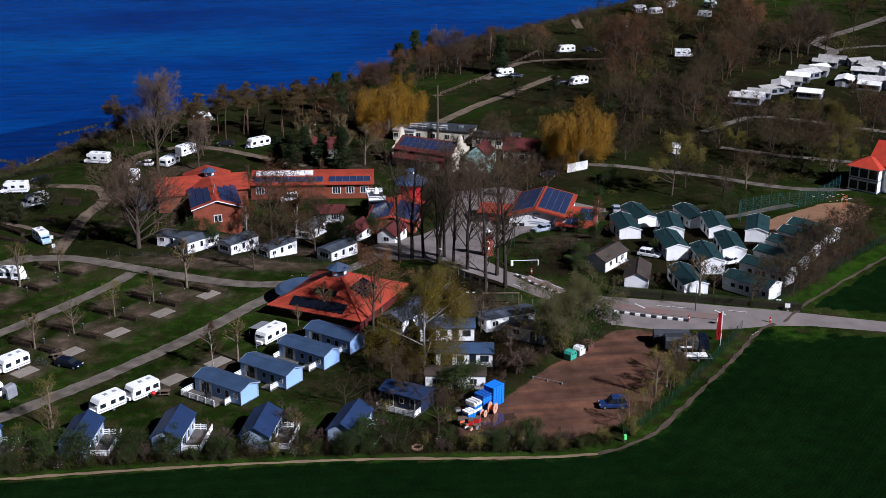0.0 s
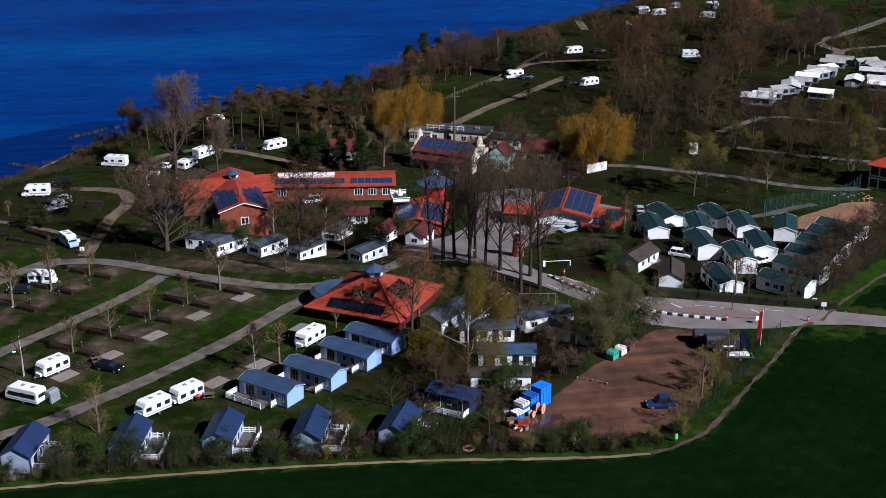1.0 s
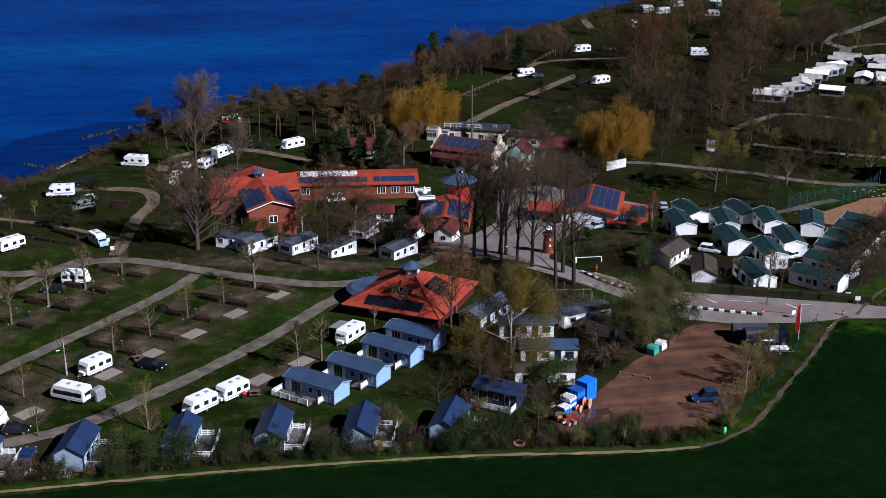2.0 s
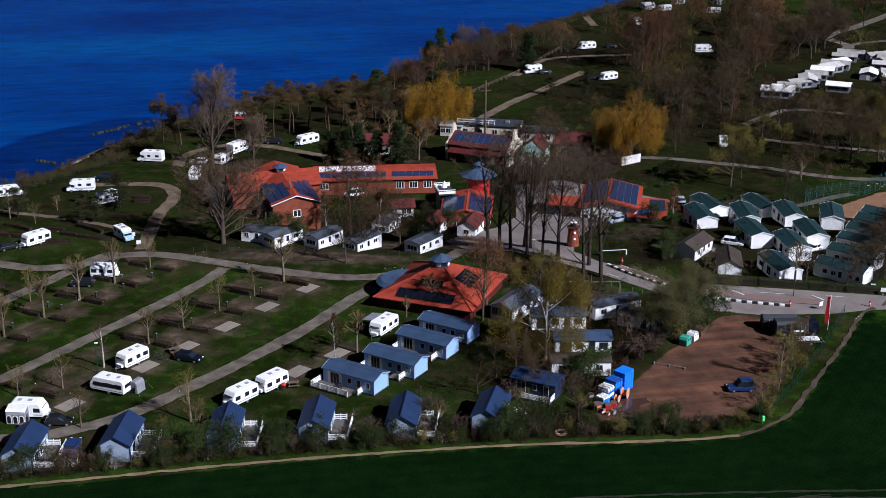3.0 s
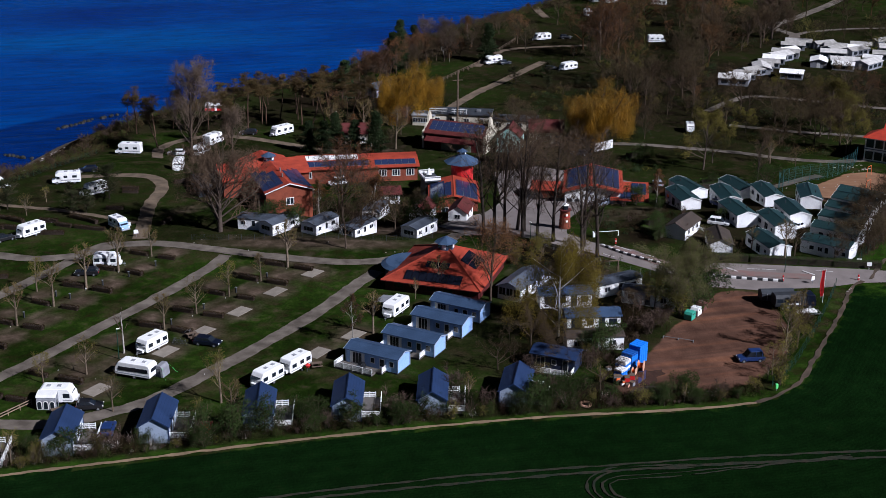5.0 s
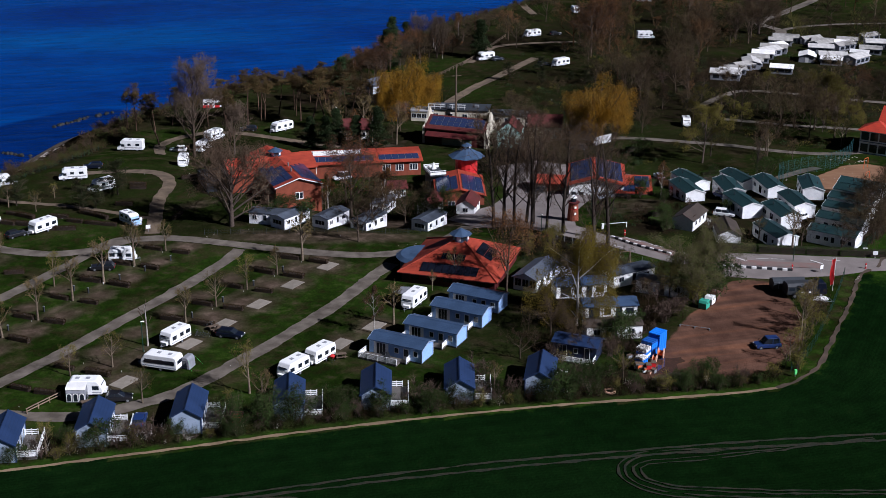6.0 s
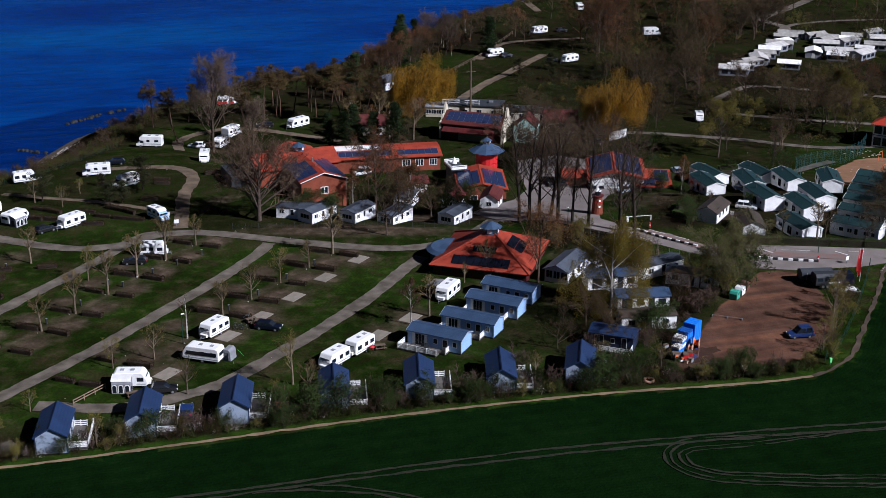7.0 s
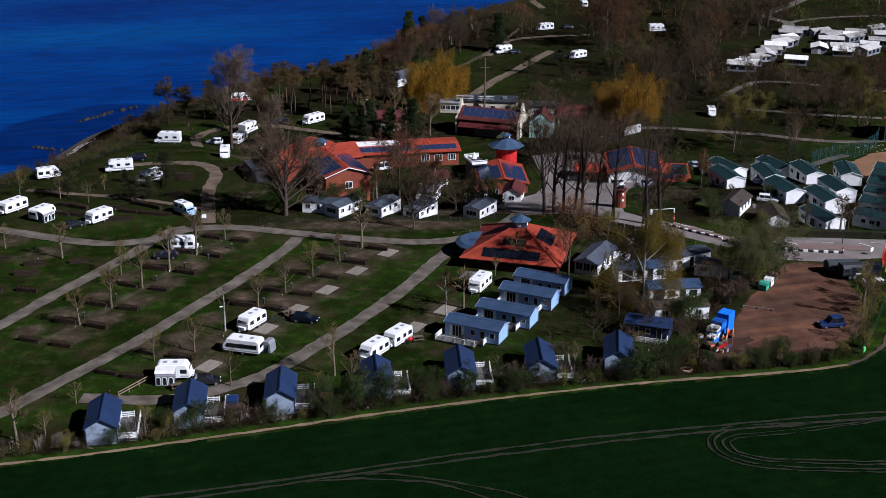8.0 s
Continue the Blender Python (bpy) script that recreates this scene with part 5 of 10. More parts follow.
# between the cabins and the entrance
for kind, x, y, h in (("olive", 42.4, -7.5, 6.5), ("fresh_shrub", 38, -5, 4.5), ("olive", 45, -2, 7), ("park", 20.9, -48.3, 6.5), ("park", 28.9, -41.1, 8.5), ("shrub", 11.8, -54.4, 4.6), ("park", 46.5, -24.6, 8), ("small", 85.7, -9.4, 6), ("small", 88.3, -17.6, 8),
                      ("park", 25, -44, 6), ("park", 31, -45.5, 7), ("park", 49.5, -35, 7), ("park", 51, -33.5, 6.5), ("shrub", 46, -40, 2.2), ("shrub", 49.5, -41.5, 4.5), ("shrub", 46, -45.5, 2.4), ("green_shrub", 64.5, -29.2, 5.5), ("green_shrub", 63, -31, 4.6), ("green_shrub", 60, -34.5, 4), ("fresh_shrub", 58, -36, 4), ("fresh_shrub", 52.8, -39.5, 3),
                      ("park", 33.5, -60, 8.5), ("park", 30.5, -50, 7), ("shrub", 35, -52, 5), ("olive", 36, -48, 4.5), ("shrub", 44, -48, 2.2), ("park", 78, -4, 7.5), ("park", 82, -11, 7), ("park", 92, -15, 6.5), ("park", 97, -21, 7), ("shrub", 82, 13, 3.6), ("shrub", 76, 1, 3), ("green_shrub", 72, 6, 2.6), ("green_shrub", 70, 1, 2.2),
                      ("grove", 104, -15.5, 7.5), ("grove", 107, -13, 9), ("park", 110, -10, 8.5), ("grove", 113, -7, 9.5), ("park", 116, -4, 8), ("grove", 119, -1, 9), ("grove", 122, 2, 8.5), ("grove", 125, 5, 9), ("park", 111, -5, 8), ("grove", 117, 1, 8), ("grove", 128, 8, 8.5), ("grove", 132, 12, 8), ("grove", 138, 17, 8), ("shrub", 104, -17, 4), ("shrub", 110, -11, 4.5), ("shrub", 116, -5, 4.5), ("shrub", 121, 1, 4.5), ("park", 129, 9, 8), ("park", 134, 15, 8), ("grove", 106.5, -17.4, 7), ("grove", 110, -14.2, 7.5), ("grove", 113.6, -11, 7), ("park", 117, -8, 8), ("grove", 120.4, -4.6, 7.5), ("grove", 124, -1.4, 7), ("park", 127.6, 2, 8), ("grove", 131, 5.6, 7)):
    plant(kind, x, y, h)
# the earth lot's border
for kind, x, y, h in (("fresh_shrub", 38.5, -65.2, 3.4), ("bud", 44.5, -66.2, 3.6), ("fresh_shrub", 50, -67.0, 2.4), ("bud", 62, -61.0, 6.2), ("fresh_shrub", 63.5, -60.0, 3.2), ("fresh_shrub", 57, -65.4, 2.6), ("bud", 68.5, -53.5, 7.5), ("small", 71.5, -50, 6.5), ("small", 74, -46.5, 7), ("small", 77, -43, 6),
                      ("bud", 66.5, -57.2, 5.8), ("small", 79, -40.5, 5.6), ("fresh_shrub", 61.5, -64.4, 2.4), ("green_shrub", 53, -67.0, 1.8), ("shrub", 33, -64.8, 2.8), ("green_shrub", 46, -67.2, 1.5), ("green_shrub", 41, -66.2, 1.5), ("bud", 60.4, -62.6, 4.2)):
    plant(kind, x, y, h)
# hedge along the field path
hedge = random.Random(11)
x = -74.0
while x < 52:
    base = np.interp(x, [-72, -60, -41, -12, 19, 46, 55], [-61.9, -62.6, -62.9, -63.2, -65.1, -68.8, -69.2])
    for off, tall in ((1.7, 0.7), (3.5, 1.0)):
        pick = hedge.random()
        if x < -30:
            kind = "blossom" if pick < 0.30 else ("shrub" if pick < 0.80 else ("fresh_shrub" if pick < 0.88 else "green_shrub"))
        else:
            kind = "shrub" if pick < 0.48 else ("green_shrub" if pick < 0.86 else ("fresh_shrub" if pick < 0.93 else "blossom"))
        plant(kind, x + hedge.uniform(-0.6, 0.6), base + off + 0.7 + hedge.uniform(-0.5, 0.5), tall * hedge.uniform(1.5, 2.7) * (1.0 if x < 29 else 0.75), 3, hedge)
    x += hedge.uniform(1.35, 1.9)
for kind, x, y, h in (("bud", -65.5, -55.5, 4.6), ("fresh_shrub", -49.2, -60.2, 3.4), ("bud", -52.3, -59.6, 4.6), ("fresh_shrub", -50.8, -61.0, 2.8), ("fresh_shrub", -41.2, -60.0, 2.8), ("bud", -26.4, -55.5, 5), ("small", -21.8, -56.5, 6.5), ("shrub", -10.5, -58, 3.6), ("park", 18.0, -62.5, 5.5), ("shrub", 26.5, -62.5, 4), ("blossom", -40.5, -58.3, 3.2), ("small", 13, -58.5, 6), ("shrub", 1.5, -59, 3.4)):
    plant(kind, x, y, h)
# shore: pines, thicket on the bank, dark conifers
for x, y, h in ((-25.2, 127.4, 13), (-20.6, 123, 12), (-20.7, 111, 13.5), (9, 129, 13), (14.2, 131, 12.5), (21.1, 119, 15.5), (19.6, 126, 14.5), (-1.9, 110.8, 14), (-27.3, 131, 10.5), (-1, 121, 13.5), (4.1, 121, 17), (10.1, 129, 14), (25.3, 118, 15), (29, 132, 13), (34, 140, 13), (2, 132, 13), (-6, 127, 12)):
    plant("pine", x, y, h)
for x, y, h in ((-34.8, 54.4, 8.0), (-42.4, 45.6, 5.2), (-39.9, 46.1, 5.4), (-55.9, 52.6, 6.5), (-43, 60, 4.5)):
    plant("round_conifer", x, y, h, 2)
for x, y, h in ((36.6, 149, 12), (20.4, 95.4, 9), (16.9, 99.3, 8), (24, 101, 8.5), (59.3, 183, 8), (63, 187, 7.5), (94.1, 191, 8), (33, 92, 7), (28, 96, 7)):
    plant("conifer", x, y, h)
for x, y, h in ((-65.6, 56, 5.5), (-57.5, 52, 5), (-52, 47.5, 5.5), (-48, 55.5, 4)):
    plant("bud", x, y, h)
plant("willow", 48.4, 121.2, 17, 1)
plant("willow", 92.6, 85.4, 14.0, 1, random.Random(169))
plant("olive", 83.3, 131.3, 7.5)
bank = random.Random(21)
for k in range(150):
    t = bank.uniform(0, 1)
    i = bank.choice(range(2, 15))
    a, b = Vector(BANK[i]), Vector(BANK[i + 1])
    p = a.lerp(b, t)
    d = (b - a).normalized()
    out = bank.uniform(0, 17)
    q = p + Vector((-d.y, d.x)) * out
    if q.x > 150 or q.x < -100 or (-70 < q.x < -36 and out > 7):
        continue
    plant("scrub", q.x, q.y, bank.uniform(2.2, 4.6), 3, bank)
scatter(["grove", "grove", "rusty", "rusty", "birch", "grove"], [(28, 138), (44, 172), (66, 200), (95, 234), (126, 258), (118, 240), (96, 214), (84, 192), (60, 172), (46, 150)], 90, 4.5, 10, 3.0, 31)
scatter(["pine"], [(-8, 118), (30, 112), (48, 130), (44, 165), (14, 158), (-20, 134)], 18, 8, 13, 5, 32)
scatter(["grove", "birch", "small", "rusty"], [(20, 86), (44, 78), (46, 92), (44, 120), (24, 114)], 13, 6, 12, 3.5, 33)
scatter(["park", "park", "birch"], [(-2, 40), (6, 46), (28, 62), (30, 52), (22, 34), (12, 33)], 9, 9, 13, 4.0, 34)
scatter(["park", "grove"], [(56, 54), (72, 62), (84, 68), (92, 92), (84, 112), (66, 106), (60, 88)], 14, 8, 13, 5, 35)
scatter(["park", "grove", "grove", "olive", "olive"], [(100, 90), (128, 82), (160, 62), (176, 92), (150, 112), (134, 132), (104, 128)], 22, 9, 16, 7.5, 36)
scatter(["grove", "grove", "olive", "rusty"], [(110, 128), (150, 112), (178, 92), (206, 110), (184, 132), (152, 138), (140, 158), (112, 176), (96, 150)], 15, 9, 15, 8, 45)
scatter(["grove", "rusty", "rusty", "grove"], [(96, 196), (124, 176), (150, 200), (190, 232), (240, 300), (190, 300), (130, 250)], 16, 9, 16, 9, 46)
scatter(["grove", "grove", "olive"], [(176, 88), (214, 66), (262, 116), (282, 190), (244, 196), (240, 160), (216, 128)], 24, 10, 15, 7, 47)
NEAR_WOOD = [(118, 130), (150, 126), (160, 160), (182, 190), (196, 240), (150, 236), (126, 190), (116, 160)]
FAR_WOOD = [(150, 240), (200, 214), (300, 236), (420, 420), (260, 420), (160, 320)]
EAST_WOOD = [(200, 90), (260, 120), (320, 210), (232, 205), (204, 196), (225, 150)]
far_wood(NEAR_WOOD, 9, 10, 15, 7, 37, "far_twig", "distant stand of bare grey-brown trees")
far_wood(NEAR_WOOD, 6, 12, 17, 7, 40, "far_brown", "distant birches with rusty catkins")
far_wood(NEAR_WOOD, 6, 6, 10, 7, 41, "far_olive", "distant trees in olive bud")
far_wood(FAR_WOOD, 60, 10, 15, 8, 38, "far_twig", "distant wood of bare grey-brown trees")
far_wood(FAR_WOOD, 20, 8, 15, 9, 42, "far_brown", "distant rusty birch wood")
far_wood(EAST_WOOD, 30, 7, 12, 6, 39, "far_twig", "bare trees round the distant tents")
far_wood(EAST_WOOD, 10, 6, 10, 8, 43, "far_olive", "budding trees round the distant tents")
for kind, x, y, h in (("park", 111, 101, 14), ("tall", 118, 48, 11), ("tall", 117, 46, 12), ("park", 129, 62.6, 11), ("park", 133, 56, 11), ("bud", 151.6, 63, 9), ("olive", 164, 97, 12), ("olive", 168, 92, 12), ("olive", 126, 97.5, 8), ("park", 154, 80, 13), ("green_shrub", 104, 45, 2.2), ("green_shrub", 96, 44, 2.4), ("green_shrub", 117, 41, 2.5)):
    plant(kind, x, y, h)

for kind, x, y, h in (("rusty", 134.9, 187, 15), ("rusty", 131, 183, 16), ("rusty", 128, 178, 13), ("poplar", 79.8, 195, 16), ("poplar", 75, 201, 15), ("poplar", 68.6, 194, 15), ("conifer", 68.8, 212, 7), ("conifer", 74, 213, 7.5),
                      ("round_conifer", 92.6, 157.5, 6.5), ("round_conifer", 100.3, 149.5, 6.5), ("round_conifer", 110, 150, 5.5), ("round_conifer", 116, 147, 6), ("park", 100.8, 137.4, 10), ("park", 121.7, 123.6, 13), ("birch", 29, 101, 12), ("park", 42.4, 119, 11), ("birch", 33, 97, 12), ("park", 80, 66, 10), ("grove", 59, 66, 11), ("park", 63, 62, 12), ("grove", 67.5, 65, 11), ("grove", 71, 60, 12), ("park", 74.5, 63, 11), ("grove", 62, 74, 12), ("park", 69, 72, 12), ("grove", 77, 70, 11)):
    plant(kind, x, y, h)

# round-crowned trees and thickets between the far lanes
for kind, x, y, h in (("round_olive", 109, 59, 15), ("olive", 114, 64, 14), ("park", 101, 96, 9), ("park", 136, 100, 15), ("park", 144, 107, 15), ("park", 139, 75, 13), ("small", 128, 60, 8), ("park", 158, 85, 14), ("olive", 164, 87, 17), ("olive", 170, 93, 16),
                      ("park", 123, 111, 13), ("park", 136, 121, 14), ("park", 164, 119, 14), ("park", 154, 70, 14), ("park", 146, 129, 14), ("rusty", 136, 205, 15), ("rusty", 138, 184, 16), ("rusty", 141, 196, 15), ("round_conifer", 106, 164, 5.5), ("round_conifer", 113, 145, 6.5), ("round_conifer", 128, 160, 6),
                      ("grove", 152, 158, 13), ("grove", 157, 164, 13), ("grove", 163, 170, 13), ("grove", 168, 176, 14), ("grove", 174, 181, 13), ("grove", 148, 150, 12), ("rusty", 172, 217, 16), ("rusty", 190, 228, 16), ("rusty", 198, 236, 15), ("shrub", 130, 135, 3), ("shrub", 124, 140, 3), ("shrub", 138, 142, 3.2), ("scrub", 118, 132, 3),
                      ("scrub", 142, 134, 3.5), ("scrub", 150, 140, 3.5), ("scrub", 132, 128, 3.5)):
    plant(kind, x, y, h)
# bushes and young trees along the lot's fence
for kind, x, y, h in (("park", 72.5, -50.5, 6.5), ("park", 76, -45.5, 7), ("bud", 65, -59.0, 5.5), ("park", 79.5, -42, 6), ("olive", 67.5, -56.5, 5), ("olive", 70.8, -53.2, 5.5), ("fresh_shrub", 74, -48.6, 3)):
    plant(kind, x, y, h)
scatter(["small", "grove", "grove"], [(205, 205), (226, 214), (300, 222), (420, 300), (420, 420), (300, 330), (222, 236)], 34, 5, 10, 9, 51)
scatter(["grove", "small"], [(228, 100), (300, 130), (330, 200), (250, 205), (246, 150)], 16, 7, 12, 8, 52)

# shrubs and trees round the huts and the wing
for kind, x, y, h in (("green_shrub", 0, 27, 2.2), ("shrub", 8, 25.5, 2.4), ("green_shrub", 16, 24, 2.2), ("shrub", 21, 20.5, 2.0), ("green_shrub", 29, 22, 2.4), ("shrub", 33, 26, 2.6), ("green_shrub", 25, 28, 2.6), ("shrub", 14, 30, 2.6), ("green_shrub", 22, 45, 2.6), ("shrub", 28, 47, 2.8),
                      ("green_shrub", 17, 46, 2.4), ("shrub", 31, 42, 2.4), ("green_shrub", 34, 38, 2.2), ("rusty", 22.4, 58, 13), ("rusty", 13, 36, 14), ("grove", 27, 30, 9), ("green_shrub", -3, 31, 2.4), ("shrub", 3, 30.5, 2.2),
                      ("green_shrub", 78, 30, 2.0), ("shrub", 74, 27, 2.2), ("green_shrub", 80, 22, 2.2), ("shrub", 84, 28, 2.4), ("green_shrub", 66, 20, 1.8), ("shrub", 70, 14, 2.0), ("green_shrub", 88, 8, 1.8), ("shrub", 98, 10, 2.2), ("blossom", 83, 24, 3.0)):
    plant(kind, x, y, h)

# thicket along the earth lot and round the white homes
thicket = random.Random(61)
for k in range(11):
    t = k / 10
    plant(thicket.choice(["shrub", "shrub", "scrub", "fresh_shrub"]), 36.5 + 21 * t + thicket.uniform(-0.7, 0.7), -51.0 + 16.6 * t + thicket.uniform(-0.7, 0.7), thicket.uniform(1.5, 2.5), 3, thicket)
for kind, x, y, h in (("green_shrub", 37.0, -46.4, 2.4), ("green_shrub", 39.6, -45.6, 2.5), ("scrub", 42.2, -44.6, 2.4), ("scrub", 35.0, -44.5, 2.4), ("fresh_shrub", 26.5, -52.0, 3.0), ("shrub", 23.6, -54.0, 3.4), ("fresh_shrub", 34.8, -56.5, 3.2), ("grove", 26.2, -38.0, 6.5),
                      ("grove", 160, 181, 13), ("grove", 176, 192, 14), ("round_olive", 153, 64, 11), ("round_olive", 159, 83, 15), ("scrub", 126, 128, 3.2), ("scrub", 134, 133, 3.2), ("scrub", 146, 142, 3.4), ("round_conifer", 127, 131, 4.5), ("round_conifer", 121, 138, 5),
                      ("green_shrub", 98, 63, 2.0), ("green_shrub", 96, 70, 2.2), ("grove", 205, 206, 13), ("grove", 196, 202, 14), ("grove", 216, 209, 12), ("rusty", 185, 204, 15), ("park", 176, 193, 17), ("park", 184, 198, 17), ("park", 193, 196, 17), ("park", 201, 199, 16), ("park", 186, 187, 16), ("park", 195, 190, 16), ("park", 170, 186, 16), ("broad", 207, 204, 15)):
    plant(kind, x, y, h)


# undergrowth that nobody could count: low tangles of twigs and leaves
def near_lane(x, y, gap):
    return any(min((x - a) ** 2 + (y - b) ** 2 for a, b in line) < gap * gap for line in LINES)


def undergrowth(name, label, places, mat, leaves, size, seed):
    """Low tangles at (x, y, radius, height), joined."""
    rng = random.Random(seed)
    verts, faces = [], []
    for x, y, r, h in places:
        z = on_ground(x, y)
        pts = []
        for _ in range(leaves):
            a, q = rng.uniform(0, 6.283), r * math.sqrt(rng.random())
            top = h * (1 - 0.7 * (q / r) ** 2)
            pts.append(Vector((x + q * math.cos(a), y + q * math.sin(a), z + top * rng.random() ** 0.6)))
        v, f = leaf_mesh(rng, pts, size)
        o = len(verts)
        faces += [tuple(i + o for i in q) for q in f]
        verts += v
        tips = [(Vector((x + rng.gauss(0, r * 0.4), y + rng.gauss(0, r * 0.4), z + h * 0.5)), Vector((0, 0, 1))) for _ in range(3)]
        v, f = twig_mesh(rng, tips, 4, h, 0.022, 0.3, 55)
        o = len(verts)
        faces += [tuple(i + o for i in q) for q in f]
        verts += v
    return tagged(mesh_object(name, verts, faces, M[mat]), label, "undergrowth", kind="stuff")


under = random.Random(71)
bank_spots = {"coast_leaf": [], "needle": []}
for (ax, ay), (bx, by) in zip(BANK[2:15], BANK[3:16]):
    run = math.hypot(bx - ax, by - ay)
    nx, ny = -(by - ay) / run, (bx - ax) / run
    for _ in range(int(run * 5.5)):
        f, out = under.random(), under.uniform(-1.5, 8.5)
        x, y = ax + (bx - ax) * f + nx * out, ay + (by - ay) * f + ny * out
        bank_spots["coast_leaf" if under.random() < 0.72 else "needle"].append((x, y, under.uniform(0.7, 1.5), under.uniform(0.8, 2.0)))
undergrowth("bank_thicket", "dark brown thicket covering the coastal bank", bank_spots["coast_leaf"], "coast_leaf", 34, 0.12, 72)
undergrowth("bank_thicket", "dark green bramble on the coastal bank", bank_spots["needle"], "shrub_leaf", 34, 0.12, 73)
hedge_spots = {"brown_leaf": [], "shrub_leaf": [], "blossom": []}
for _ in range(900):
    x = under.uniform(-80, 58)
    base = np.interp(x, [-72, -60, -41, -12, 19, 46, 55], [-61.9, -62.6, -62.9, -63.2, -65.1, -68.8, -69.2])
    pick = under.random()
    key = "brown_leaf" if pick < 0.62 else ("shrub_leaf" if pick < (0.88 if x < -25 else 0.985) else "blossom")
    hedge_spots[key].append((x, base + under.uniform(1.8, 5.0), under.uniform(0.5, 1.0), under.uniform(0.9, 2.0)))
undergrowth("hedge_undergrowth", "brown tangle of bare hedge stems along the field", hedge_spots["brown_leaf"], "brown_leaf", 60, 0.07, 74)
undergrowth("hedge_undergrowth", "dark green bramble in the field hedge", hedge_spots["shrub_leaf"], "shrub_leaf", 60, 0.07, 75)
undergrowth("hedge_undergrowth", "white blackthorn blossom low in the field hedge", hedge_spots["blossom"], "blossom", 45, 0.055, 76)
FAR_PARK = [(66, 62), (104, 58), (150, 62), (176, 84), (215, 110), (226, 160), (214, 200), (160, 214), (118, 206), (96, 172), (78, 130)]
park_spots = {"brown_leaf": [], "needle": [], "dark_olive": []}
while sum(len(q) for q in park_spots.values()) < 620:
    x, y = under.uniform(66, 226), under.uniform(58, 214)
    if polygon_inside(np.array(x), np.array(y), FAR_PARK) < 0 or in_glade(x, y) or noise.noise((x * 0.06, y * 0.06, 3.0)) < 0.02 or near_lane(x, y, 3.4):
        continue
    pick = under.random()
    park_spots["brown_leaf" if pick < 0.6 else ("needle" if pick < 0.85 else "dark_olive")].append((x, y, under.uniform(0.9, 2.2), under.uniform(0.7, 2.0)))
undergrowth("park_undergrowth", "brown leafless bushes between the far pitches", park_spots["brown_leaf"], "brown_leaf", 70, 0.13, 77)
undergrowth("park_undergrowth", "dark evergreen bushes between the far pitches", park_spots["needle"], "needle", 80, 0.13, 78)
undergrowth("park_undergrowth", "olive budding bushes between the far pitches", park_spots["dark_olive"], "dark_olive", 60, 0.12, 79)
garden_spots = {"brown_leaf": [], "needle": []}
for cx, cy, sx, sy, count in ((66, 9, 3.0, 2.6, 26), (71, 3, 3.2, 2.6, 26), (76, 8, 3.0, 3.0, 22), (63.5, 13, 1.5, 3.0, 16), (80, 14, 2.5, 3.5, 20), (73, 18, 5, 2, 18), (43, -6, 5, 4, 34), (34, -2, 4, 3, 20)):
    for _ in range(count):
        x, y = under.gauss(cx, sx), under.gauss(cy, sy)
        if not near_lane(x, y, 3.0):
            garden_spots["brown_leaf" if under.random() < 0.6 else "needle"].append((x, y, under.uniform(0.5, 1.2), under.uniform(0.5, 1.6)))
undergrowth("garden_undergrowth", "leafless brown garden shrubs by the entrance", garden_spots["brown_leaf"], "brown_leaf", 70, 0.08, 81)
undergrowth("garden_undergrowth", "low dark evergreen garden shrubs by the entrance", garden_spots["needle"], "needle", 80, 0.08, 82)
row_spots = []
for _ in range(130):
    t = under.random()
    row_spots.append((103.5 + 31 * t + under.gauss(0, 1.2), -19.0 + 27.5 * t + under.gauss(0, 1.2), under.uniform(0.8, 1.7), under.uniform(1.8, 4.6)))
undergrowth("row_thicket", "reddish-brown bare thicket along the mobile homes", row_spots, "row_twig", 75, 0.075, 83)
lot_spots = []
for _ in range(130):
    t = under.random()
    lot_spots.append((36.0 + 22 * t + under.uniform(-1.6, 0.6), -50.4 + 17 * t + under.uniform(-0.6, 1.6), under.uniform(0.5, 1.0), under.uniform(0.6, 1.6)))
for _ in range(60):
    lot_spots.append((under.gauss(48.0, 2.6), under.gauss(-37.6, 2.2), under.uniform(0.8, 1.5), under.uniform(2.0, 4.2)))
for _ in range(50):
    lot_spots.append((under.gauss(31.0, 4.0), under.gauss(-44.0, 2.4), under.uniform(0.6, 1.2), under.uniform(0.8, 2.2)))
undergrowth("lot_undergrowth", "brown tangle of shrubs along the earth lot", lot_spots, "brown_leaf", 60, 0.07, 80)


# ---- buildings ----
def side_matrix(side, L, W):
    """The frame of a wall: x along it, z up, y outwards; from outside, x runs to the right."""
    return {"F": pose(0, -W / 2, 0, 0, 0, 0), "B": pose(0, W / 2, 0, 0, 0, 180), "R": pose(L / 2, 0, 0, 0, 0, 90), "L": pose(-L / 2, 0, 0, 0, 0, -90)}[side]


def window(parent, side, u, z, w, h, L, W, frame_mat="white", bars=1, pane="glass"):
    """A framed window set on a wall, with its pane behind the bars."""
    m = side_matrix(side, L, W)
    t = 0.07
    fr = part("window", box(bmesh.new(), u - w / 2, u + w / 2, -0.05, 0.03, z - 0.04, z + h, m=m), M[frame_mat], parent)
    step = (w - t) / (bars + 1)
    for k in range(bars + 1):
        x0 = u - w / 2 + t + k * step
        part("pane", box(bmesh.new(), x0, x0 + step - t, -0.066, 0.02, z + t, z + h - t, m=m), M[pane], fr)
    return fr


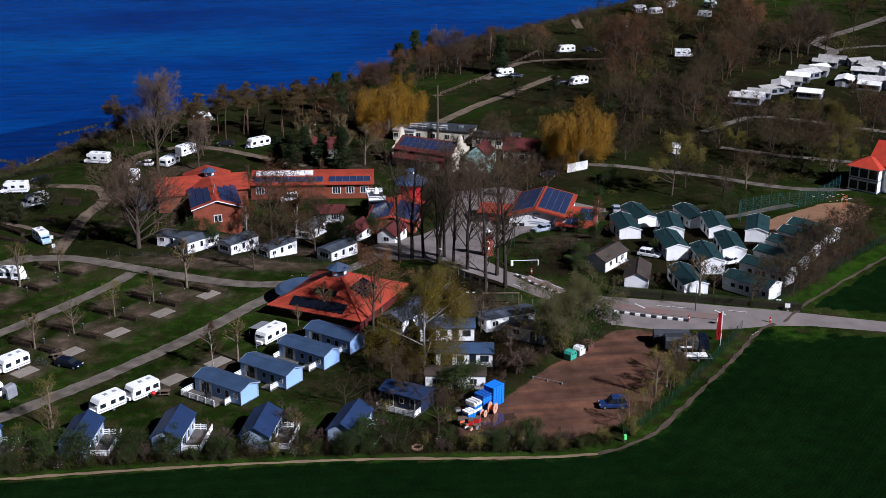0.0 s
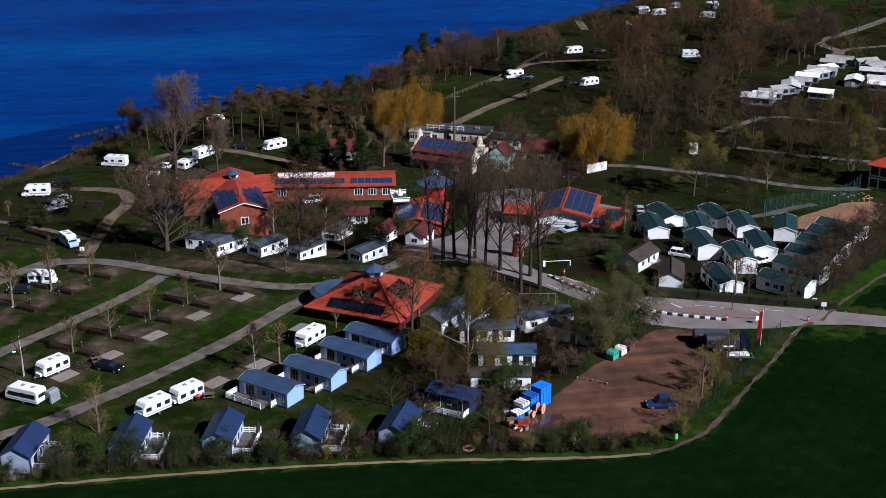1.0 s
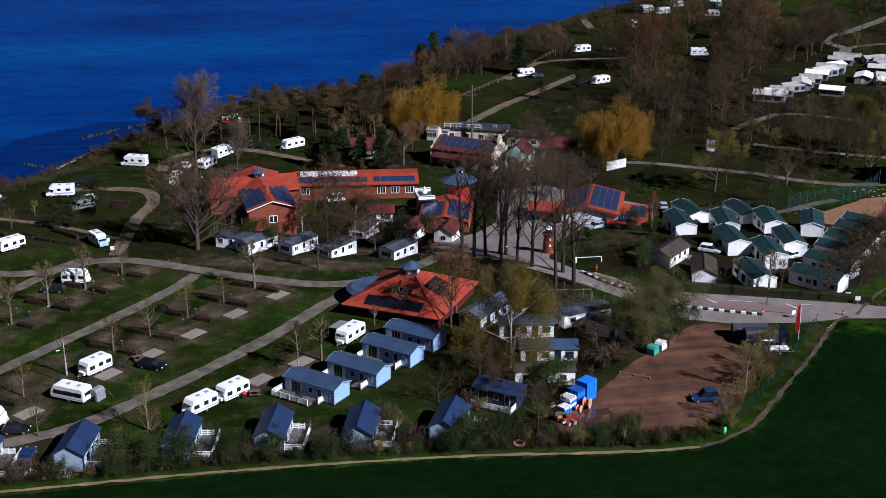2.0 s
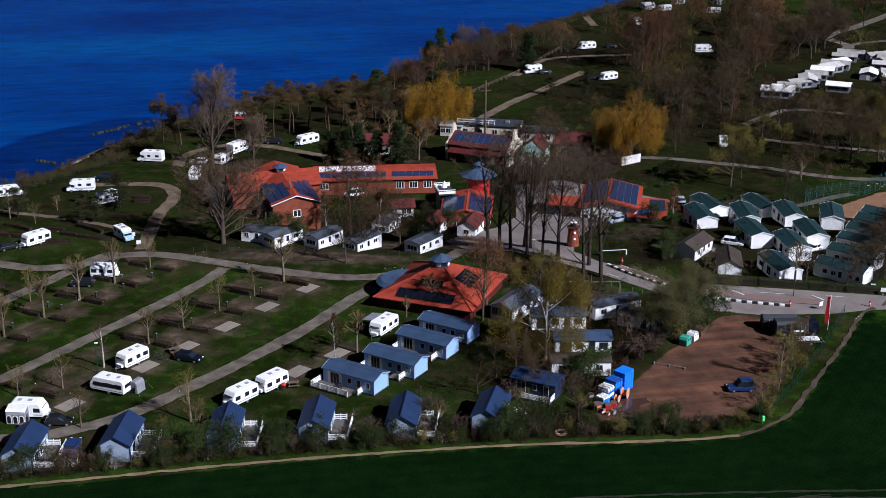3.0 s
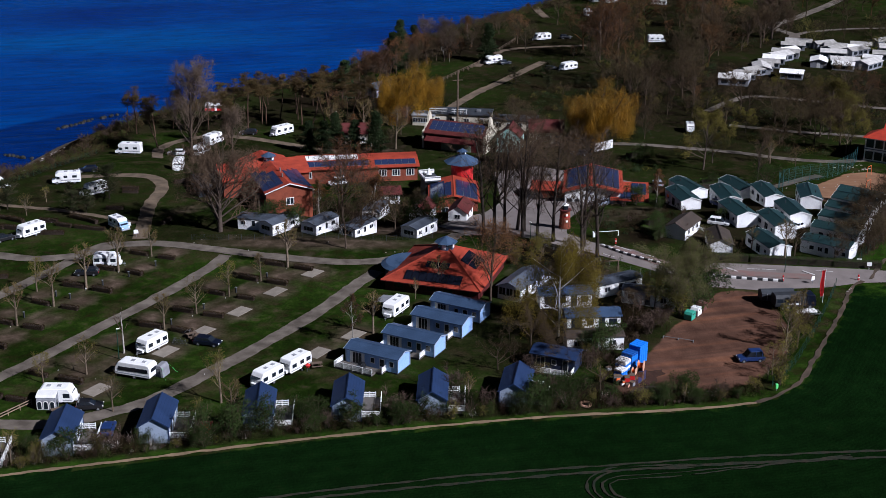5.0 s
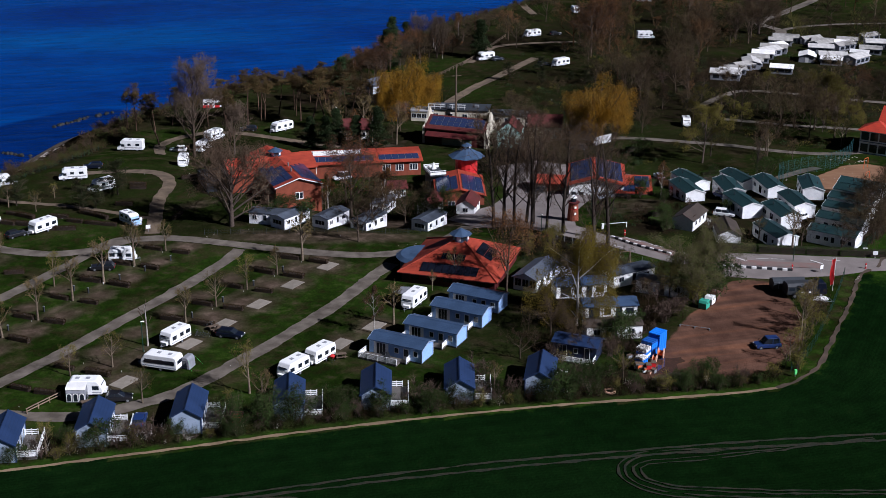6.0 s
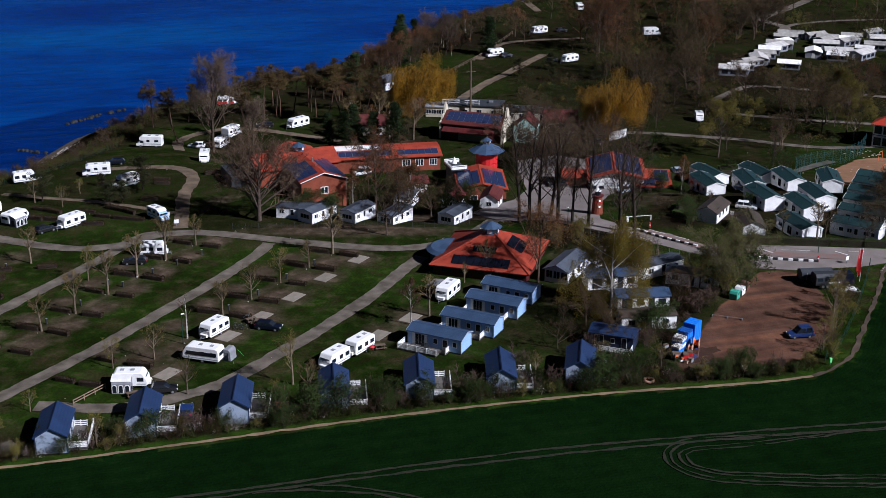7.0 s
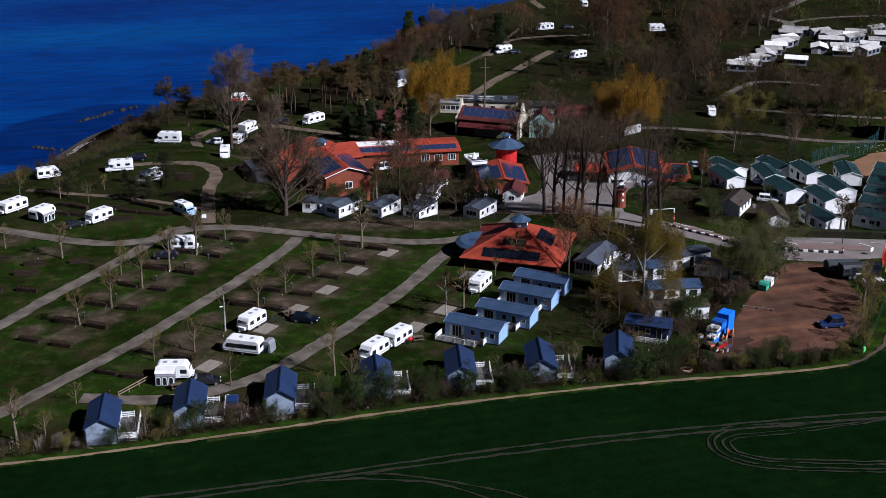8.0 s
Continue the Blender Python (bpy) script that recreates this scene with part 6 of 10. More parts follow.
def door(parent, side, u, w, h, L, W, leaf="white", z=0.12):
    m = side_matrix(side, L, W)
    d = part("door", box(bmesh.new(), u - w / 2, u + w / 2, -0.05, 0.03, z, z + h, m=m), M[leaf], parent)
    part("pane", box(bmesh.new(), u - w / 2 + 0.12, u + w / 2 - 0.12, -0.066, 0.02, z + 0.75, z + h - 0.12, m=m), M["glass"], d)
    return d


def roof_profile(W, hw, rise, over, thick):
    s = rise / (W / 2)
    e = hw - over * s
    return [(-W / 2 - over, e), (0, hw + rise), (W / 2 + over, e), (W / 2 + over, e + thick), (0, hw + rise + thick), (-W / 2 - over, e + thick)]


def gabled(name, label, category, group, L, W, hw, rise, wall, roof, openings=(), over=0.25, over_end=0.2, skirt="", trim="", thick=0.1, stove=False):
    """A gabled hut or house: walls, roof, gable trim, doors and windows; its ridge runs along x, its front faces -y."""
    ob = thing(name, label, category, group)
    base = 0.25 if skirt else -0.6
    part("wall", extrude([(-W / 2, base), (W / 2, base), (W / 2, hw), (0, hw + rise), (-W / 2, hw)], -L / 2, L / 2, axis="x"), M[wall], ob)
    if skirt:
        part("skirting", boxes((-L / 2 + 0.08, L / 2 - 0.08, -W / 2 + 0.08, W / 2 - 0.08, -0.6, 0.26)), M[skirt], ob)
    r = part("roof", extrude(roof_profile(W, hw, rise, over, thick), -L / 2 - over_end, L / 2 + over_end, axis="x"), M[roof], ob)
    part("ridge_cap", extrude([(-0.16, hw + rise + thick - 0.02), (0, hw + rise + thick + 0.06), (0.16, hw + rise + thick - 0.02), (0, hw + rise + thick - 0.05)], -L / 2 - over_end - 0.02, L / 2 + over_end + 0.02, axis="x"), M[roof], r)
    if trim:
        for sx in (-1, 1):
            bm = bmesh.new()
            x0 = sx * (L / 2 + over_end)
            pr = roof_profile(W, hw - 0.05, rise, over + 0.01, thick + 0.07)
            q = extrude(pr, min(x0, x0 + sx * 0.05), max(x0, x0 + sx * 0.05), axis="x")
            bm.free()
            part("bargeboard", q, M[trim], ob)
        for sx in (-1, 1):
            for sy in (-1, 1):
                part("corner_board", boxes((sx * L / 2 - 0.07, sx * L / 2 + 0.07, sy * W / 2 - 0.07, sy * W / 2 + 0.07, base, hw - 0.05)), M[trim], ob)
    for o in openings:
        if o[0] == "door":
            door(ob, o[1], o[2], o[3], o[4], L, W, o[5] if len(o) > 5 else "white")
        else:
            window(ob, o[1], o[2], o[3], o[4], o[5], L, W, o[6] if len(o) > 6 else "white", o[7] if len(o) > 7 else 1)
    if stove:
        for x, y in ((-L * 0.18, -W * 0.25), (L * 0.2, W * 0.22)):
            z = hw + rise * (1 - abs(y) / (W / 2))
            bm = tube(bmesh.new(), (x, y, z), (x, y, z + 0.55), 0.09, sides=8)
            tube(bm, (x, y, z + 0.5), (x + 0.25, y, z + 0.62), 0.09, sides=8)
            part("vent_pipe", bm, M["dark_metal"], ob)
    return ob


def deck(ob, x0, x1, y0, y1, z, gate="", high=0.95, mat="white"):
    """A raised timber deck with a boarded balustrade on the sides named (w, e, s, n)."""
    d = part("deck", boxes((x0, x1, y0, y1, z - 0.14, z), (x0 + 0.1, x1 - 0.1, y0 + 0.1, y1 - 0.1, -0.5, z - 0.14)), M["deck"], ob, "grey boarded terrace deck")
    runs = {"s": ((x0, y0), (x1, y0)), "n": ((x0, y1), (x1, y1)), "w": ((x0, y0), (x0, y1)), "e": ((x1, y0), (x1, y1))}
    for k in gate:
        (ax, ay), (bx, by) = runs[k]
        n = max(int(math.hypot(bx - ax, by - ay) / 1.4), 1)
        for i in range(n + 1):
            f = i / n
            px, py = ax + (bx - ax) * f, ay + (by - ay) * f
            part("post", boxes((px - 0.06, px + 0.06, py - 0.06, py + 0.06, z, z + high + 0.06)), M[mat], d)
        for zz, hh in ((0.12, 0.16), (0.36, 0.16), (0.60, 0.16), (high - 0.06, 0.10)):
            bm = bmesh.new()
            box(bm, min(ax, bx) - 0.03, max(ax, bx) + 0.03, min(ay, by) - 0.03, max(ay, by) + 0.03, z + zz, z + zz + hh)
            part("rail", bm, M[mat], d)
    return d


def place_corner(ob, corner, turn, at, first):
    """Sets a building so that its local corner stands at a place; the first call moves the original, later ones copy it."""
    c = pose(0, 0, 0, 0, 0, turn) @ Vector((*corner, 0))
    m = pose(at[0] - c.x, at[1] - c.y, on_ground(at[0] - c.x, at[1] - c.y) + (at[2] if len(at) > 2 else 0), 0, 0, turn)
    if first:
        ob.matrix_basis = m
        return ob
    return copy_thing(ob, m)


# pale blue holiday cabins
CL, CW = 9.4, 3.9
front = [("window", "F", -2.6, 0.35, 1.7, 2.0, "white", 2), ("window", "F", 0.2, 1.1, 0.8, 0.95, "white", 0), ("door", "F", 1.9, 0.95, 2.05, "white"), ("window", "F", 3.6, 1.1, 0.8, 0.95, "white", 0), ("window", "B", 1.0, 1.1, 1.2, 0.95)]


def blue_cabin():
    ob = gabled("holiday_cabin", "pale blue weatherboard holiday cabin with blue-grey roof and white windows", "cabin", "blue cabins", CL, CW, 2.65, 0.62, "blue_boards", "blue_roof", front, 0.3, 0.25, "dark_metal", "ice_boards", 0.1)
    for u in (-3.7, -1.5):
        m = side_matrix("F", CL, CW)
        part("shutter", box(bmesh.new(), u - 0.22, u + 0.22, -0.05, 0.0, 0.35, 2.35, m=m), M["white"], ob)
    return ob


cabin_a = blue_cabin()
d = deck(cabin_a, -CL / 2 - 0.6, 1.5, -CW / 2 - 2.6, -CW / 2, 0.32, "ws")
deck(cabin_a, 1.5, 2.6, -CW / 2 - 1.3, -CW / 2, 0.30, "e")
for x, y, s in ((-1.6, -3.2, 0), (-0.6, -3.4, 25), (-1.1, -2.5, 190)):
    bm = boxes((-0.28, 0.28, -0.28, 0.28, 0.38, 0.44), (-0.28, 0.28, 0.22, 0.28, 0.44, 0.95))
    for sx in (-0.24, 0.24):
        for sy in (-0.24, 0.24):
            box(bm, sx - 0.03, sx + 0.03, sy - 0.03, sy + 0.03, 0, 0.38)
    q = part("garden_chair", bm, M["dark_metal"], cabin_a, "dark garden chair")
    q.matrix_basis = pose(x, y, 0.33, 0, 0, s)
place_corner(cabin_a, (CL / 2, -CW / 2), -43, (5.1, -46.3), True)
cabin_b = blue_cabin()
deck(cabin_b, -CL / 2 + 0.1, -0.6, -CW / 2 - 1.6, -CW / 2, 0.32, "w")
deck(cabin_b, 0.9, 3.0, -CW / 2 - 1.8, -CW / 2, 0.32, "e")
place_corner(cabin_b, (CL / 2, -CW / 2), -43, (12.2, -41.9), True)
place_corner(cabin_b, (CL / 2, -CW / 2), -43, (18.6, -35.8), False)
place_corner(cabin_b, (CL / 2, -CW / 2), -43, (23.3, -30.6), False)
navy = gabled("holiday_cabin", "navy blue weatherboard cabin with white railed deck under trees", "cabin", "blue cabins", 7.2, 3.9, 2.6, 0.6, "navy_boards", "dark_blue_roof", [("window", "F", -2.0, 0.4, 1.5, 1.9, "white", 1), ("window", "F", 0.2, 1.1, 0.8, 0.9, "white", 0), ("window", "F", 2.1, 0.4, 0.9, 1.9, "white", 0)], 0.3, 0.25, "dark_metal")
deck(navy, -3.0, 3.5, -3.9, -1.95, 0.32, "se")
place_corner(navy, (-3.6, -1.95), -38, (26.2, -48.8), True)

# small gabled cabins behind the field hedge
SL, SW = 7.6, 4.2


def small_cabin(side):
    ob = gabled("small_cabin", "ice-blue timber cabin with dark blue roof and railed deck", "cabin", "field-side cabins", SL, SW, 2.7, 1.25, "ice_boards", "dark_blue_roof",
                [("window", "F", -2.0, 0.4, 1.5, 1.7, "white", 1), ("door", "F", 0.2, 0.9, 1.95, "white"), ("window", "F", 2.2, 1.0, 0.8, 0.9, "white", 0)], 0.25, 0.3, "", "dark_blue_roof", 0.1)
    deck(ob, -SL / 2 + 0.5, SL / 2 - 0.6, -SW / 2 - 2.7, -SW / 2, 0.42, "ws" if side else "we")
    d = [c for c in ob.children if c.name.startswith("deck")][0]
    for k in range(3):
        part("post", boxes((SL / 2 - 0.72, SL / 2 - 0.6, -SW / 2 - 0.1 - 0.9 * k, -SW / 2 - 0.9 * k, 0.42, 1.42)), M["white"], d)
    for z in (0.56, 0.86, 1.16):
        part("rail", boxes((SL / 2 - 0.69, SL / 2 - 0.63, -SW / 2 - 1.9, -SW / 2, z, z + 0.14)), M["white"], d)
    return ob


small_a = small_cabin(True)
for k, (x, y, turn) in enumerate(((-45.4, -55.5, 78), (-32.2, -55.2, 76), (-17.7, -55.3, 78), (-4.7, -55.7, 75), (7.9, -57.0, 73), (20.7, -57.9, 65), (-57.6, -56.6, 80))):
    if k:
        copy_thing(small_a, stand(x, y, turn))
    else:
        small_a.matrix_basis = stand(x, y, turn)

# white mobile homes with green roofs
GL, GW = 9.6, 4.4


def green_home(extra):
    return gabled("mobile_home", "white mobile home with a dark green sheet roof", "mobile home", "green-roofed homes", GL, GW, 2.75, 0.72, "white_boards", "green_roof",
                  [("window", "B", -3.2, 0.9, 1.5, 1.0, "white", 1), ("window", "B", 0.2, 0.35, 1.6, 1.75, "white", 1), ("window", "B", 3, 1.1, 0.8, 0.8, "white", 0), ("window", "F", -2.6, 1.0, 1.0, 0.9, "white", 0), ("window", "F", 2.4, 1.0, 1.0, 0.9, "white", 0)] + extra, 0.22, 0.12, "white", "white", 0.08, True)


home = green_home([])
first = True
for x, y, turn in ((86.5, 19.5, 86), (94.0, 30.9, 95), (95.1, 17.4, 79), (91.2, 3.1, 87), (104.6, 15.7, 81), (104.3, 26.6, 94), (101.8, 0.2, 81), (95.4, -5.2, 84), (110.7, 11.2, 66), (88.2, -16.0, 90)):
    place_corner(home, (-GL / 2, 0), turn, (x, y), first)
    first = False
side_home = green_home([("door", "F", 0.4, 0.9, 2.0, "white"), ("window", "F", -0.9, 1.0, 1.0, 0.9, "white", 1), ("window", "F", 3.8, 1.0, 0.8, 0.9, "white", 0)])
first = True
for x, y in ((94.6, -12.6), (100.4, -6.2), (105.4, -0.6), (110.0, 4.6), (114.4, 9.4), (118.6, 14.2)):
    place_corner(side_home, (-GL / 2, -GW / 2), -52, (x, y), first)
    first = False
brown = gabled("mobile_home", "white chalet with a weathered brown roof in the trees", "mobile home", "brown-roofed homes", 8.2, 4.4, 2.3, 1.1, "white_boards", "brown_roof", [("window", "F", -2.2, 0.9, 1.0, 1.0, "white", 1), ("door", "F", 0, 0.9, 2.0), ("window", "F", 2.2, 0.9, 1.0, 1.0, "white", 1)], 0.3, 0.3)
place_corner(brown, (-4.1, -2.2), 43, (75.3, -1.1), True)
place_corner(brown, (-4.1, 0), 70, (78.6, -10.4), False)

# white huts behind the camp fence
hut = gabled("mobile_home", "white caravan-style hut with a grey metal roof by the fence", "mobile home", "white huts", 7.6, 3.9, 2.35, 0.45, "white_boards", "grey_roof", [("window", "F", -2.6, 1.0, 1.0, 0.9, "white", 1), ("door", "F", -0.4, 0.9, 2.0), ("window", "F", 1.8, 1.0, 1.3, 0.9, "white", 1), ("window", "L", 0, 0.9, 2.4, 1.0, "white", 2)], 0.15, 0.15, "", "")
first = True
for x, y, turn in ((-4.1, 22, 36), (4.4, 20.1, 42), (12.0, 18.4, 42), (24.0, 15.0, 42)):
    place_corner(hut, (-3.8, -1.95), turn, (x, y), first)
    first = False
place_corner(hut, (-3.8, -1.95), -28, (-10.3, 28.2), False)
red_hut = gabled("chalet", "white chalet with a maroon tiled roof", "chalet", "red-roofed chalets", 7.0, 4.0, 2.4, 1.3, "white_boards", "maroon_roof", [("window", "F", -1.6, 0.9, 1.0, 1.0, "white", 1), ("window", "F", 1.6, 0.9, 1.0, 1.0, "white", 1), ("window", "L", 0, 0.9, 1.2, 1.0, "white", 1)], 0.35, 0.3)
place_corner(red_hut, (-3.5, 0), 58, (29, 33.4), True)
place_corner(red_hut, (-3.5, 0), 62, (36.6, 29.2), False)
place_corner(hut, (-3.8, 0), 60, (19.8, 39.0), False)
kiosk = gabled("kiosk", "small white kiosk with a maroon tiled roof and wide windows", "kiosk", "", 6.6, 4.6, 2.5, 1.0, "white", "maroon_roof", [("window", "F", -1.6, 0.8, 2.4, 1.3, "white", 3), ("window", "F", 1.7, 0.8, 2.2, 1.3, "white", 3)], 0.5, 0.5)
kiosk.matrix_basis = stand(26.5, 54.5, -6)

# mobile homes beside the round house
ver = gabled("mobile_home", "white mobile home with grey roof and glazed veranda", "mobile home", "white homes", 9.6, 4.6, 2.5, 0.95, "white", "grey_roof", [("window", "F", -2.6, 0.7, 1.2, 1.5, "white", 1), ("window", "F", 0.2, 0.7, 1.2, 1.5, "white", 1), ("window", "F", 2.6, 0.7, 1.2, 1.5, "white", 1), ("window", "L", -1.4, 0.8, 1.3, 1.5, "white", 1), ("window", "L", 0.05, 0.8, 1.3, 1.5, "white", 1), ("window", "L", 1.5, 0.8, 1.3, 1.5, "white", 1)], 0.3, 0.5)
deck(ver, 1.5, 6.4, -4.6, -2.3, 0.35, "sen")
place_corner(ver, (-4.8, -2.3), 45, (33.1, -23.4), True)
wide = gabled("mobile_home", "white mobile home with blue-grey roof and dark open windows", "mobile home", "white homes", 9.2, 3.9, 2.5, 0.6, "white", "blue_roof", [("window", "F", -2.9, 0.3, 1.9, 1.9, "dark_metal", 1), ("window", "F", -0.6, 0.9, 1.2, 1.1, "dark_metal", 1), ("door", "F", 1.4, 1.1, 2.1, "dark_metal"), ("window", "F", 3.3, 0.9, 1.4, 1.1, "dark_metal", 1)], 0.3, 0.3)
place_corner(wide, (-4.6, -1.95), -10, (36.7, -36.9), True)
place_corner(wide, (4.6, -1.95), -8, (44.7, -28.0), False)
long_home = gabled("mobile_home", "long white mobile home with a pale metal roof", "mobile home", "white homes", 9.4, 3.6, 2.4, 0.4, "white", "grey_roof", [("window", "F", -3, 0.9, 1.2, 1.0, "white", 1), ("door", "F", 0, 0.9, 2.0, "dark_metal"), ("window", "F", 2.8, 0.9, 1.2, 1.0, "white", 1), ("window", "L", 0, 0.9, 1.4, 1.0, "white", 1)], 0.2, 0.2)
place_corner(long_home, (-4.7, -1.8), 14, (47.4, -25), True)
mossy = gabled("mobile_home", "mobile home with a mossy brown roof under trees", "mobile home", "white homes", 9.4, 3.6, 2.4, 0.4, "white", "brown_roof", [("window", "F", -3, 0.9, 1.2, 1.0, "white", 1), ("door", "F", 0, 0.9, 2.0, "dark_metal"), ("window", "F", 2.8, 0.9, 1.2, 1.0, "white", 1)], 0.2, 0.2)
place_corner(mossy, (-4.7, -1.8), -10, (33.8, -44.8), True)
place_corner(long_home, (-4.7, -1.8), -36, (50.5, -27.6), False)


# solar panels: each a module with its own frame
def solar_field(roof_part, origin, u, v, rows, cols, pw, ph, skip=(), mat="solar"):
    """Modules in rows on a roof: origin is the upper left corner, u runs along, v down the slope."""
    u, v = Vector(u).normalized(), Vector(v).normalized()
    n = u.cross(v).normalized()
    if n.z < 0:
        n = -n
    gap = 0.09
    if not skip:
        w, h = cols * (pw + gap), rows * (ph + gap)
        m = Matrix((u, v, n)).transposed().to_4x4()
        m.translation = Vector(origin) + u * w / 2 + v * h / 2 + n * 0.06
        q = part("mounting_frame", boxes((-w / 2, w / 2, -h / 2, h / 2, -0.03, 0.03)), M["steel"], roof_part, "pale metal mounting frame")
        q.matrix_basis = m
    me = None
    for i in range(rows):
        for j in range(cols):
            if (i, j) in skip:
                continue
            c = Vector(origin) + u * (j + 0.5) * (pw + gap) + v * (i + 0.5) * (ph + gap) + n * 0.11
            m = Matrix((u, v, n)).transposed().to_4x4()
            m.translation = c
            if me is None:
                q = part("solar_panel", boxes((-pw / 2, pw / 2, -ph / 2, ph / 2, -0.03, 0.03)), M[mat], roof_part, "dark solar panel in a thin frame")
                me = q.data
            else:
                q = new("solar_panel", me)
                q.parent = roof_part
                q["label"] = "dark solar panel in a thin frame"
            q.matrix_basis = m


def ring_solid(sides, r0, z0, r1, z1, turn=0.0):
    bm = bmesh.new()
    m = pose(0, 0, (z0 + z1) / 2, 0, 0, turn)
    bmesh.ops.create_cone(bm, cap_ends=True, segments=sides, radius1=r0, radius2=max(r1, 0.001), depth=z1 - z0, matrix=m)
    return bm


def cupola(ob, x, y, z, r, h, wall="zinc", roof="zinc", sides=8):
    q = part("cupola", ring_solid(sides, r, 0, r, h), M[wall], ob, "glazed roof lantern")
    q.matrix_basis = pose(x, y, z, 0, 0, 22.5)
    part("cupola_roof", ring_solid(sides, r * 1.45, h, 0.05, h + r * 0.75), M[roof], q)
    for k in range(sides):
        a = 2 * math.pi * (k + 0.5) / sides
        bm = bmesh.new()
        rr = r * math.cos(math.pi / sides)
        box(bm, -r * 0.28, r * 0.28, -0.04, 0.04, h * 0.35, h * 0.85, m=Matrix.Translation((math.cos(a) * rr, math.sin(a) * rr, 0)) @ pose(0, 0, 0, 0, 0, math.degrees(a) - 90))
        part("window", bm, M["glass"] if k % 2 else M["white"], q)
    return q


# round house: low square-plan hall under a red pyramid roof
def round_house():
    ob = thing("pavilion", "low pavilion under a red tiled pyramid roof with a lantern", "pavilion")
    ob.matrix_basis = pose(23.4, -8.8, 0, 0, 0, -78)
    R, eave, top = 13.3, 2.1, 6.2
    part("wall", ring_solid(4, R * 0.93, -0.4, R * 0.93, eave + 0.1), M["dark_red"], ob)
    roof = part("roof", ring_solid(4, R, eave, 1.4, top), M["red_tiles"], ob)
    part("fascia", ring_solid(4, R + 0.02, eave - 0.16, R + 0.02, eave - 0.01), M["dark_red"], ob)
    for k in range(4):
        a = math.pi / 2 * k
        bm = bmesh.new()
        tube(bm, (R * math.cos(a), R * math.sin(a), eave + 0.05), (1.4 * math.cos(a), 1.4 * math.sin(a), top + 0.05), 0.13, sides=6)
        part("hip_cap", bm, M["red_tiles"], roof)
    cupola(ob, 0, 0, top - 0.5, 1.5, 1.6, "zinc", "zinc")
    # faces between the corners: k*90+45 degrees
    for face, rows, cols, pw, ph, lo, hi in ((315, 1, 8, 1.25, 2.2, 0.09, 0), (315, 1, 5, 0.8, 1.5, 0.46, 1), (45, 2, 4, 1.3, 1.6, 0.34, 0)):
        a = radians(face)
        apo_e, apo_t = R * math.cos(math.pi / 4), 1.4 * math.cos(math.pi / 4)
        out = Vector((math.cos(a), math.sin(a), 0))
        along = Vector((-math.sin(a), math.cos(a), 0))
        down = (out * (apo_e - apo_t) + Vector((0, 0, eave - top))).normalized()
        slope = math.hypot(apo_e - apo_t, top - eave)
        start = out * apo_t + Vector((0, 0, top)) + down * (slope * (1 - lo) - rows * (ph + 0.09)) - along * (cols * (pw + 0.09) / 2)
        solar_field(roof, start, along, down, rows, cols, pw, ph, {(-1, -1)}, "dim_glazing")
    # curved zinc canopy on the far side
    bm = bmesh.new()
    bmesh.ops.create_cone(bm, cap_ends=True, segments=36, radius1=5.3, radius2=4.4, depth=0.5, matrix=pose(-4.7, -5.2, 2.55))
    part("canopy", bm, M["zinc"], ob, "curved blue zinc canopy")
    bm = bmesh.new()
    bmesh.ops.create_cone(bm, cap_ends=True, segments=24, radius1=4.5, radius2=4.5, depth=2.7, matrix=pose(-4.7, -5.2, 1.0))
    part("canopy_wall", bm, M["slate"], ob)
    m4 = R * 0.93 * math.cos(math.pi / 4)
    for face in (225, 315):
        a = radians(face)
        for k in (-2, -1, 0, 1, 2):
            bm = bmesh.new()
            box(bm, k * 3.1 - 0.8, k * 3.1 + 0.8, -0.06, 0.05, 0.9, 2.2, m=Matrix.Translation((math.cos(a) * m4, math.sin(a) * m4, 0)) @ pose(0, 0, 0, 0, 0, face + 90))
            part("window", bm, M["glass"], ob)
    return ob


round_house()


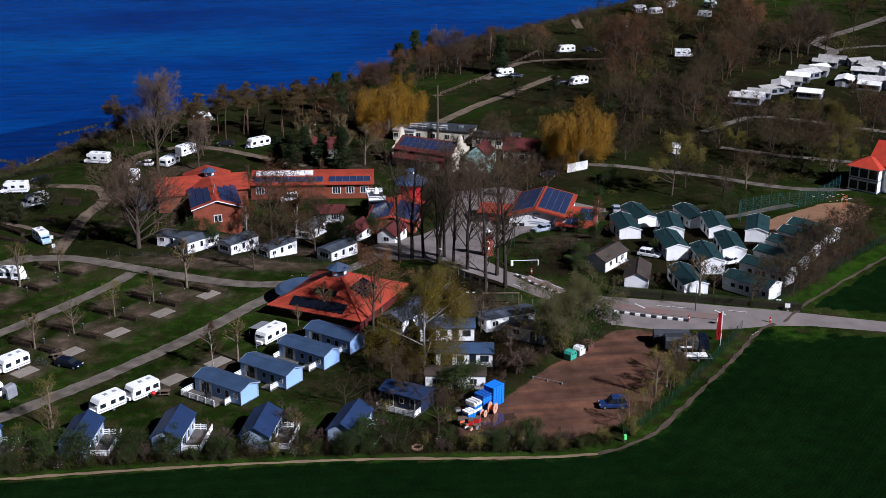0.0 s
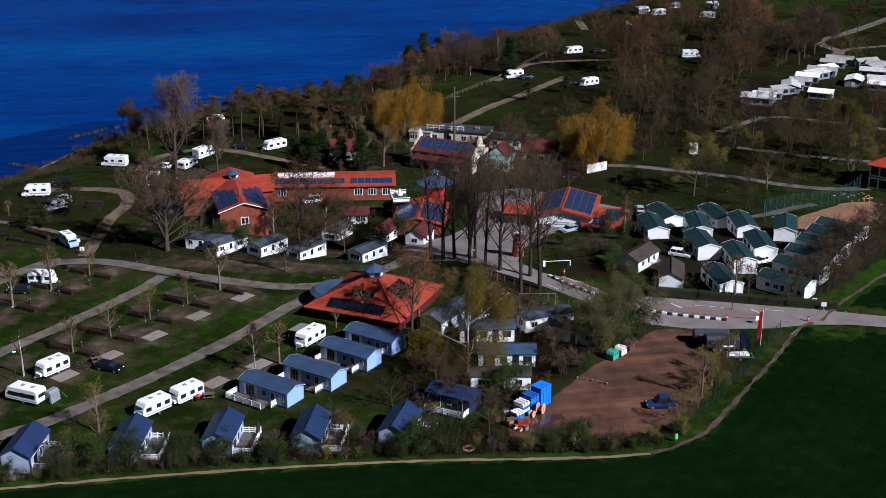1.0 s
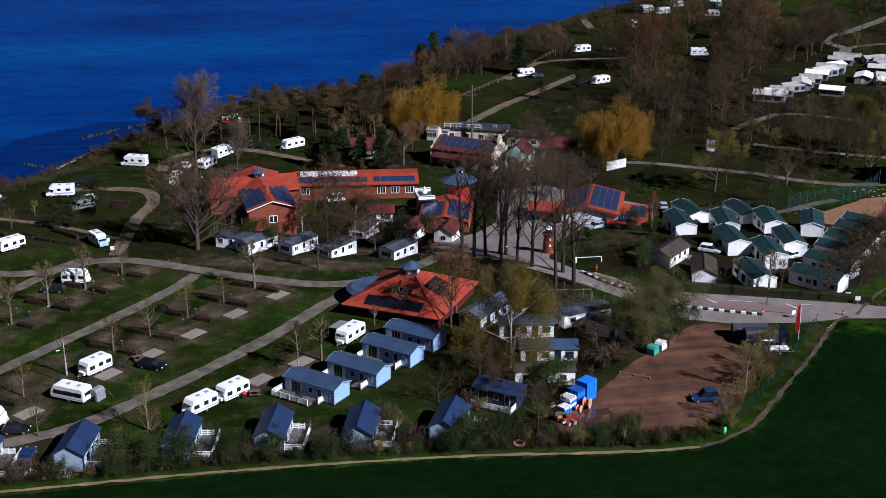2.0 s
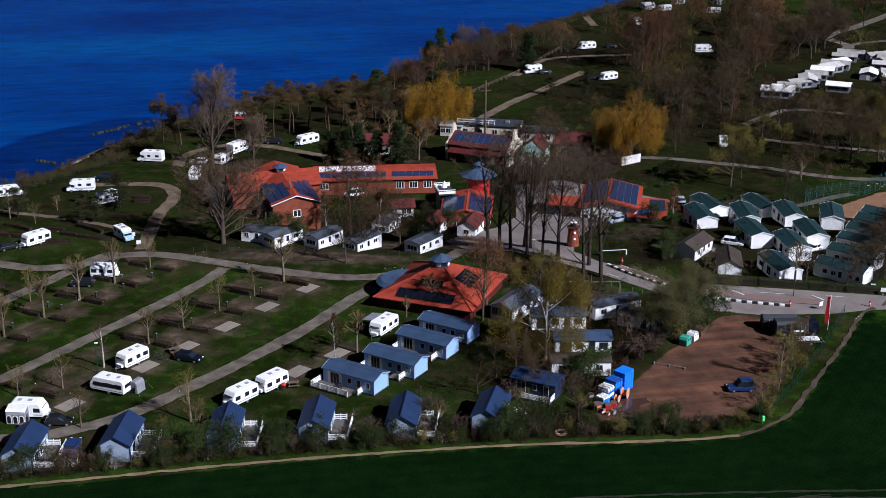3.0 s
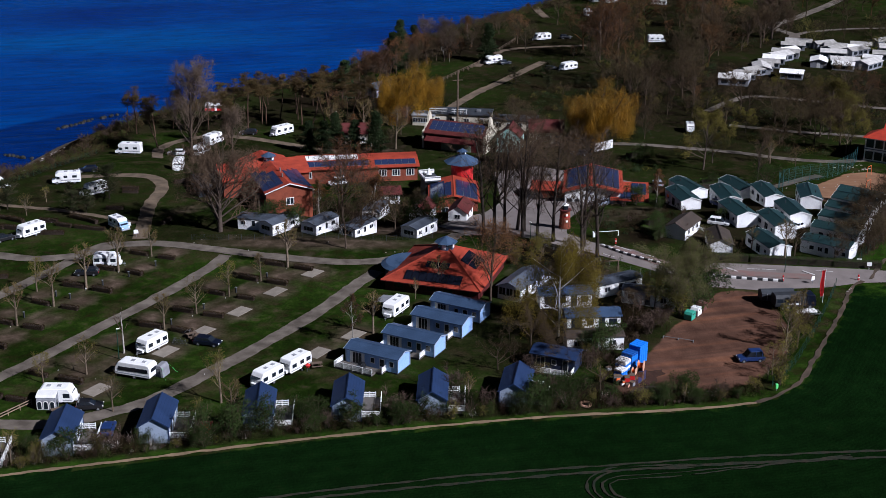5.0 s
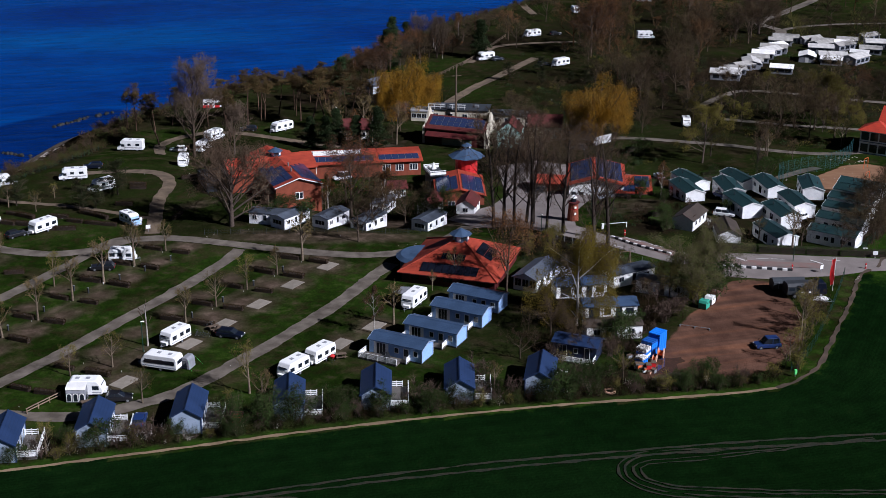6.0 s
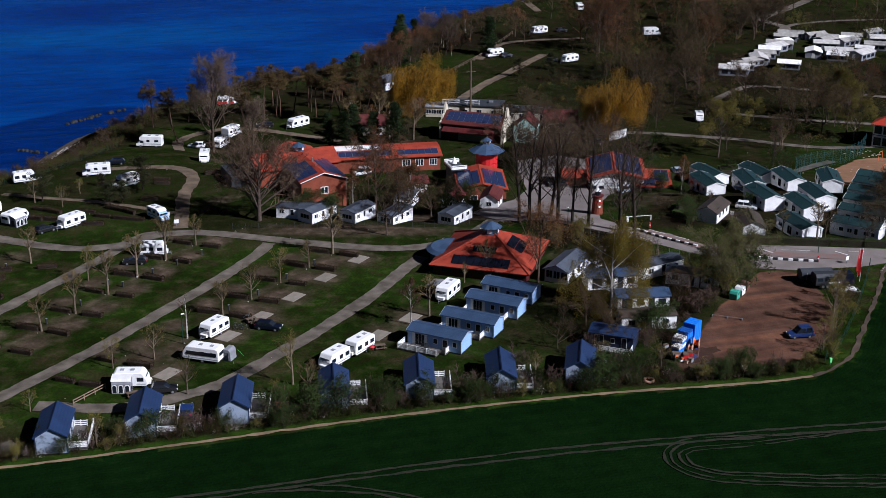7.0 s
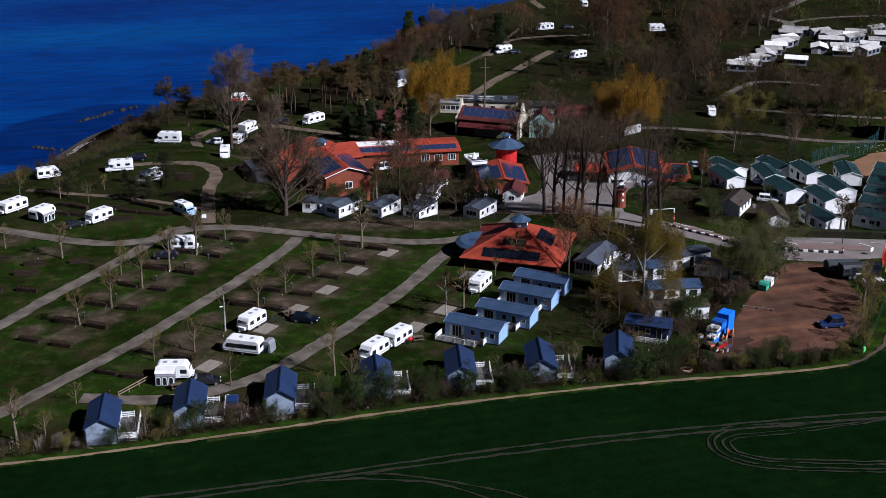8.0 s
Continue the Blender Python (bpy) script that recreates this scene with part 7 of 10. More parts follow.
# red brick main house with its long wing
def main_house():
    ob = thing("main_house", "red brick house with tiled cross-gable roof, lantern and solar panels", "house")
    gz = -2.2
    ob.matrix_basis = pose(1.9, 37.4, gz, 0, 0, 5)
    W, eave, top, length = 10.0, 6.45, 8.1, 26
    # south wing, ridge along y
    part("wall", extrude([(-W / 2, -1.5), (W / 2, -1.5), (W / 2, eave), (0, top), (-W / 2, eave)], 0, length), M["brick"], ob)
    s = (top - eave) / (W / 2)
    prof = [(-W / 2 - 0.4, eave - 0.4 * s), (0, top), (W / 2 + 0.4, eave - 0.4 * s), (W / 2 + 0.4, eave - 0.4 * s + 0.18), (0, top + 0.18), (-W / 2 - 0.4, eave - 0.4 * s + 0.18)]
    roof = part("roof", extrude(prof, -0.5, length + 0.4), M["red_tiles"], ob)
    part("bargeboard", extrude([(a, b + 0.02) for a, b in prof], -0.58, -0.51), M["white"], ob)
    for sx in (-1, 1):
        down = Vector((sx * (W / 2), 0, eave - top)).normalized()
        o = Vector((sx * 0.9, 1.0 if sx > 0 else 1.0, top - 0.9 * s + 0.12))
        skip = {(0, 5), (0, 6), (1, 6)}
        solar_field(roof, o, (0, 1, 0), down, 3, 7, 1.8, 1.45, skip)
    # west wing, ridge along x
    cy, hw, t2, wl = 19.0, 6.0, 8.0, 11.5
    part("west_wall", extrude([(cy - 6.5, -1.5), (cy + 6.5, -1.5), (cy + 6.5, hw), (cy, t2), (cy - 6.5, hw)], -wl, -W / 2 + 0.5, axis="x"), M["brick"], ob)
    part("west_roof", extrude([(cy - 7, hw - 0.15), (cy, t2), (cy + 7, hw - 0.15), (cy + 7, hw + 0.03), (cy, t2 + 0.18), (cy - 7, hw + 0.03)], -wl - 0.4, 0, axis="x"), M["red_tiles"], ob)
    part("east_wall", extrude([(cy - 5.0, -1.5), (cy + 5.0, -1.5), (cy + 5.0, hw), (cy, t2), (cy - 5.0, hw)], W / 2 - 0.5, 8.0, axis="x"), M["brick"], ob)
    part("east_roof", extrude([(cy - 5.6, hw - 0.15), (cy, t2), (cy + 5.6, hw - 0.15), (cy + 5.6, hw + 0.03), (cy, t2 + 0.18), (cy - 5.6, hw + 0.03)], 0, 8.4, axis="x"), M["red_tiles"], ob)
    part("annex", boxes((-16.5, -11.6, cy - 4, cy + 6, -1.5, 4.6), bevel=0.05), M["slate"], ob, "grey flat-roofed annex")
    cupola(ob, 0, cy - 0.5, top - 0.2, 1.2, 1.2)
    for x, z, w, h in ((0.1, 3.5, 1.7, 1.5),):
        q = part("window", boxes((x - w / 2, x + w / 2, -0.06, 0.05, z - 0.1, z + h)), M["white"], ob)
        for dx in (-1, 1):
            part("pane", boxes((x + dx * 0.4 - 0.33, x + dx * 0.4 + 0.33, -0.08, 0.04, z + 0.05, z + h - 0.12)), M["glass"], q)
    # scaffold-like timber balcony at the corner
    for side in (-1, 1):
        x0 = side * (W / 2 + 1.3)
        for zz in (1.2, 3.0, 4.8):
            part("balcony_deck", boxes((min(side * W / 2, x0), max(side * W / 2, x0), 1.5, 6.0, zz - 0.1, zz)), M["wood"], ob, "dark timber balcony deck")
        for yy in (1.5, 3.7, 5.9):
            part("balcony_post", boxes((x0 - 0.08, x0 + 0.08, yy - 0.08, yy + 0.08, -1.5, 5.4)), M["wood"], ob)
    for k, x in enumerate((-0.2, 0.3)):
        bm = tube(bmesh.new(), (x, 5 + k * 4, top - 0.2), (x, 5 + k * 4, top + 0.9), 0.16, sides=8)
        part("chimney_pipe", bm, M["steel"], ob)
    return ob


main_house()


def long_wing():
    ob = thing("long_wing", "long single-storey red brick wing with solar panels and white clerestory", "house")
    ob.matrix_basis = pose(9.5, 71.8, -5.0, 0, 0, -7)
    L, W, hw, back = 28.6, 7.0, 3.2, 4.4
    part("wall", extrude([(0, -1), (W, -1), (W, hw + 1.2), (W * 0.62, back - 0.2), (0, hw)], 0, L, axis="x"), M["brick"], ob)
    roof = part("roof", extrude([(-0.6, hw - 0.15), (W * 0.62, back - 0.1), (W * 0.62, back + 0.1), (-0.6, hw + 0.06)], -0.3, L + 0.5, axis="x"), M["red_tiles"], ob)
    part("back_roof", extrude([(W * 0.62, back - 0.1), (W + 0.5, hw + 1.1), (W + 0.5, hw + 1.3), (W * 0.62, back + 0.1)], -0.3, L + 0.5, axis="x"), M["red_tiles"], ob)
    part("clerestory", boxes((1.0, 14.5, W * 0.62 - 0.9, W * 0.62 + 1.4, back - 0.3, back + 0.45), bevel=0.05), M["white"], ob, "white rooflight band")
    for k in range(4):
        part("clerestory_bar", boxes((3.3 * k + 2.6, 3.3 * k + 2.72, W * 0.62 - 0.9, W * 0.62 + 1.4, back + 0.44, back + 0.5)), M["dark_metal"], ob)
    down = Vector((0, -(W * 0.62 + 0.6), hw - back)).normalized()
    for x0, cols in ((0.6, 10), (18.4, 6)):
        solar_field(roof, (x0, W * 0.40, back - (W * 0.22) * (back - hw) / (W * 0.62 + 0.6) + 0.05), (1, 0, 0), down, 1, cols, 1.55, 2.3)
    for x in (2.2, 20.2, 23.4, 26.8):
        q = part("window", boxes((x - 1.0, x + 1.0, -0.06, 0.05, 0.8, 2.5)), M["white"], ob)
        for dx in (-0.62, 0, 0.62):
            part("pane", boxes((x + dx - 0.25, x + dx + 0.25, -0.08, 0.04, 0.92, 2.4)), M["glass"], q)
    return ob


long_wing()


def gallery():
    """The red-roofed house below the blue-capped tower."""
    ob = gabled("gallery_house", "brick house with red tiled roof and solar panels on both slopes", "house", "", 15.0, 10.6, 3.5, 1.3, "brick", "red_tiles", [("window", "F", -4, 0.8, 1.4, 1.3), ("window", "F", 2.5, 0.8, 1.4, 1.3), ("window", "L", -2, 0.8, 1.6, 1.3), ("window", "L", 2, 0.8, 1.6, 1.3)], 0.5, 0.4)
    ob.matrix_basis = stand(40.8, 46.8, 75, 1, 0.2)
    roof = [c for c in ob.children if c.name.startswith("roof")][0]
    for side in (-1, 1):
        down = Vector((0, side * 5.3, -1.3)).normalized()
        solar_field(roof, (-6.6, side * 0.5, 4.78), (1, 0, 0), down, 3, 7, 1.5, 1.55, {(0, 6)} if side > 0 else ())
    return ob


gallery()


def tower():
    ob = thing("round_tower", "red round tower with a blue octagonal zinc roof", "tower")
    ob.matrix_basis = pose(45.6, 56.4, -6.2)
    part("drum", ring_solid(16, 2.6, -0.5, 2.6, 8.3), M["red_paint"], ob)
    part("roof", ring_solid(8, 4.4, 8.3, 1.0, 10.0, 22.5), M["zinc"], ob)
    q = cupola(ob, 0, 0, 9.9, 0.9, 0.9)
    terrace = part("terrace", boxes((-10.2, -6.4, -4.6, 1.4, 5.3, 5.6), (-9.8, -6.8, -3.6, 1.0, -0.5, 5.3)), M["slate"], ob, "roof terrace with white balustrade")
    for x0, x1, y0, y1 in ((-10.2, -6.4, -4.6, -4.5), (-10.2, -10.1, -4.5, 1.4), (-10.1, -6.4, 1.3, 1.4)):
        part("rail", boxes((x0, x1, y0, y1, 6.4, 6.55)), M["white"], terrace)
        part("rail", boxes((x0, x1, y0, y1, 5.62, 6.2)), M["white"], terrace, "white boarded balustrade")
    q = part("turret", ring_solid(8, 0.7, 5.7, 0.1, 7.2), M["white"], terrace, "small white pointed turret")
    q.location = (-8, 0.2, 0)
    return ob


tower()


def second_house():
    ob = thing("restaurant", "low house with red tiled roof, solar panels and painted white gable", "house")
    ob.matrix_basis = pose(70.4, 37.75, -5.0, 0, 0, -22)
    left, right, top, length = 6.3, 7.4, 5.1, 16.6
    zl, zr = top - 1.9, top - 1.55                      # the two eaves lie at unlike heights
    part("wall", extrude([(0.6 - left, -1.5), (right - 0.6, -1.5), (right - 0.6, zr), (0, top - 0.1), (0.6 - left, zl)], 0.7, length - 0.4), M["white"], ob)
    prof = [(-left, zl), (0, top), (right, zr), (right, zr + 0.2), (0, top + 0.2), (-left, zl + 0.2)]
    roof = part("roof", extrude(prof, 0, length), M["red_tiles"], ob)
    part("verge_board", extrude([(x, z - (0.16 if k < 3 else -0.03)) for k, (x, z) in enumerate(prof)], -0.09, -0.01), M["red_tiles"], ob, "red painted verge board")
    part("ridge_cap", tube(bmesh.new(), (0, -0.05, top + 0.18), (0, length + 0.05, top + 0.18), 0.14, sides=6), M["red_tiles"], roof)
    for sx, wide, drop, rows, ph in ((-1, left, 1.9, 3, 1.62), (1, right, 1.55, 4, 1.45)):
        down = Vector((sx * wide, 0, -drop)).normalized()
        o = Vector((sx * 0.45, 1.5, top + 0.2 - 0.45 * drop / wide))
        solar_field(roof, o, (0, 1, 0), down, rows, 9, 1.5, ph)
    # painted swirl and bars of writing on the gable
    bm = bmesh.new()
    for k in range(16):
        a0, a1 = 0.5 + k * 0.3, 0.5 + (k + 1) * 0.3
        r0, r1 = 0.95 - k * 0.03, 0.92 - k * 0.03
        tube(bm, (r0 * math.cos(a0) + 0.2, 0.68, 3.3 + r0 * 0.8 * math.sin(a0)), (r1 * math.cos(a1) + 0.2, 0.68, 3.3 + r1 * 0.8 * math.sin(a1)), 0.10, sides=5)
    part("painted_swirl", bm, M["blue_car"], ob, "blue painted swirl")
    for z, x0, x1 in ((1.95, -1.6, 1.9), (1.5, -1.1, 1.5)):
        part("sign_bar", boxes((x0, x1, 0.64, 0.69, z, z + 0.22)), M["silver_car"], ob, "grey bar of lettering")
    for x in (-4.6, -2.9, 3.6):
        part("window", boxes((x - 0.55, x + 0.55, 0.62, 0.75, 0.2, 1.5)), M["glass"], ob)
    # added screen, dark itself, that gives the white gable its diagonal shade
    part("dark_porch", boxes((4.2, 4.4, -2.6, 0.7, -1.5, 3.0), (4.4, right, -2.6, -2.4, -1.5, 2.4)), M["slate"], ob, "dark screen added to shade the gable's right side")
    part("wing_wall", boxes((right - 1.2, 12.9, -0.4, 8.3, -1.5, 2.0)), M["brick"], ob)
    wr = part("wing_roof", extrude([(-1.0, 1.9), (8.6, 3.4), (8.6, 3.6), (-1.0, 2.1)], 4.6, 13.3, axis="x"), M["red_tiles"], ob)
    down = Vector((0, -9.6, -1.5)).normalized()
    solar_field(wr, (9.4, 7.6, 3.5), (1, 0, 0), down, 3, 2, 1.55, 1.75)
    solar_field(wr, (6.6, 3.0, 2.78), (1, 0, 0), down, 2, 2, 1.3, 1.5)
    part("gutter", tube(bmesh.new(), (4.6, -1.05, 1.88), (13.3, -1.05, 1.88), 0.09, sides=6), M["dark_metal"], wr)
    part("annex_wall", boxes((-left - 7, 0.4 - left, 5, 11, -1.5, 1.9)), M["brick"], ob)
    part("annex_roof", extrude([(4.4, 1.9), (8, 3.0), (11.6, 1.9), (11.6, 2.1), (8, 3.2), (4.4, 2.1)], -left - 7.4, 0.3 - left, axis="x"), M["red_tiles"], ob)
    return ob


second_house()


def hall():
    ob = thing("hall", "dark red timber hall with solar roof and white scrolled gables", "hall")
    ob.matrix_basis = pose(46.5, 95.6, -5.6, 0, 0, -36)
    L, W, hw, top = 17, 9, 4.4, 6.6
    part("wall", extrude([(0, -1), (W, -1), (W, hw), (W / 2, top), (0, hw)], 0, L, axis="x"), M["dark_red"], ob)
    roof = part("roof", extrude([(-0.6, hw - 0.25), (W / 2, top), (W + 0.6, hw - 0.25), (W + 0.6, hw - 0.05), (W / 2, top + 0.2), (-0.6, hw - 0.05)], 0.3, L - 0.3, axis="x"), M["maroon_roof"], ob)
    part("porch_roof", extrude([(-2.4, 2.6), (0, 3.6), (0, 3.75), (-2.4, 2.75)], 1.0, L - 2.0, axis="x"), M["dark_red"], ob, "red lean-to roof")
    part("door", boxes((5.0, 13.2, -0.12, 0.05, -0.5, 2.7)), M["sage"], ob, "wide sage green sliding door")
    down = Vector((0, -W / 2, hw - top)).normalized()
    solar_field(roof, (1.2, W / 2 - 0.5, top - 0.1), (1, 0, 0), down, 2, 9, 1.55, 1.7)
    for x in (0, L):
        prof = [(-0.4, -0.5), (W + 0.4, -0.5), (W + 0.4, hw + 0.2), (W * 0.86, hw + 0.5), (W * 0.80, hw + 1.5), (W * 0.66, hw + 1.7), (W * 0.60, top + 1.2), (W * 0.5, top + 2.2), (W * 0.40, top + 1.2), (W * 0.34, hw + 1.7), (W * 0.20, hw + 1.5), (W * 0.14, hw + 0.5), (-0.4, hw + 0.2)]
        part("scrolled_gable", extrude(prof, x - 0.25, x + 0.25, axis="x"), M["cream"], ob, "cream scrolled gable wall")
    for k in range(5):
        part("window", boxes((2.0 + k * 3.0, 3.0 + k * 3.0, -0.1, 0.04, 3.75, 4.15)), M["glass"], ob)
    return ob


hall()


def flat_block(x, y, turn, L, W, h, roof, label):
    ob = thing("flat_building", label, "building", "flat-roofed blocks")
    ob.matrix_basis = stand(x, y, turn)
    part("wall", boxes((-L / 2, L / 2, -W / 2, W / 2, -1, h), bevel=0.03), M["cream"], ob)
    r = part("roof", boxes((-L / 2 - 0.3, L / 2 + 0.3, -W / 2 - 0.3, W / 2 + 0.3, h, h + 0.25)), M[roof], ob)
    for k in range(3):
        part("roof_box", boxes((-L * 0.3 + k * L * 0.28, -L * 0.3 + k * L * 0.28 + 1.2, -0.7, 0.7, h + 0.25, h + 0.8), bevel=0.05), M["steel"], r)
    for k in range(4):
        window(ob, "F", -L * 0.36 + k * L * 0.24, 0.9, 1.4, 1.3, L, W)
    return ob


b1 = flat_block(63, 117, -24, 17, 7, 3.2, "slate", "long flat-roofed building with white terrace rail")
for k in range(7):
    part("rail_post", boxes((-8.3 + k * 1.7, -8.2 + k * 1.7, -3.5, -3.4, 3.45, 4.7)), M["white"], b1)
part("rail_top", boxes((-8.4, 2.2, -3.52, -3.38, 4.65, 4.78), (-8.4, 2.2, -3.5, -3.4, 4.0, 4.1)), M["white"], b1)
flat_block(53, 119, -24, 6, 5, 2.8, "plastic_grey", "low building with a pale flat roof")
flat_block(76, 108, -24, 12, 6, 2.8, "dark_metal", "dark flat-roofed low building")
row_house = gabled("village_house", "cream house with a brown-red tiled roof", "house", "village houses", 9, 7, 3.4, 2.4, "cream", "maroon_roof", [("window", "F", -2.5, 1, 1.3, 1.4), ("window", "F", 0.5, 1, 1.3, 1.4), ("door", "F", 3, 1.0, 2.1)], 0.4, 0.3)
row_house.matrix_basis = stand(80, 94, -20)
copy_thing(row_house, stand(30, 106, -10, 0.85))
facade = gabled("village_house", "house with a turquoise and cream scrolled front", "house", "village houses", 7, 6, 4.2, 2.6, "turquoise", "maroon_roof", [("window", "L", -1.2, 1, 1.2, 1.4), ("window", "L", 1.2, 1, 1.2, 1.4), ("window", "F", 0, 1, 1.3, 1.4)], 0.1, 0.1)
facade.matrix_basis = stand(68, 88, 62)
pale = gabled("cottage", "small white cottage with a mossy grey roof", "cottage", "", 9.5, 5.0, 2.6, 1.5, "white", "grey_roof", [("window", "F", -2.5, 0.9, 1.2, 1.1), ("door", "F", 0, 0.9, 2.0), ("window", "F", 2.5, 0.9, 1.2, 1.1)], 0.4, 0.3)
place_corner(pale, (-4.75, -2.5), 30, (46.5, 150.5), True)


def villa():
    ob = thing("villa", "white two-storey villa with bright red hipped roof and glazed bay", "house")
    ob.matrix_basis = stand(152.6, 56.5, -48)
    part("bay_wall", boxes((0, 7.2, 0, 6, -0.6, 6.2)), M["white"], ob)
    for z in (0.6, 3.7):
        for k in range(3):
            q = part("window", boxes((0.35 + k * 2.3, 2.25 + k * 2.3, -0.1, 0.04, z, z + 2.1)), M["glass"], ob)
        for k in range(2):
            part("window", boxes((-0.06, 0.05, 0.6 + k * 2.7, 2.6 + k * 2.7, z, z + 2.1)), M["glass"], ob)
        part("string_course", boxes((-0.12, 7.32, -0.14, 6.0, z - 0.5, z - 0.32)), M["zinc"], ob)
    bm = bmesh.new()
    v = [bm.verts.new(p) for p in ((-0.7, -0.7, 6.2), (7.9, -0.7, 6.2), (7.9, 6.7, 6.2), (-0.7, 6.7, 6.2), (3.6, 3.2, 8.4))]
    for f in ((0, 1, 4), (1, 2, 4), (2, 3, 4), (3, 0, 4), (3, 2, 1, 0)):
        bm.faces.new([v[i] for i in f])
    part("bay_roof", bm, M["bright_tiles"], ob)
    part("wall", boxes((4, 24, 3, 14, -0.6, 6.6)), M["white"], ob)
    part("roof", extrude([(2.2, 6.4), (8.5, 11), (14.8, 6.4), (14.8, 6.65), (8.5, 11.25), (2.2, 6.65)], 3.2, 25, axis="x"), M["bright_tiles"], ob)
    for k in range(4):
        for z in (1.0, 4.0):
            part("window", boxes((9.5 + k * 3.4, 11 + k * 3.4, 2.9, 3.05, z, z + 1.6)), M["glass"], ob)
    return ob


villa()


def lighthouse():
    ob = thing("model_lighthouse", "small red brick lighthouse with pale windows and white lantern", "lighthouse")
    ob.matrix_basis = stand(55, 13.2)
    part("tower", ring_solid(14, 1.25, -0.3, 0.98, 3.9), M["brick"], ob)
    for z in (1.3, 2.6):
        part("band", ring_solid(14, 1.22 - z * 0.06, z, 1.21 - z * 0.06, z + 0.16), M["red_paint"], ob)
        part("window", boxes((-0.2, 0.2, -1.24, -0.9, z + 0.3, z + 0.7)), M["lamp"], ob)
    part("gallery", ring_solid(14, 1.3, 3.9, 1.3, 4.1), M["dark_red"], ob)
    part("lantern", ring_solid(8, 0.62, 4.1, 0.62, 5.0), M["glass"], ob)
    part("cap", ring_solid(8, 0.8, 5.0, 0.05, 5.6), M["white"], ob)
    return ob


lighthouse()
bm = tube(bmesh.new(), (0, 0, -0.5), (0, 0, 16.0), 0.34, 0.2, sides=8)
mast = thing("mast", "tall weathered timber mast with crosspiece", "mast")
mast.matrix_basis = stand(60.8, 113)
part("pole", bm, M["wood"], mast)
part("crosspiece", tube(bmesh.new(), (-1.4, 0, 13.2), (1.4, 0, 13.2), 0.09, sides=6), M["wood"], mast)
for a in (0.4, 2.5, 4.6):
    part("stay", tube(bmesh.new(), (0, 0, 12), (7 * math.cos(a), 7 * math.sin(a), 0), 0.015, sides=4), M["dark_metal"], mast)


# ---- vehicles ----
def wheel(parent, x, y, r=0.33, w=0.2):
    s = 1 if y > 0 else -1
    bm = tube(bmesh.new(), (x, y - w / 2, r), (x, y + w / 2, r), r, sides=14)
    t = part("wheel", bm, M["rubber"], parent)
    part("rim", tube(bmesh.new(), (x, y + s * w * 0.3, r), (x, y + s * (w / 2 + 0.02), r), r * 0.6, sides=10), M["steel"], t)
    return t


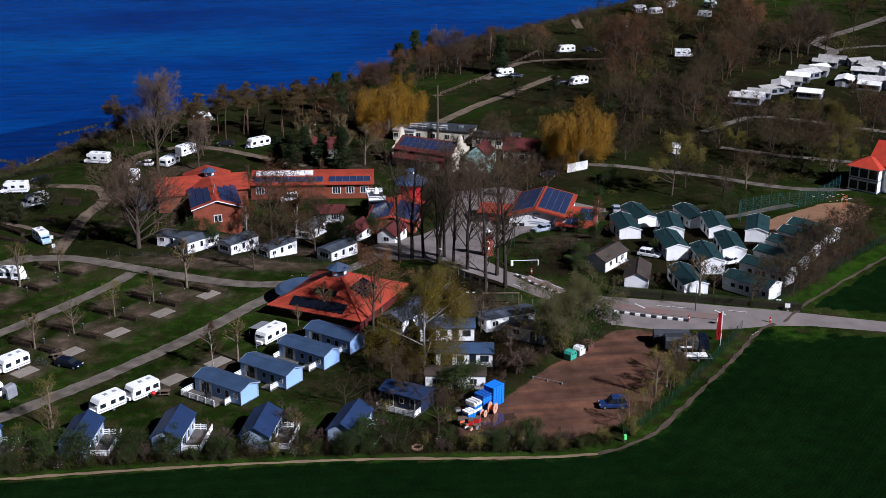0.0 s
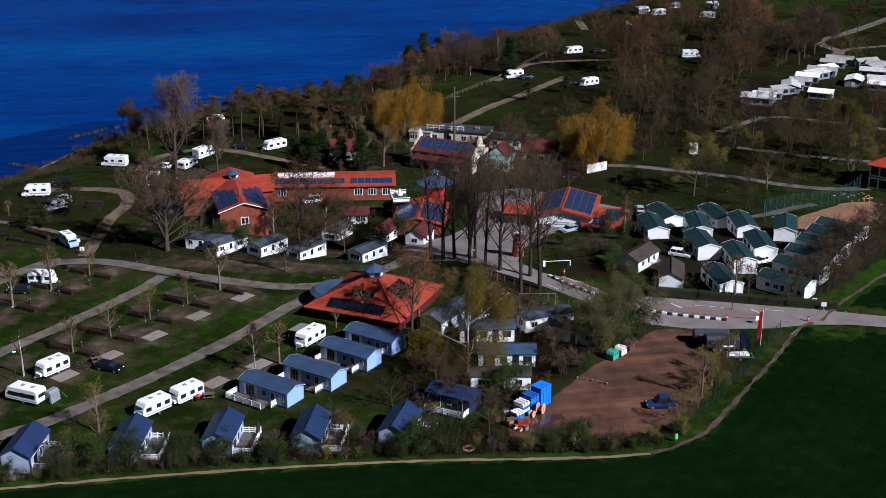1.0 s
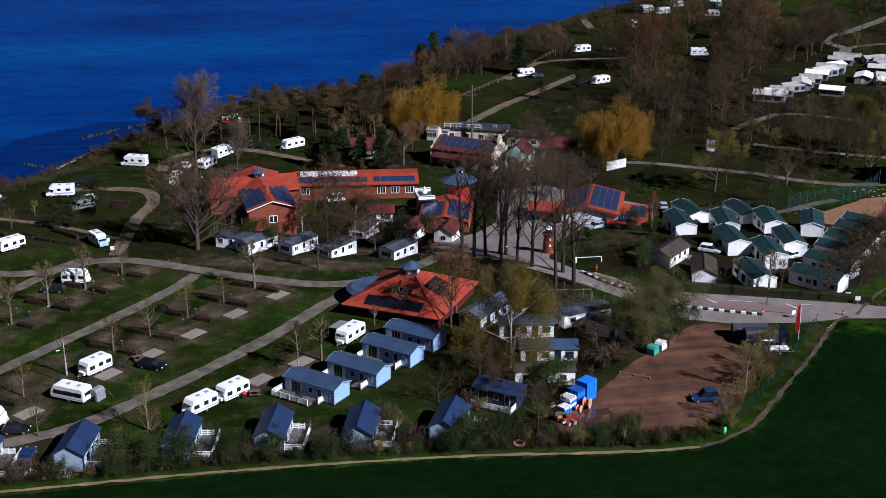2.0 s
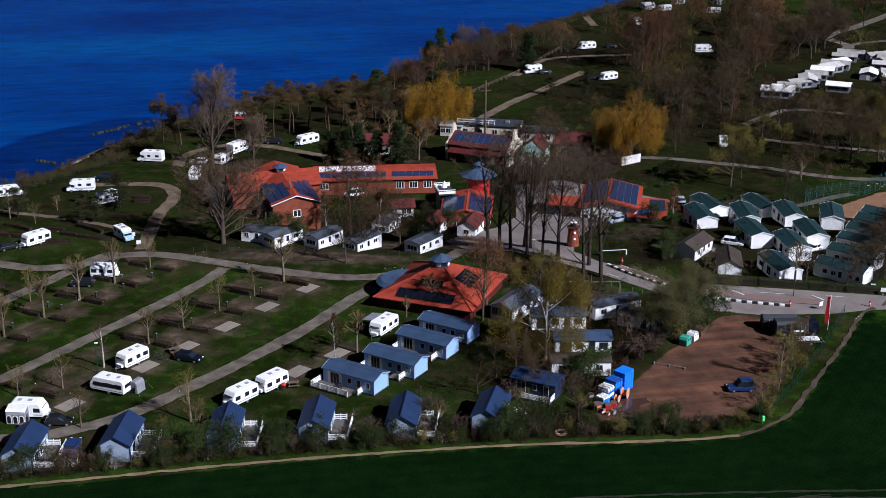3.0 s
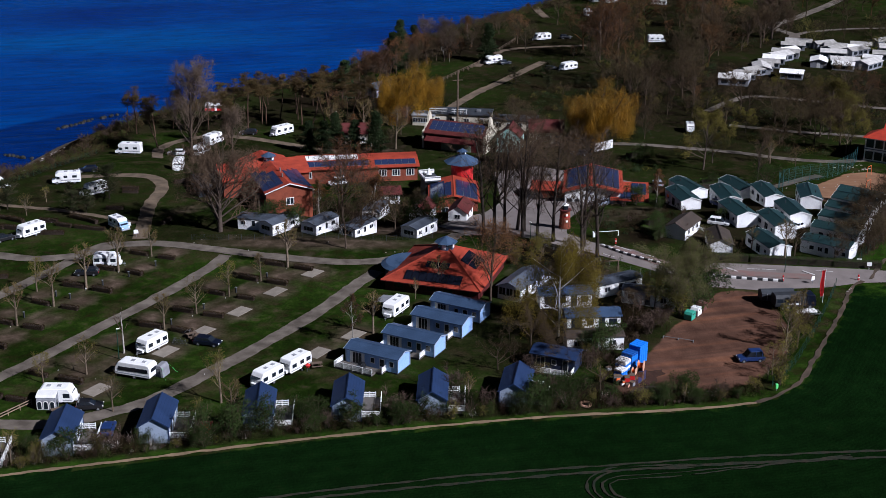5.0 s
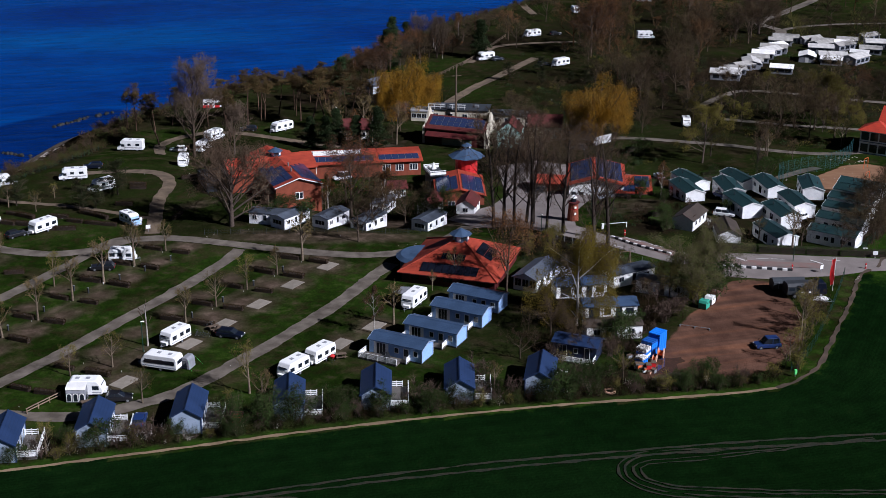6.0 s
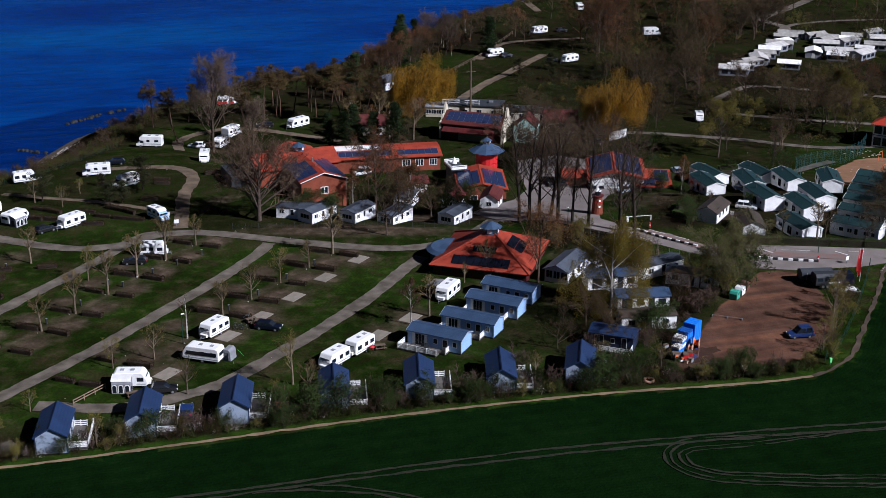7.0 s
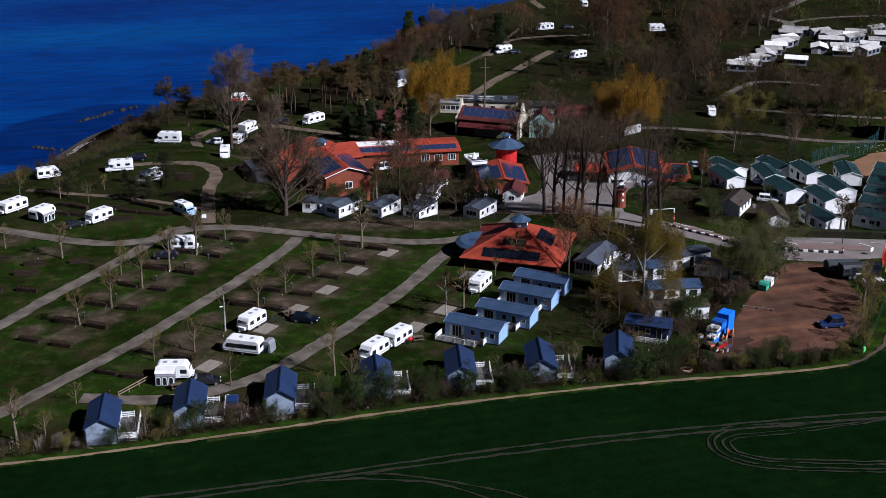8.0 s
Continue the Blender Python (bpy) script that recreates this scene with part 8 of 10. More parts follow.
def caravan(label, L=5.6, W=2.3, H=2.5, stripe="plastic_grey", awning=False, flat=False, boxy=0.0, band=False, lower=""):
    """A touring caravan: shell on wheels, windows, door, roof hatches and drawbar; the drawbar points to +x."""
    ob = thing("caravan", label, "caravan", "touring caravans")
    z0 = 0.42
    prof = [(-L / 2, z0 + 0.15), (-L / 2 + 0.15, z0), (L / 2 - 0.3, z0), (L / 2, z0 + 0.25), (L / 2 - 0.12 + boxy, z0 + 1.1), (L / 2 - 0.75 + boxy * 3, H - 0.08), (L / 2 - 1.1 + boxy * 3, H), (-L / 2 + 0.45, H), (-L / 2 + 0.12, H - 0.15), (-L / 2, H - 0.6)]
    body = part("body", extrude(prof, -W / 2, W / 2, 0.13, 3), M["caravan_white"], ob)
    for x, w, z, h in ((-L * 0.34, 1.0, 1.25, 0.68), (-L * 0.05, 0.85, 1.25, 0.68), (L * 0.29, 1.0, 1.2, 0.66)):
        for sy in (-1, 1):
            y0 = sy * W / 2
            q = part("window", boxes((x - w / 2, x + w / 2, min(y0, y0 + sy * 0.03), max(y0, y0 + sy * 0.03), z, z + h), bevel=0.02), M["glass"], ob)
    part("door", boxes((L * 0.12 - 0.3, L * 0.12 + 0.3, -W / 2 - 0.03, -W / 2, z0 + 0.05, z0 + 1.75), bevel=0.015), M["white"], ob)
    if band:
        for sy in (-1, 1):
            part("window_band", extrude([(-L / 2 + 0.35, 1.32), (L * 0.36, 1.22), (L * 0.40, 1.5), (L * 0.32, 1.84), (-L / 2 + 0.35, 1.9)], min(sy * W / 2, sy * (W / 2 + 0.05)), max(sy * W / 2, sy * (W / 2 + 0.05))), M["dim_glazing"], ob, "dark tinted band of windows")
    if lower:
        for sy in (-1, 1):
            part("lower_panel", boxes((-L / 2 + 0.06, L / 2 - 0.2, min(sy * W / 2, sy * (W / 2 + 0.02)), max(sy * W / 2, sy * (W / 2 + 0.02)), z0 + 0.05, 1.2), bevel=0.008), M[lower], ob, "red lower side panel")
    part("rear_window", boxes((-L / 2 - 0.03, -L / 2 + 0.02, -W * 0.33, W * 0.33, 1.35, 1.95), bevel=0.02), M["glass"], ob)
    m = Matrix.Translation((L / 2 - 0.34 + boxy * 2, 0, 1.75)) @ pose(0, 0, 0, 0, math.degrees(math.atan2(0.63 - boxy * 2, H - 1.6)), 0)
    part("front_window", box(bmesh.new(), -0.02, 0.05, -W * 0.36, W * 0.36, -0.3, 0.3, m=m), M["glass"], ob)
    for x in (-L * 0.25, L * 0.05):
        part("roof_hatch", boxes((x - 0.3, x + 0.3, -0.3, 0.3, H, H + 0.1), bevel=0.03), M["plastic_grey"], ob)
    for sy in (-1, 1):
        part("stripe", boxes((-L / 2 + 0.1, L / 2 - 0.3, sy * W / 2 - 0.012, sy * W / 2 + 0.012, 0.72, 0.86)), M[stripe], ob)
        wheel(ob, -0.3, sy * (W / 2 - 0.12), 0.32)
    bm = bmesh.new()
    for sy in (-1, 1):
        tube(bm, (L / 2 - 0.3, sy * 0.6, 0.5), (L / 2 + 1.1, 0, 0.5), 0.05, sides=6)
    part("drawbar", bm, M["steel"], ob)
    part("jockey_wheel", tube(bmesh.new(), (L / 2 + 0.9, 0, 0.0), (L / 2 + 0.9, 0, 0.8), 0.05, sides=6), M["steel"], ob)
    part("gas_locker", boxes((L / 2 - 0.1, L / 2 + 0.35, -0.7, 0.7, 0.5, 1.0), bevel=0.05), M["caravan_white"], ob)
    if awning:
        y1, y0, xa, xb = -W / 2, -W / 2 - 1.7, -L / 2 + 0.1, 0.35
        slope = [(y0, 0.0), (y1, 0.0), (y1, H - 0.2), (y0 + 0.55, H - 0.48), (y0 + 0.2, H - 0.7), (y0, H - 1.0)]
        a = part("awning", extrude(slope, xa, xb, 0.05, axis="x"), M["canvas"], ob, "grey canvas awning tent")
        part("awning_roof", extrude([(y0 + 0.16, H - 0.66), (y0 + 0.54, H - 0.42), (y1, H - 0.14), (y1, H - 0.08), (y0 + 0.5, H - 0.36), (y0 + 0.1, H - 0.62)], xa - 0.06, xb + 0.06, axis="x"), M["white_canvas"], a, "pale awning roof")
        span = (xb - xa) / 3
        arch = [(-0.34, 0.15), (0.34, 0.15), (0.34, 1.15), (0.24, 1.38), (0.0, 1.46), (-0.24, 1.38), (-0.34, 1.15)]
        for k in range(3):
            x = xa + span * (k + 0.5)
            part("awning_panel", extrude([(x + u * 1.18, v * 1.04 - 0.03) for u, v in arch], y0 - 0.03, y0 + 0.02), M["white_canvas"], a, "pale arched panel")
            part("awning_window", extrude([(x + u * 0.86, v * 0.92 + 0.05) for u, v in arch], y0 - 0.05, y0 + 0.02), M["glass"], a)
        for x, s1 in ((xa, -1), (xb, 1)):
            part("awning_window", extrude([((y0 + y1) / 2 + u * 1.25, v * 0.95 + 0.05) for u, v in arch], min(x, x + s1 * 0.03), max(x, x + s1 * 0.03), axis="x"), M["glass"], a)
    if flat:
        part("sun_canopy", extrude([(-W / 2, H - 0.25), (-W / 2 - 2.3, H - 0.55), (-W / 2 - 2.3, H - 0.5), (-W / 2, H - 0.2)], -1.9, 1.6, axis="x"), M["canvas"], ob, "grey sun canopy")
        for x in (-1.8, 1.5):
            part("canopy_pole", tube(bmesh.new(), (x, -W / 2 - 2.2, 0), (x, -W / 2 - 2.2, H - 0.5), 0.03, sides=5), M["steel"], ob)
    return ob


def motorhome(label, L=6.6, W=2.25, H=2.85, cab="caravan_white", alcove=True):
    """A motorhome: living body, driver's cab with windscreen, wheels; its nose points to +x."""
    ob = thing("motorhome", label, "motorhome", "motorhomes")
    a = 0.55 if alcove else 0.0
    part("body", extrude([(-L / 2, 0.45), (L * 0.2, 0.45), (L * 0.2, 1.75), (L * 0.2 + a + 0.5, 1.95), (L * 0.2 + a + 0.55, H - 0.35), (L * 0.2 + a, H), (-L / 2 + 0.15, H), (-L / 2, H - 0.2)], -W / 2, W / 2, 0.07, 2), M["caravan_white"], ob)
    part("cab", extrude([(L * 0.2, 0.4), (L / 2 - 0.05, 0.4), (L / 2, 0.95), (L / 2 - 0.7, 1.25), (L * 0.2 + 0.65, 1.98), (L * 0.2, 1.98)], -W / 2 + 0.1, W / 2 - 0.1, 0.06, 2), M[cab], ob)
    m = Matrix.Translation((L / 2 - 0.88, 0, 1.62)) @ pose(0, 0, 0, 0, -43, 0)
    part("windscreen", box(bmesh.new(), -0.03, 0.05, -W * 0.38, W * 0.38, -0.42, 0.42, m=m), M["glass"], ob)
    for sy in (-1, 1):
        y0 = sy * (W / 2 - 0.1)
        part("cab_window", boxes((L * 0.2 + 0.15, L * 0.2 + 0.85, min(y0, y0 + sy * 0.04), max(y0, y0 + sy * 0.04), 1.25, 1.8)), M["glass"], ob)
        for x, w in ((-L * 0.3, 1.0), (L * 0.02, 0.8)):
            part("window", boxes((x - w / 2, x + w / 2, sy * W / 2 - 0.02, sy * W / 2 + 0.02, 1.5, 2.05), bevel=0.01), M["glass"], ob)
        part("headlight", boxes((L / 2 - 0.1, L / 2 + 0.02, sy * 0.75 - 0.16, sy * 0.75 + 0.16, 0.8, 1.0), bevel=0.02), M["lamp"], ob)
        wheel(ob, L * 0.33, sy * (W / 2 - 0.2), 0.34)
        wheel(ob, -L * 0.28, sy * (W / 2 - 0.2), 0.34)
        part("stripe", boxes((-L / 2 + 0.2, L * 0.18, sy * W / 2 - 0.012, sy * W / 2 + 0.012, 0.9, 1.1)), M["plastic_grey"], ob)
    for x in (-L * 0.3, 0.0):
        part("roof_hatch", boxes((x - 0.35, x + 0.35, -0.35, 0.35, H, H + 0.12), bevel=0.03), M["plastic_grey"], ob)
    part("bumper", boxes((L / 2 - 0.15, L / 2 + 0.06, -0.95, 0.95, 0.35, 0.6), bevel=0.04), M["plastic_grey"], ob)
    return ob


def car(label, paint, L=4.5, W=1.78, H=1.48, kind="estate", group="parked cars"):
    """A parked car: body, glass band, roof, wheels, lamps; its nose points to +x."""
    ob = thing("car", label, "car", group)
    back = -L / 2
    hood = L / 2 - (1.15 if kind != "van" else 0.75)
    part("body", extrude([(back, 0.45), (back + 0.1, 0.28), (L / 2 - 0.15, 0.28), (L / 2, 0.5), (L / 2 - 0.1, 0.75), (hood, 0.92), (back + 0.15, 0.95), (back, 0.8)], -W / 2, W / 2, 0.07, 2), M[paint], ob)
    tail = back + (0.15 if kind != "saloon" else 0.75)
    part("glasshouse", extrude([(tail, 0.92), (hood, 0.9), (hood - 0.75, H - 0.06), (tail + 0.35, H - 0.06)], -W / 2 + 0.13, W / 2 - 0.13, 0.05, 1), M["glass"], ob)
    part("roof", extrude([(tail + 0.3, H - 0.07), (hood - 0.72, H - 0.07), (hood - 0.85, H), (tail + 0.45, H)], -W / 2 + 0.16, W / 2 - 0.16, 0.03, 1), M[paint], ob)
    for x in (tail + 0.4, (tail + hood) / 2 - 0.1):
        for sy in (-1, 1):
            part("pillar", boxes((x - 0.05, x + 0.05, sy * (W / 2 - 0.14) - 0.02, sy * (W / 2 - 0.14) + 0.02, 0.92, H - 0.06)), M[paint], ob)
    for sy in (-1, 1):
        wheel(ob, L * 0.31, sy * (W / 2 - 0.1), 0.32)
        wheel(ob, -L * 0.30, sy * (W / 2 - 0.1), 0.32)
        part("headlight", boxes((L / 2 - 0.14, L / 2 - 0.02, sy * W * 0.36 - 0.15, sy * W * 0.36 + 0.15, 0.6, 0.74), bevel=0.02), M["lamp"], ob)
        part("tail_light", boxes((back - 0.01, back + 0.06, sy * W * 0.4 - 0.1, sy * W * 0.4 + 0.1, 0.65, 0.88)), M["red_paint"], ob)
    return ob


def move(ob, x, y, turn):
    ob.matrix_basis = stand(x, y, turn)
    return ob


move(caravan("long white touring caravan on the grass beside a lane", 6.3, 2.4, 2.6, "silver_car", band=True), -34.3, -36.2, 146)
move(caravan("white touring caravan standing on a concrete pad", 5.2, 2.4, 2.55, boxy=0.1), -31.2, -26.8, 223)
move(caravan("white touring caravan beside a lane", 5.2, 2.35, 2.6, boxy=0.12), -9.95, -40.2, 219)
move(caravan("white touring caravan with a sloping front parked on grass", 5.4, 2.35, 2.6), -14.95, -43.8, 219)
move(caravan("white caravan with a grey sun canopy", 5.8, 2.4, 2.6, flat=True, boxy=0.1), 10.6, -22.3, 228)
move(caravan("white caravan with an awning tent at its side", 5.2, 2.4, 2.6, awning=True), -45.9, -42.2, -16)
move(caravan("white caravan beside a hedge", 4.8, 2.3, 2.6, boxy=0.1), -36.8, 13.4, -14)
move(caravan("white caravan on the upper grass", 6.2, 2.4, 2.6, boxy=0.1), -67.2, 46.2, 221)
move(caravan("white caravan with grey awning on the upper grass", 5.6, 2.4, 2.5, awning=True), -61.6, 40.4, 45)
move(caravan("white caravan near the camp road", 5.6, 2.3, 2.6, boxy=0.1), -50.8, 34.6, 217)
move(caravan("white caravan under a small tree", 5.2, 2.3, 2.5), -59.2, 67.8, 10)
move(motorhome("white motorhome facing the sea path", 6.6, 2.3, 2.9), -28.4, 103.6, 160)
move(caravan("white caravan in the shade of a tall tree", 5.8, 2.4, 2.6, boxy=0.1), -10.4, 103.4, 56)
move(motorhome("white motorhome beside the tall tree", 6.4, 2.3, 3.0), -6.2, 112.4, 48)
move(caravan("white caravan seen end on by the path", 5.0, 2.3, 2.6, boxy=0.1), -18.0, 78.2, 258)
move(caravan("white caravan on the shore meadow", 6.4, 2.4, 2.6), 12.6, 117.0, 210)
move(motorhome("white motorhome on the lower meadow", 6.0, 2.2, 2.7, alcove=False), -38.0, 58.4, 212)
move(motorhome("camper with dappled shade beside a dark conifer", 6.2, 2.2, 2.7), -43.6, 68.6, 176)
move(caravan("red and white caravan by the shore", 5.0, 2.3, 2.5, "red_paint", lower="red_paint"), -2.4, 146.5, -8)
move(motorhome("pale blue panel van with white roof by a path sign", 5.2, 2.1, 2.5, "van_blue", False), -33.6, 34.2, -62)
move(caravan("white caravan on the far meadow", 6.2, 2.4, 2.6, awning=True), 124, 221, 190)
move(motorhome("white motorhome at the wood's edge", 6.4, 2.3, 2.9), 162.6, 207, -10)
move(caravan("white caravan with a tall awning among trees", 6.0, 2.4, 2.6, awning=True), 116, 173, 200)
move(motorhome("white motorhome beside the shore path", 6.0, 2.3, 2.8), 94.6, 187.4, 190)
move(caravan("white caravan among the park trees", 4.4, 2.2, 2.5), 121.5, 93.0, 250)
for x, y, turn, k in ((157.6, 262, 80, 0), (173.4, 294, 10, 1), (189.4, 301, 20, 0), (195.5, 277.7, 160, 1), (178, 287, 200, 0), (206, 300, 30, 1)):
    move(caravan("white caravan on the distant meadow", 6.0, 2.4, 2.6, awning=bool(k)), x, y, turn)

move(car("dark navy estate car with open boot beside a caravan pad", "navy_car", 4.6), -22.3, -27.3, -30)
move(car("black hatchback beside the caravan with an awning", "black_car", 4.0, kind="hatch"), -41.5, -45.8, -8)
move(car("black car on the grass by the caravan", "black_car", 4.5), -40.6, 9.6, 168)
move(car("dark car behind a caravan drawbar", "black_car", 4.3), -56.0, 32.6, 30)
move(car("dark car near the shore fence", "navy_car", 4.5), -38.8, 77.2, 175)
move(car("white car beside the caravans", "white_car", 4.4), -16.7, 103.6, 165)
move(car("black estate car on the sandy path", "black_car", 4.7), 3.9, 119.4, 165)
move(car("dark blue off-road car with a light roof", "blue_car", 4.4, 1.85, 1.85, group="parked cars"), 61.2, -55.4, 172)
move(car("small white delivery van beside the wing", "white_car", 4.5, 1.8, 1.85, "van"), 18.5, 69.6, 188)
move(car("blue car between the green-roofed homes", "blue_car", 4.3), 93.9, 20.6, -72)
move(car("white estate car under a carport", "white_car", 4.6, 1.85, 1.6), 86.4, 6.2, -35)
move(car("small white car by the green-roofed homes", "white_car", 4.0), 100.4, -0.4, 200)
move(car("red car half hidden behind the hedge", "red_car", 3.8, H=1.4), -25.9, -57.2, 75)
move(car("blue car by the hedge", "blue_car", 4.0, H=1.4), -39.2, -53.8, 78)
move(car("silver car beside the restaurant", "silver_car", 4.2), 92.4, 49.4, 80)
move(car("dark car on the village square", "black_car", 4.4), 60.0, 46.5, 160)
move(car("pale car on the village square", "silver_car", 4.4), 71.0, 33.0, 200)
move(car("dark car beneath the willow", "black_car", 4.4), 83.5, 78.5, 170)
move(car("dark car on the far meadow", "black_car", 4.4), 133.3, 221.6, 0)
move(car("dark car near the shore path", "navy_car", 4.4), 98.5, 186.0, 10)
move(car("dark car beside the tall awning", "navy_car", 4.4), 110.6, 174.6, 10)


def horse_lorry():
    ob = thing("lorry", "dark grey box lorry parked at the earth lot", "lorry")
    L, W = 7.4, 2.6
    part("box_body", extrude([(-W / 2, 0.7), (W / 2, 0.7), (W / 2, 2.3), (W * 0.3, 2.75), (-W * 0.3, 2.75), (-W / 2, 2.3)], -L / 2, L / 2 - 1.9, 0.05, axis="x"), M["dark_metal"], ob)
    for x in (-2.9, -1.5, -0.1):
        part("side_window", boxes((x - 0.5, x + 0.5, -W / 2 - 0.02, -W / 2 + 0.02, 1.5, 2.1)), M["glass"], ob)
    part("cab", extrude([(L / 2 - 1.8, 0.6), (L / 2, 0.6), (L / 2, 1.5), (L / 2 - 0.3, 2.7), (L / 2 - 1.8, 2.8)], -W / 2 + 0.1, W / 2 - 0.1, 0.06), M["navy_car"], ob)
    part("windscreen", box(bmesh.new(), -0.03, 0.03, -1.0, 1.0, -0.45, 0.45, m=Matrix.Translation((L / 2 - 0.14, 0, 2.05)) @ pose(0, 0, 0, 0, -14, 0)), M["glass"], ob)
    part("sign_bar", boxes((-1.2, 0.9, -W / 2 - 0.03, -W / 2, 1.05, 1.3)), M["white"], ob, "white bar of lettering")
    for x in (-L * 0.3, -L * 0.18, L * 0.36):
        for sy in (-1, 1):
            wheel(ob, x, sy * (W / 2 - 0.2), 0.46, 0.26)
    return ob


lorry = horse_lorry()
lorry.matrix_basis = stand(79.0, -37.4, -10)
trailer = thing("trailer", "black covered trailer with a pale frame", "trailer")
part("box_body", extrude([(-1.2, 0.6), (1.2, 0.6), (1.2, 2.0), (0.0, 2.55), (-1.2, 2.0)], -3.0, 3.0, 0.05, axis="x"), M["slate"], trailer)
for x in (-2, 0, 2):
    part("tarpaulin_strap", boxes((x - 0.05, x + 0.05, -1.23, 1.23, 0.7, 1.98)), M["plastic_grey"], trailer)
for x in (-0.6, 0.6):
    for sy in (-1, 1):
        wheel(trailer, x, sy * 1.1, 0.38)
part("drawbar", boxes((3.0, 4.2, -0.06, 0.06, 0.5, 0.62)), M["steel"], trailer)
trailer.matrix_basis = stand(77.4, -34.2, -12)
flatbed = thing("trailer", "low pale boat trailer in front of the lorry", "trailer")
bm = boxes((-2.4, 2.4, -0.9, -0.8, 0.5, 0.62), (-2.4, 2.4, 0.8, 0.9, 0.5, 0.62))
for k in range(5):
    box(bm, -2.2 + k * 1.1, -2.1 + k * 1.1, -0.8, 0.8, 0.5, 0.6)
part("frame", bm, M["steel"], flatbed)
part("load", boxes((-2.2, 1.6, -0.7, 0.7, 0.62, 1.05), bevel=0.15), M["white_canvas"], flatbed, "white tarpaulin")
for sy in (-1, 1):
    wheel(flatbed, 0, sy * 1.0, 0.33)
flatbed.matrix_basis = stand(79.6, -41.2, -8)

# ---- tents and awnings of the far field ----
def field_tent(L, W, h, top):
    ob = thing("awning_tent", "white-roofed caravan awning with grey canvas sides", "tent", "far-field awnings")
    part("side_wall", extrude([(-W / 2, 0), (W / 2, 0), (W / 2, h * 0.72), (0, h * 0.95), (-W / 2, h * 0.72)], -L / 2, L / 2, axis="x"), M["canvas"], ob)
    part("roof", extrude([(-W / 2 - 0.3, h * 0.68), (0, h * 0.97), (W / 2 + 0.3, h * 0.68), (W / 2 + 0.3, h * 0.72), (0, h * 1.02), (-W / 2 - 0.3, h * 0.72)], -L / 2 - 0.3, L / 2 + 0.3, axis="x"), M[top], ob)
    for k in (-1, 0, 1):
        part("window", boxes((k * L * 0.3 - 0.9, k * L * 0.3 + 0.9, -W / 2 - 0.03, -W / 2, h * 0.2, h * 0.55)), M["glass"], ob)
    part("door_flap", boxes((-L / 2 - 0.03, -L / 2, -0.5, 0.5, 0.05, h * 0.65)), M["white_canvas"], ob)
    return ob


tents = [field_tent(8.6, 5.4, 3.0, "worn_canvas"), field_tent(7.4, 6.0, 2.8, "stained_canvas"), field_tent(9.4, 4.6, 3.1, "stained_canvas"), field_tent(6.6, 4.8, 2.7, "white_canvas")]
used = set()
rng = random.Random(8)
for k, (x, y, turn) in enumerate(((160, 142, -28), (163.5, 145, -30), (172, 152, 18), (183, 162, -32), (178.5, 158, -25), (191, 170, 20), (182, 145, -30), (205, 185, -25), (217, 185, 14), (219, 180, -35), (212, 170, -28), (200, 159, 60), (205, 152, -32), (222, 172, 20), (229, 180, -30), (236, 171, -25), (214, 152, 22), (221, 160, -34), (240, 184, 10), (228, 164, -30), (167, 148.5, -28), (176.5, 155, 62), (187.5, 166.5, -30), (196, 174, -30), (209.5, 189, -25), (216, 176.5, 20), (208.5, 157, -32), (225, 176, -30), (199, 178, 15))):
    proto = tents[(k * 3 + k // 4) % 4]
    m = stand(x, y, turn + rng.uniform(-6, 6), rng.uniform(0.88, 1.08))
    if proto in used:
        copy_thing(proto, m)
    else:
        proto.matrix_basis = m
        used.add(proto)

# ---- hedges, fences, posts ----
def clipped_hedge(L, w, h, mat, seed, name="hedge", label="low clipped brown hedge dividing the pitches", leaves=800):
    rng = random.Random(seed)
    ob = thing(name, label, "hedge", "low hedges")
    pts = []
    for _ in range(leaves):
        face = rng.random()
        x, y, z = rng.uniform(-L / 2, L / 2), rng.uniform(-w / 2, w / 2), h * rng.random() ** 0.8
        if face < 0.45:
            z = h + rng.gauss(0, 0.05)
        elif face < 0.85:
            y = rng.choice((-1, 1)) * (w / 2 + rng.gauss(0, 0.05))
        else:
            x = rng.choice((-1, 1)) * (L / 2 + rng.gauss(0, 0.06))
        pts.append(Vector((x, y, z)))
    v, f = leaf_mesh(rng, pts, 0.07)
    mesh_object("foliage", v, f, M[mat], ob)
    # dark box in soil colour stands in for the shade inside the hedge
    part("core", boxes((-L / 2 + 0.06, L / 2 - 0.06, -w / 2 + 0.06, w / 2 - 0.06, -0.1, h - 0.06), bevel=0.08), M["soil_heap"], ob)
    return ob


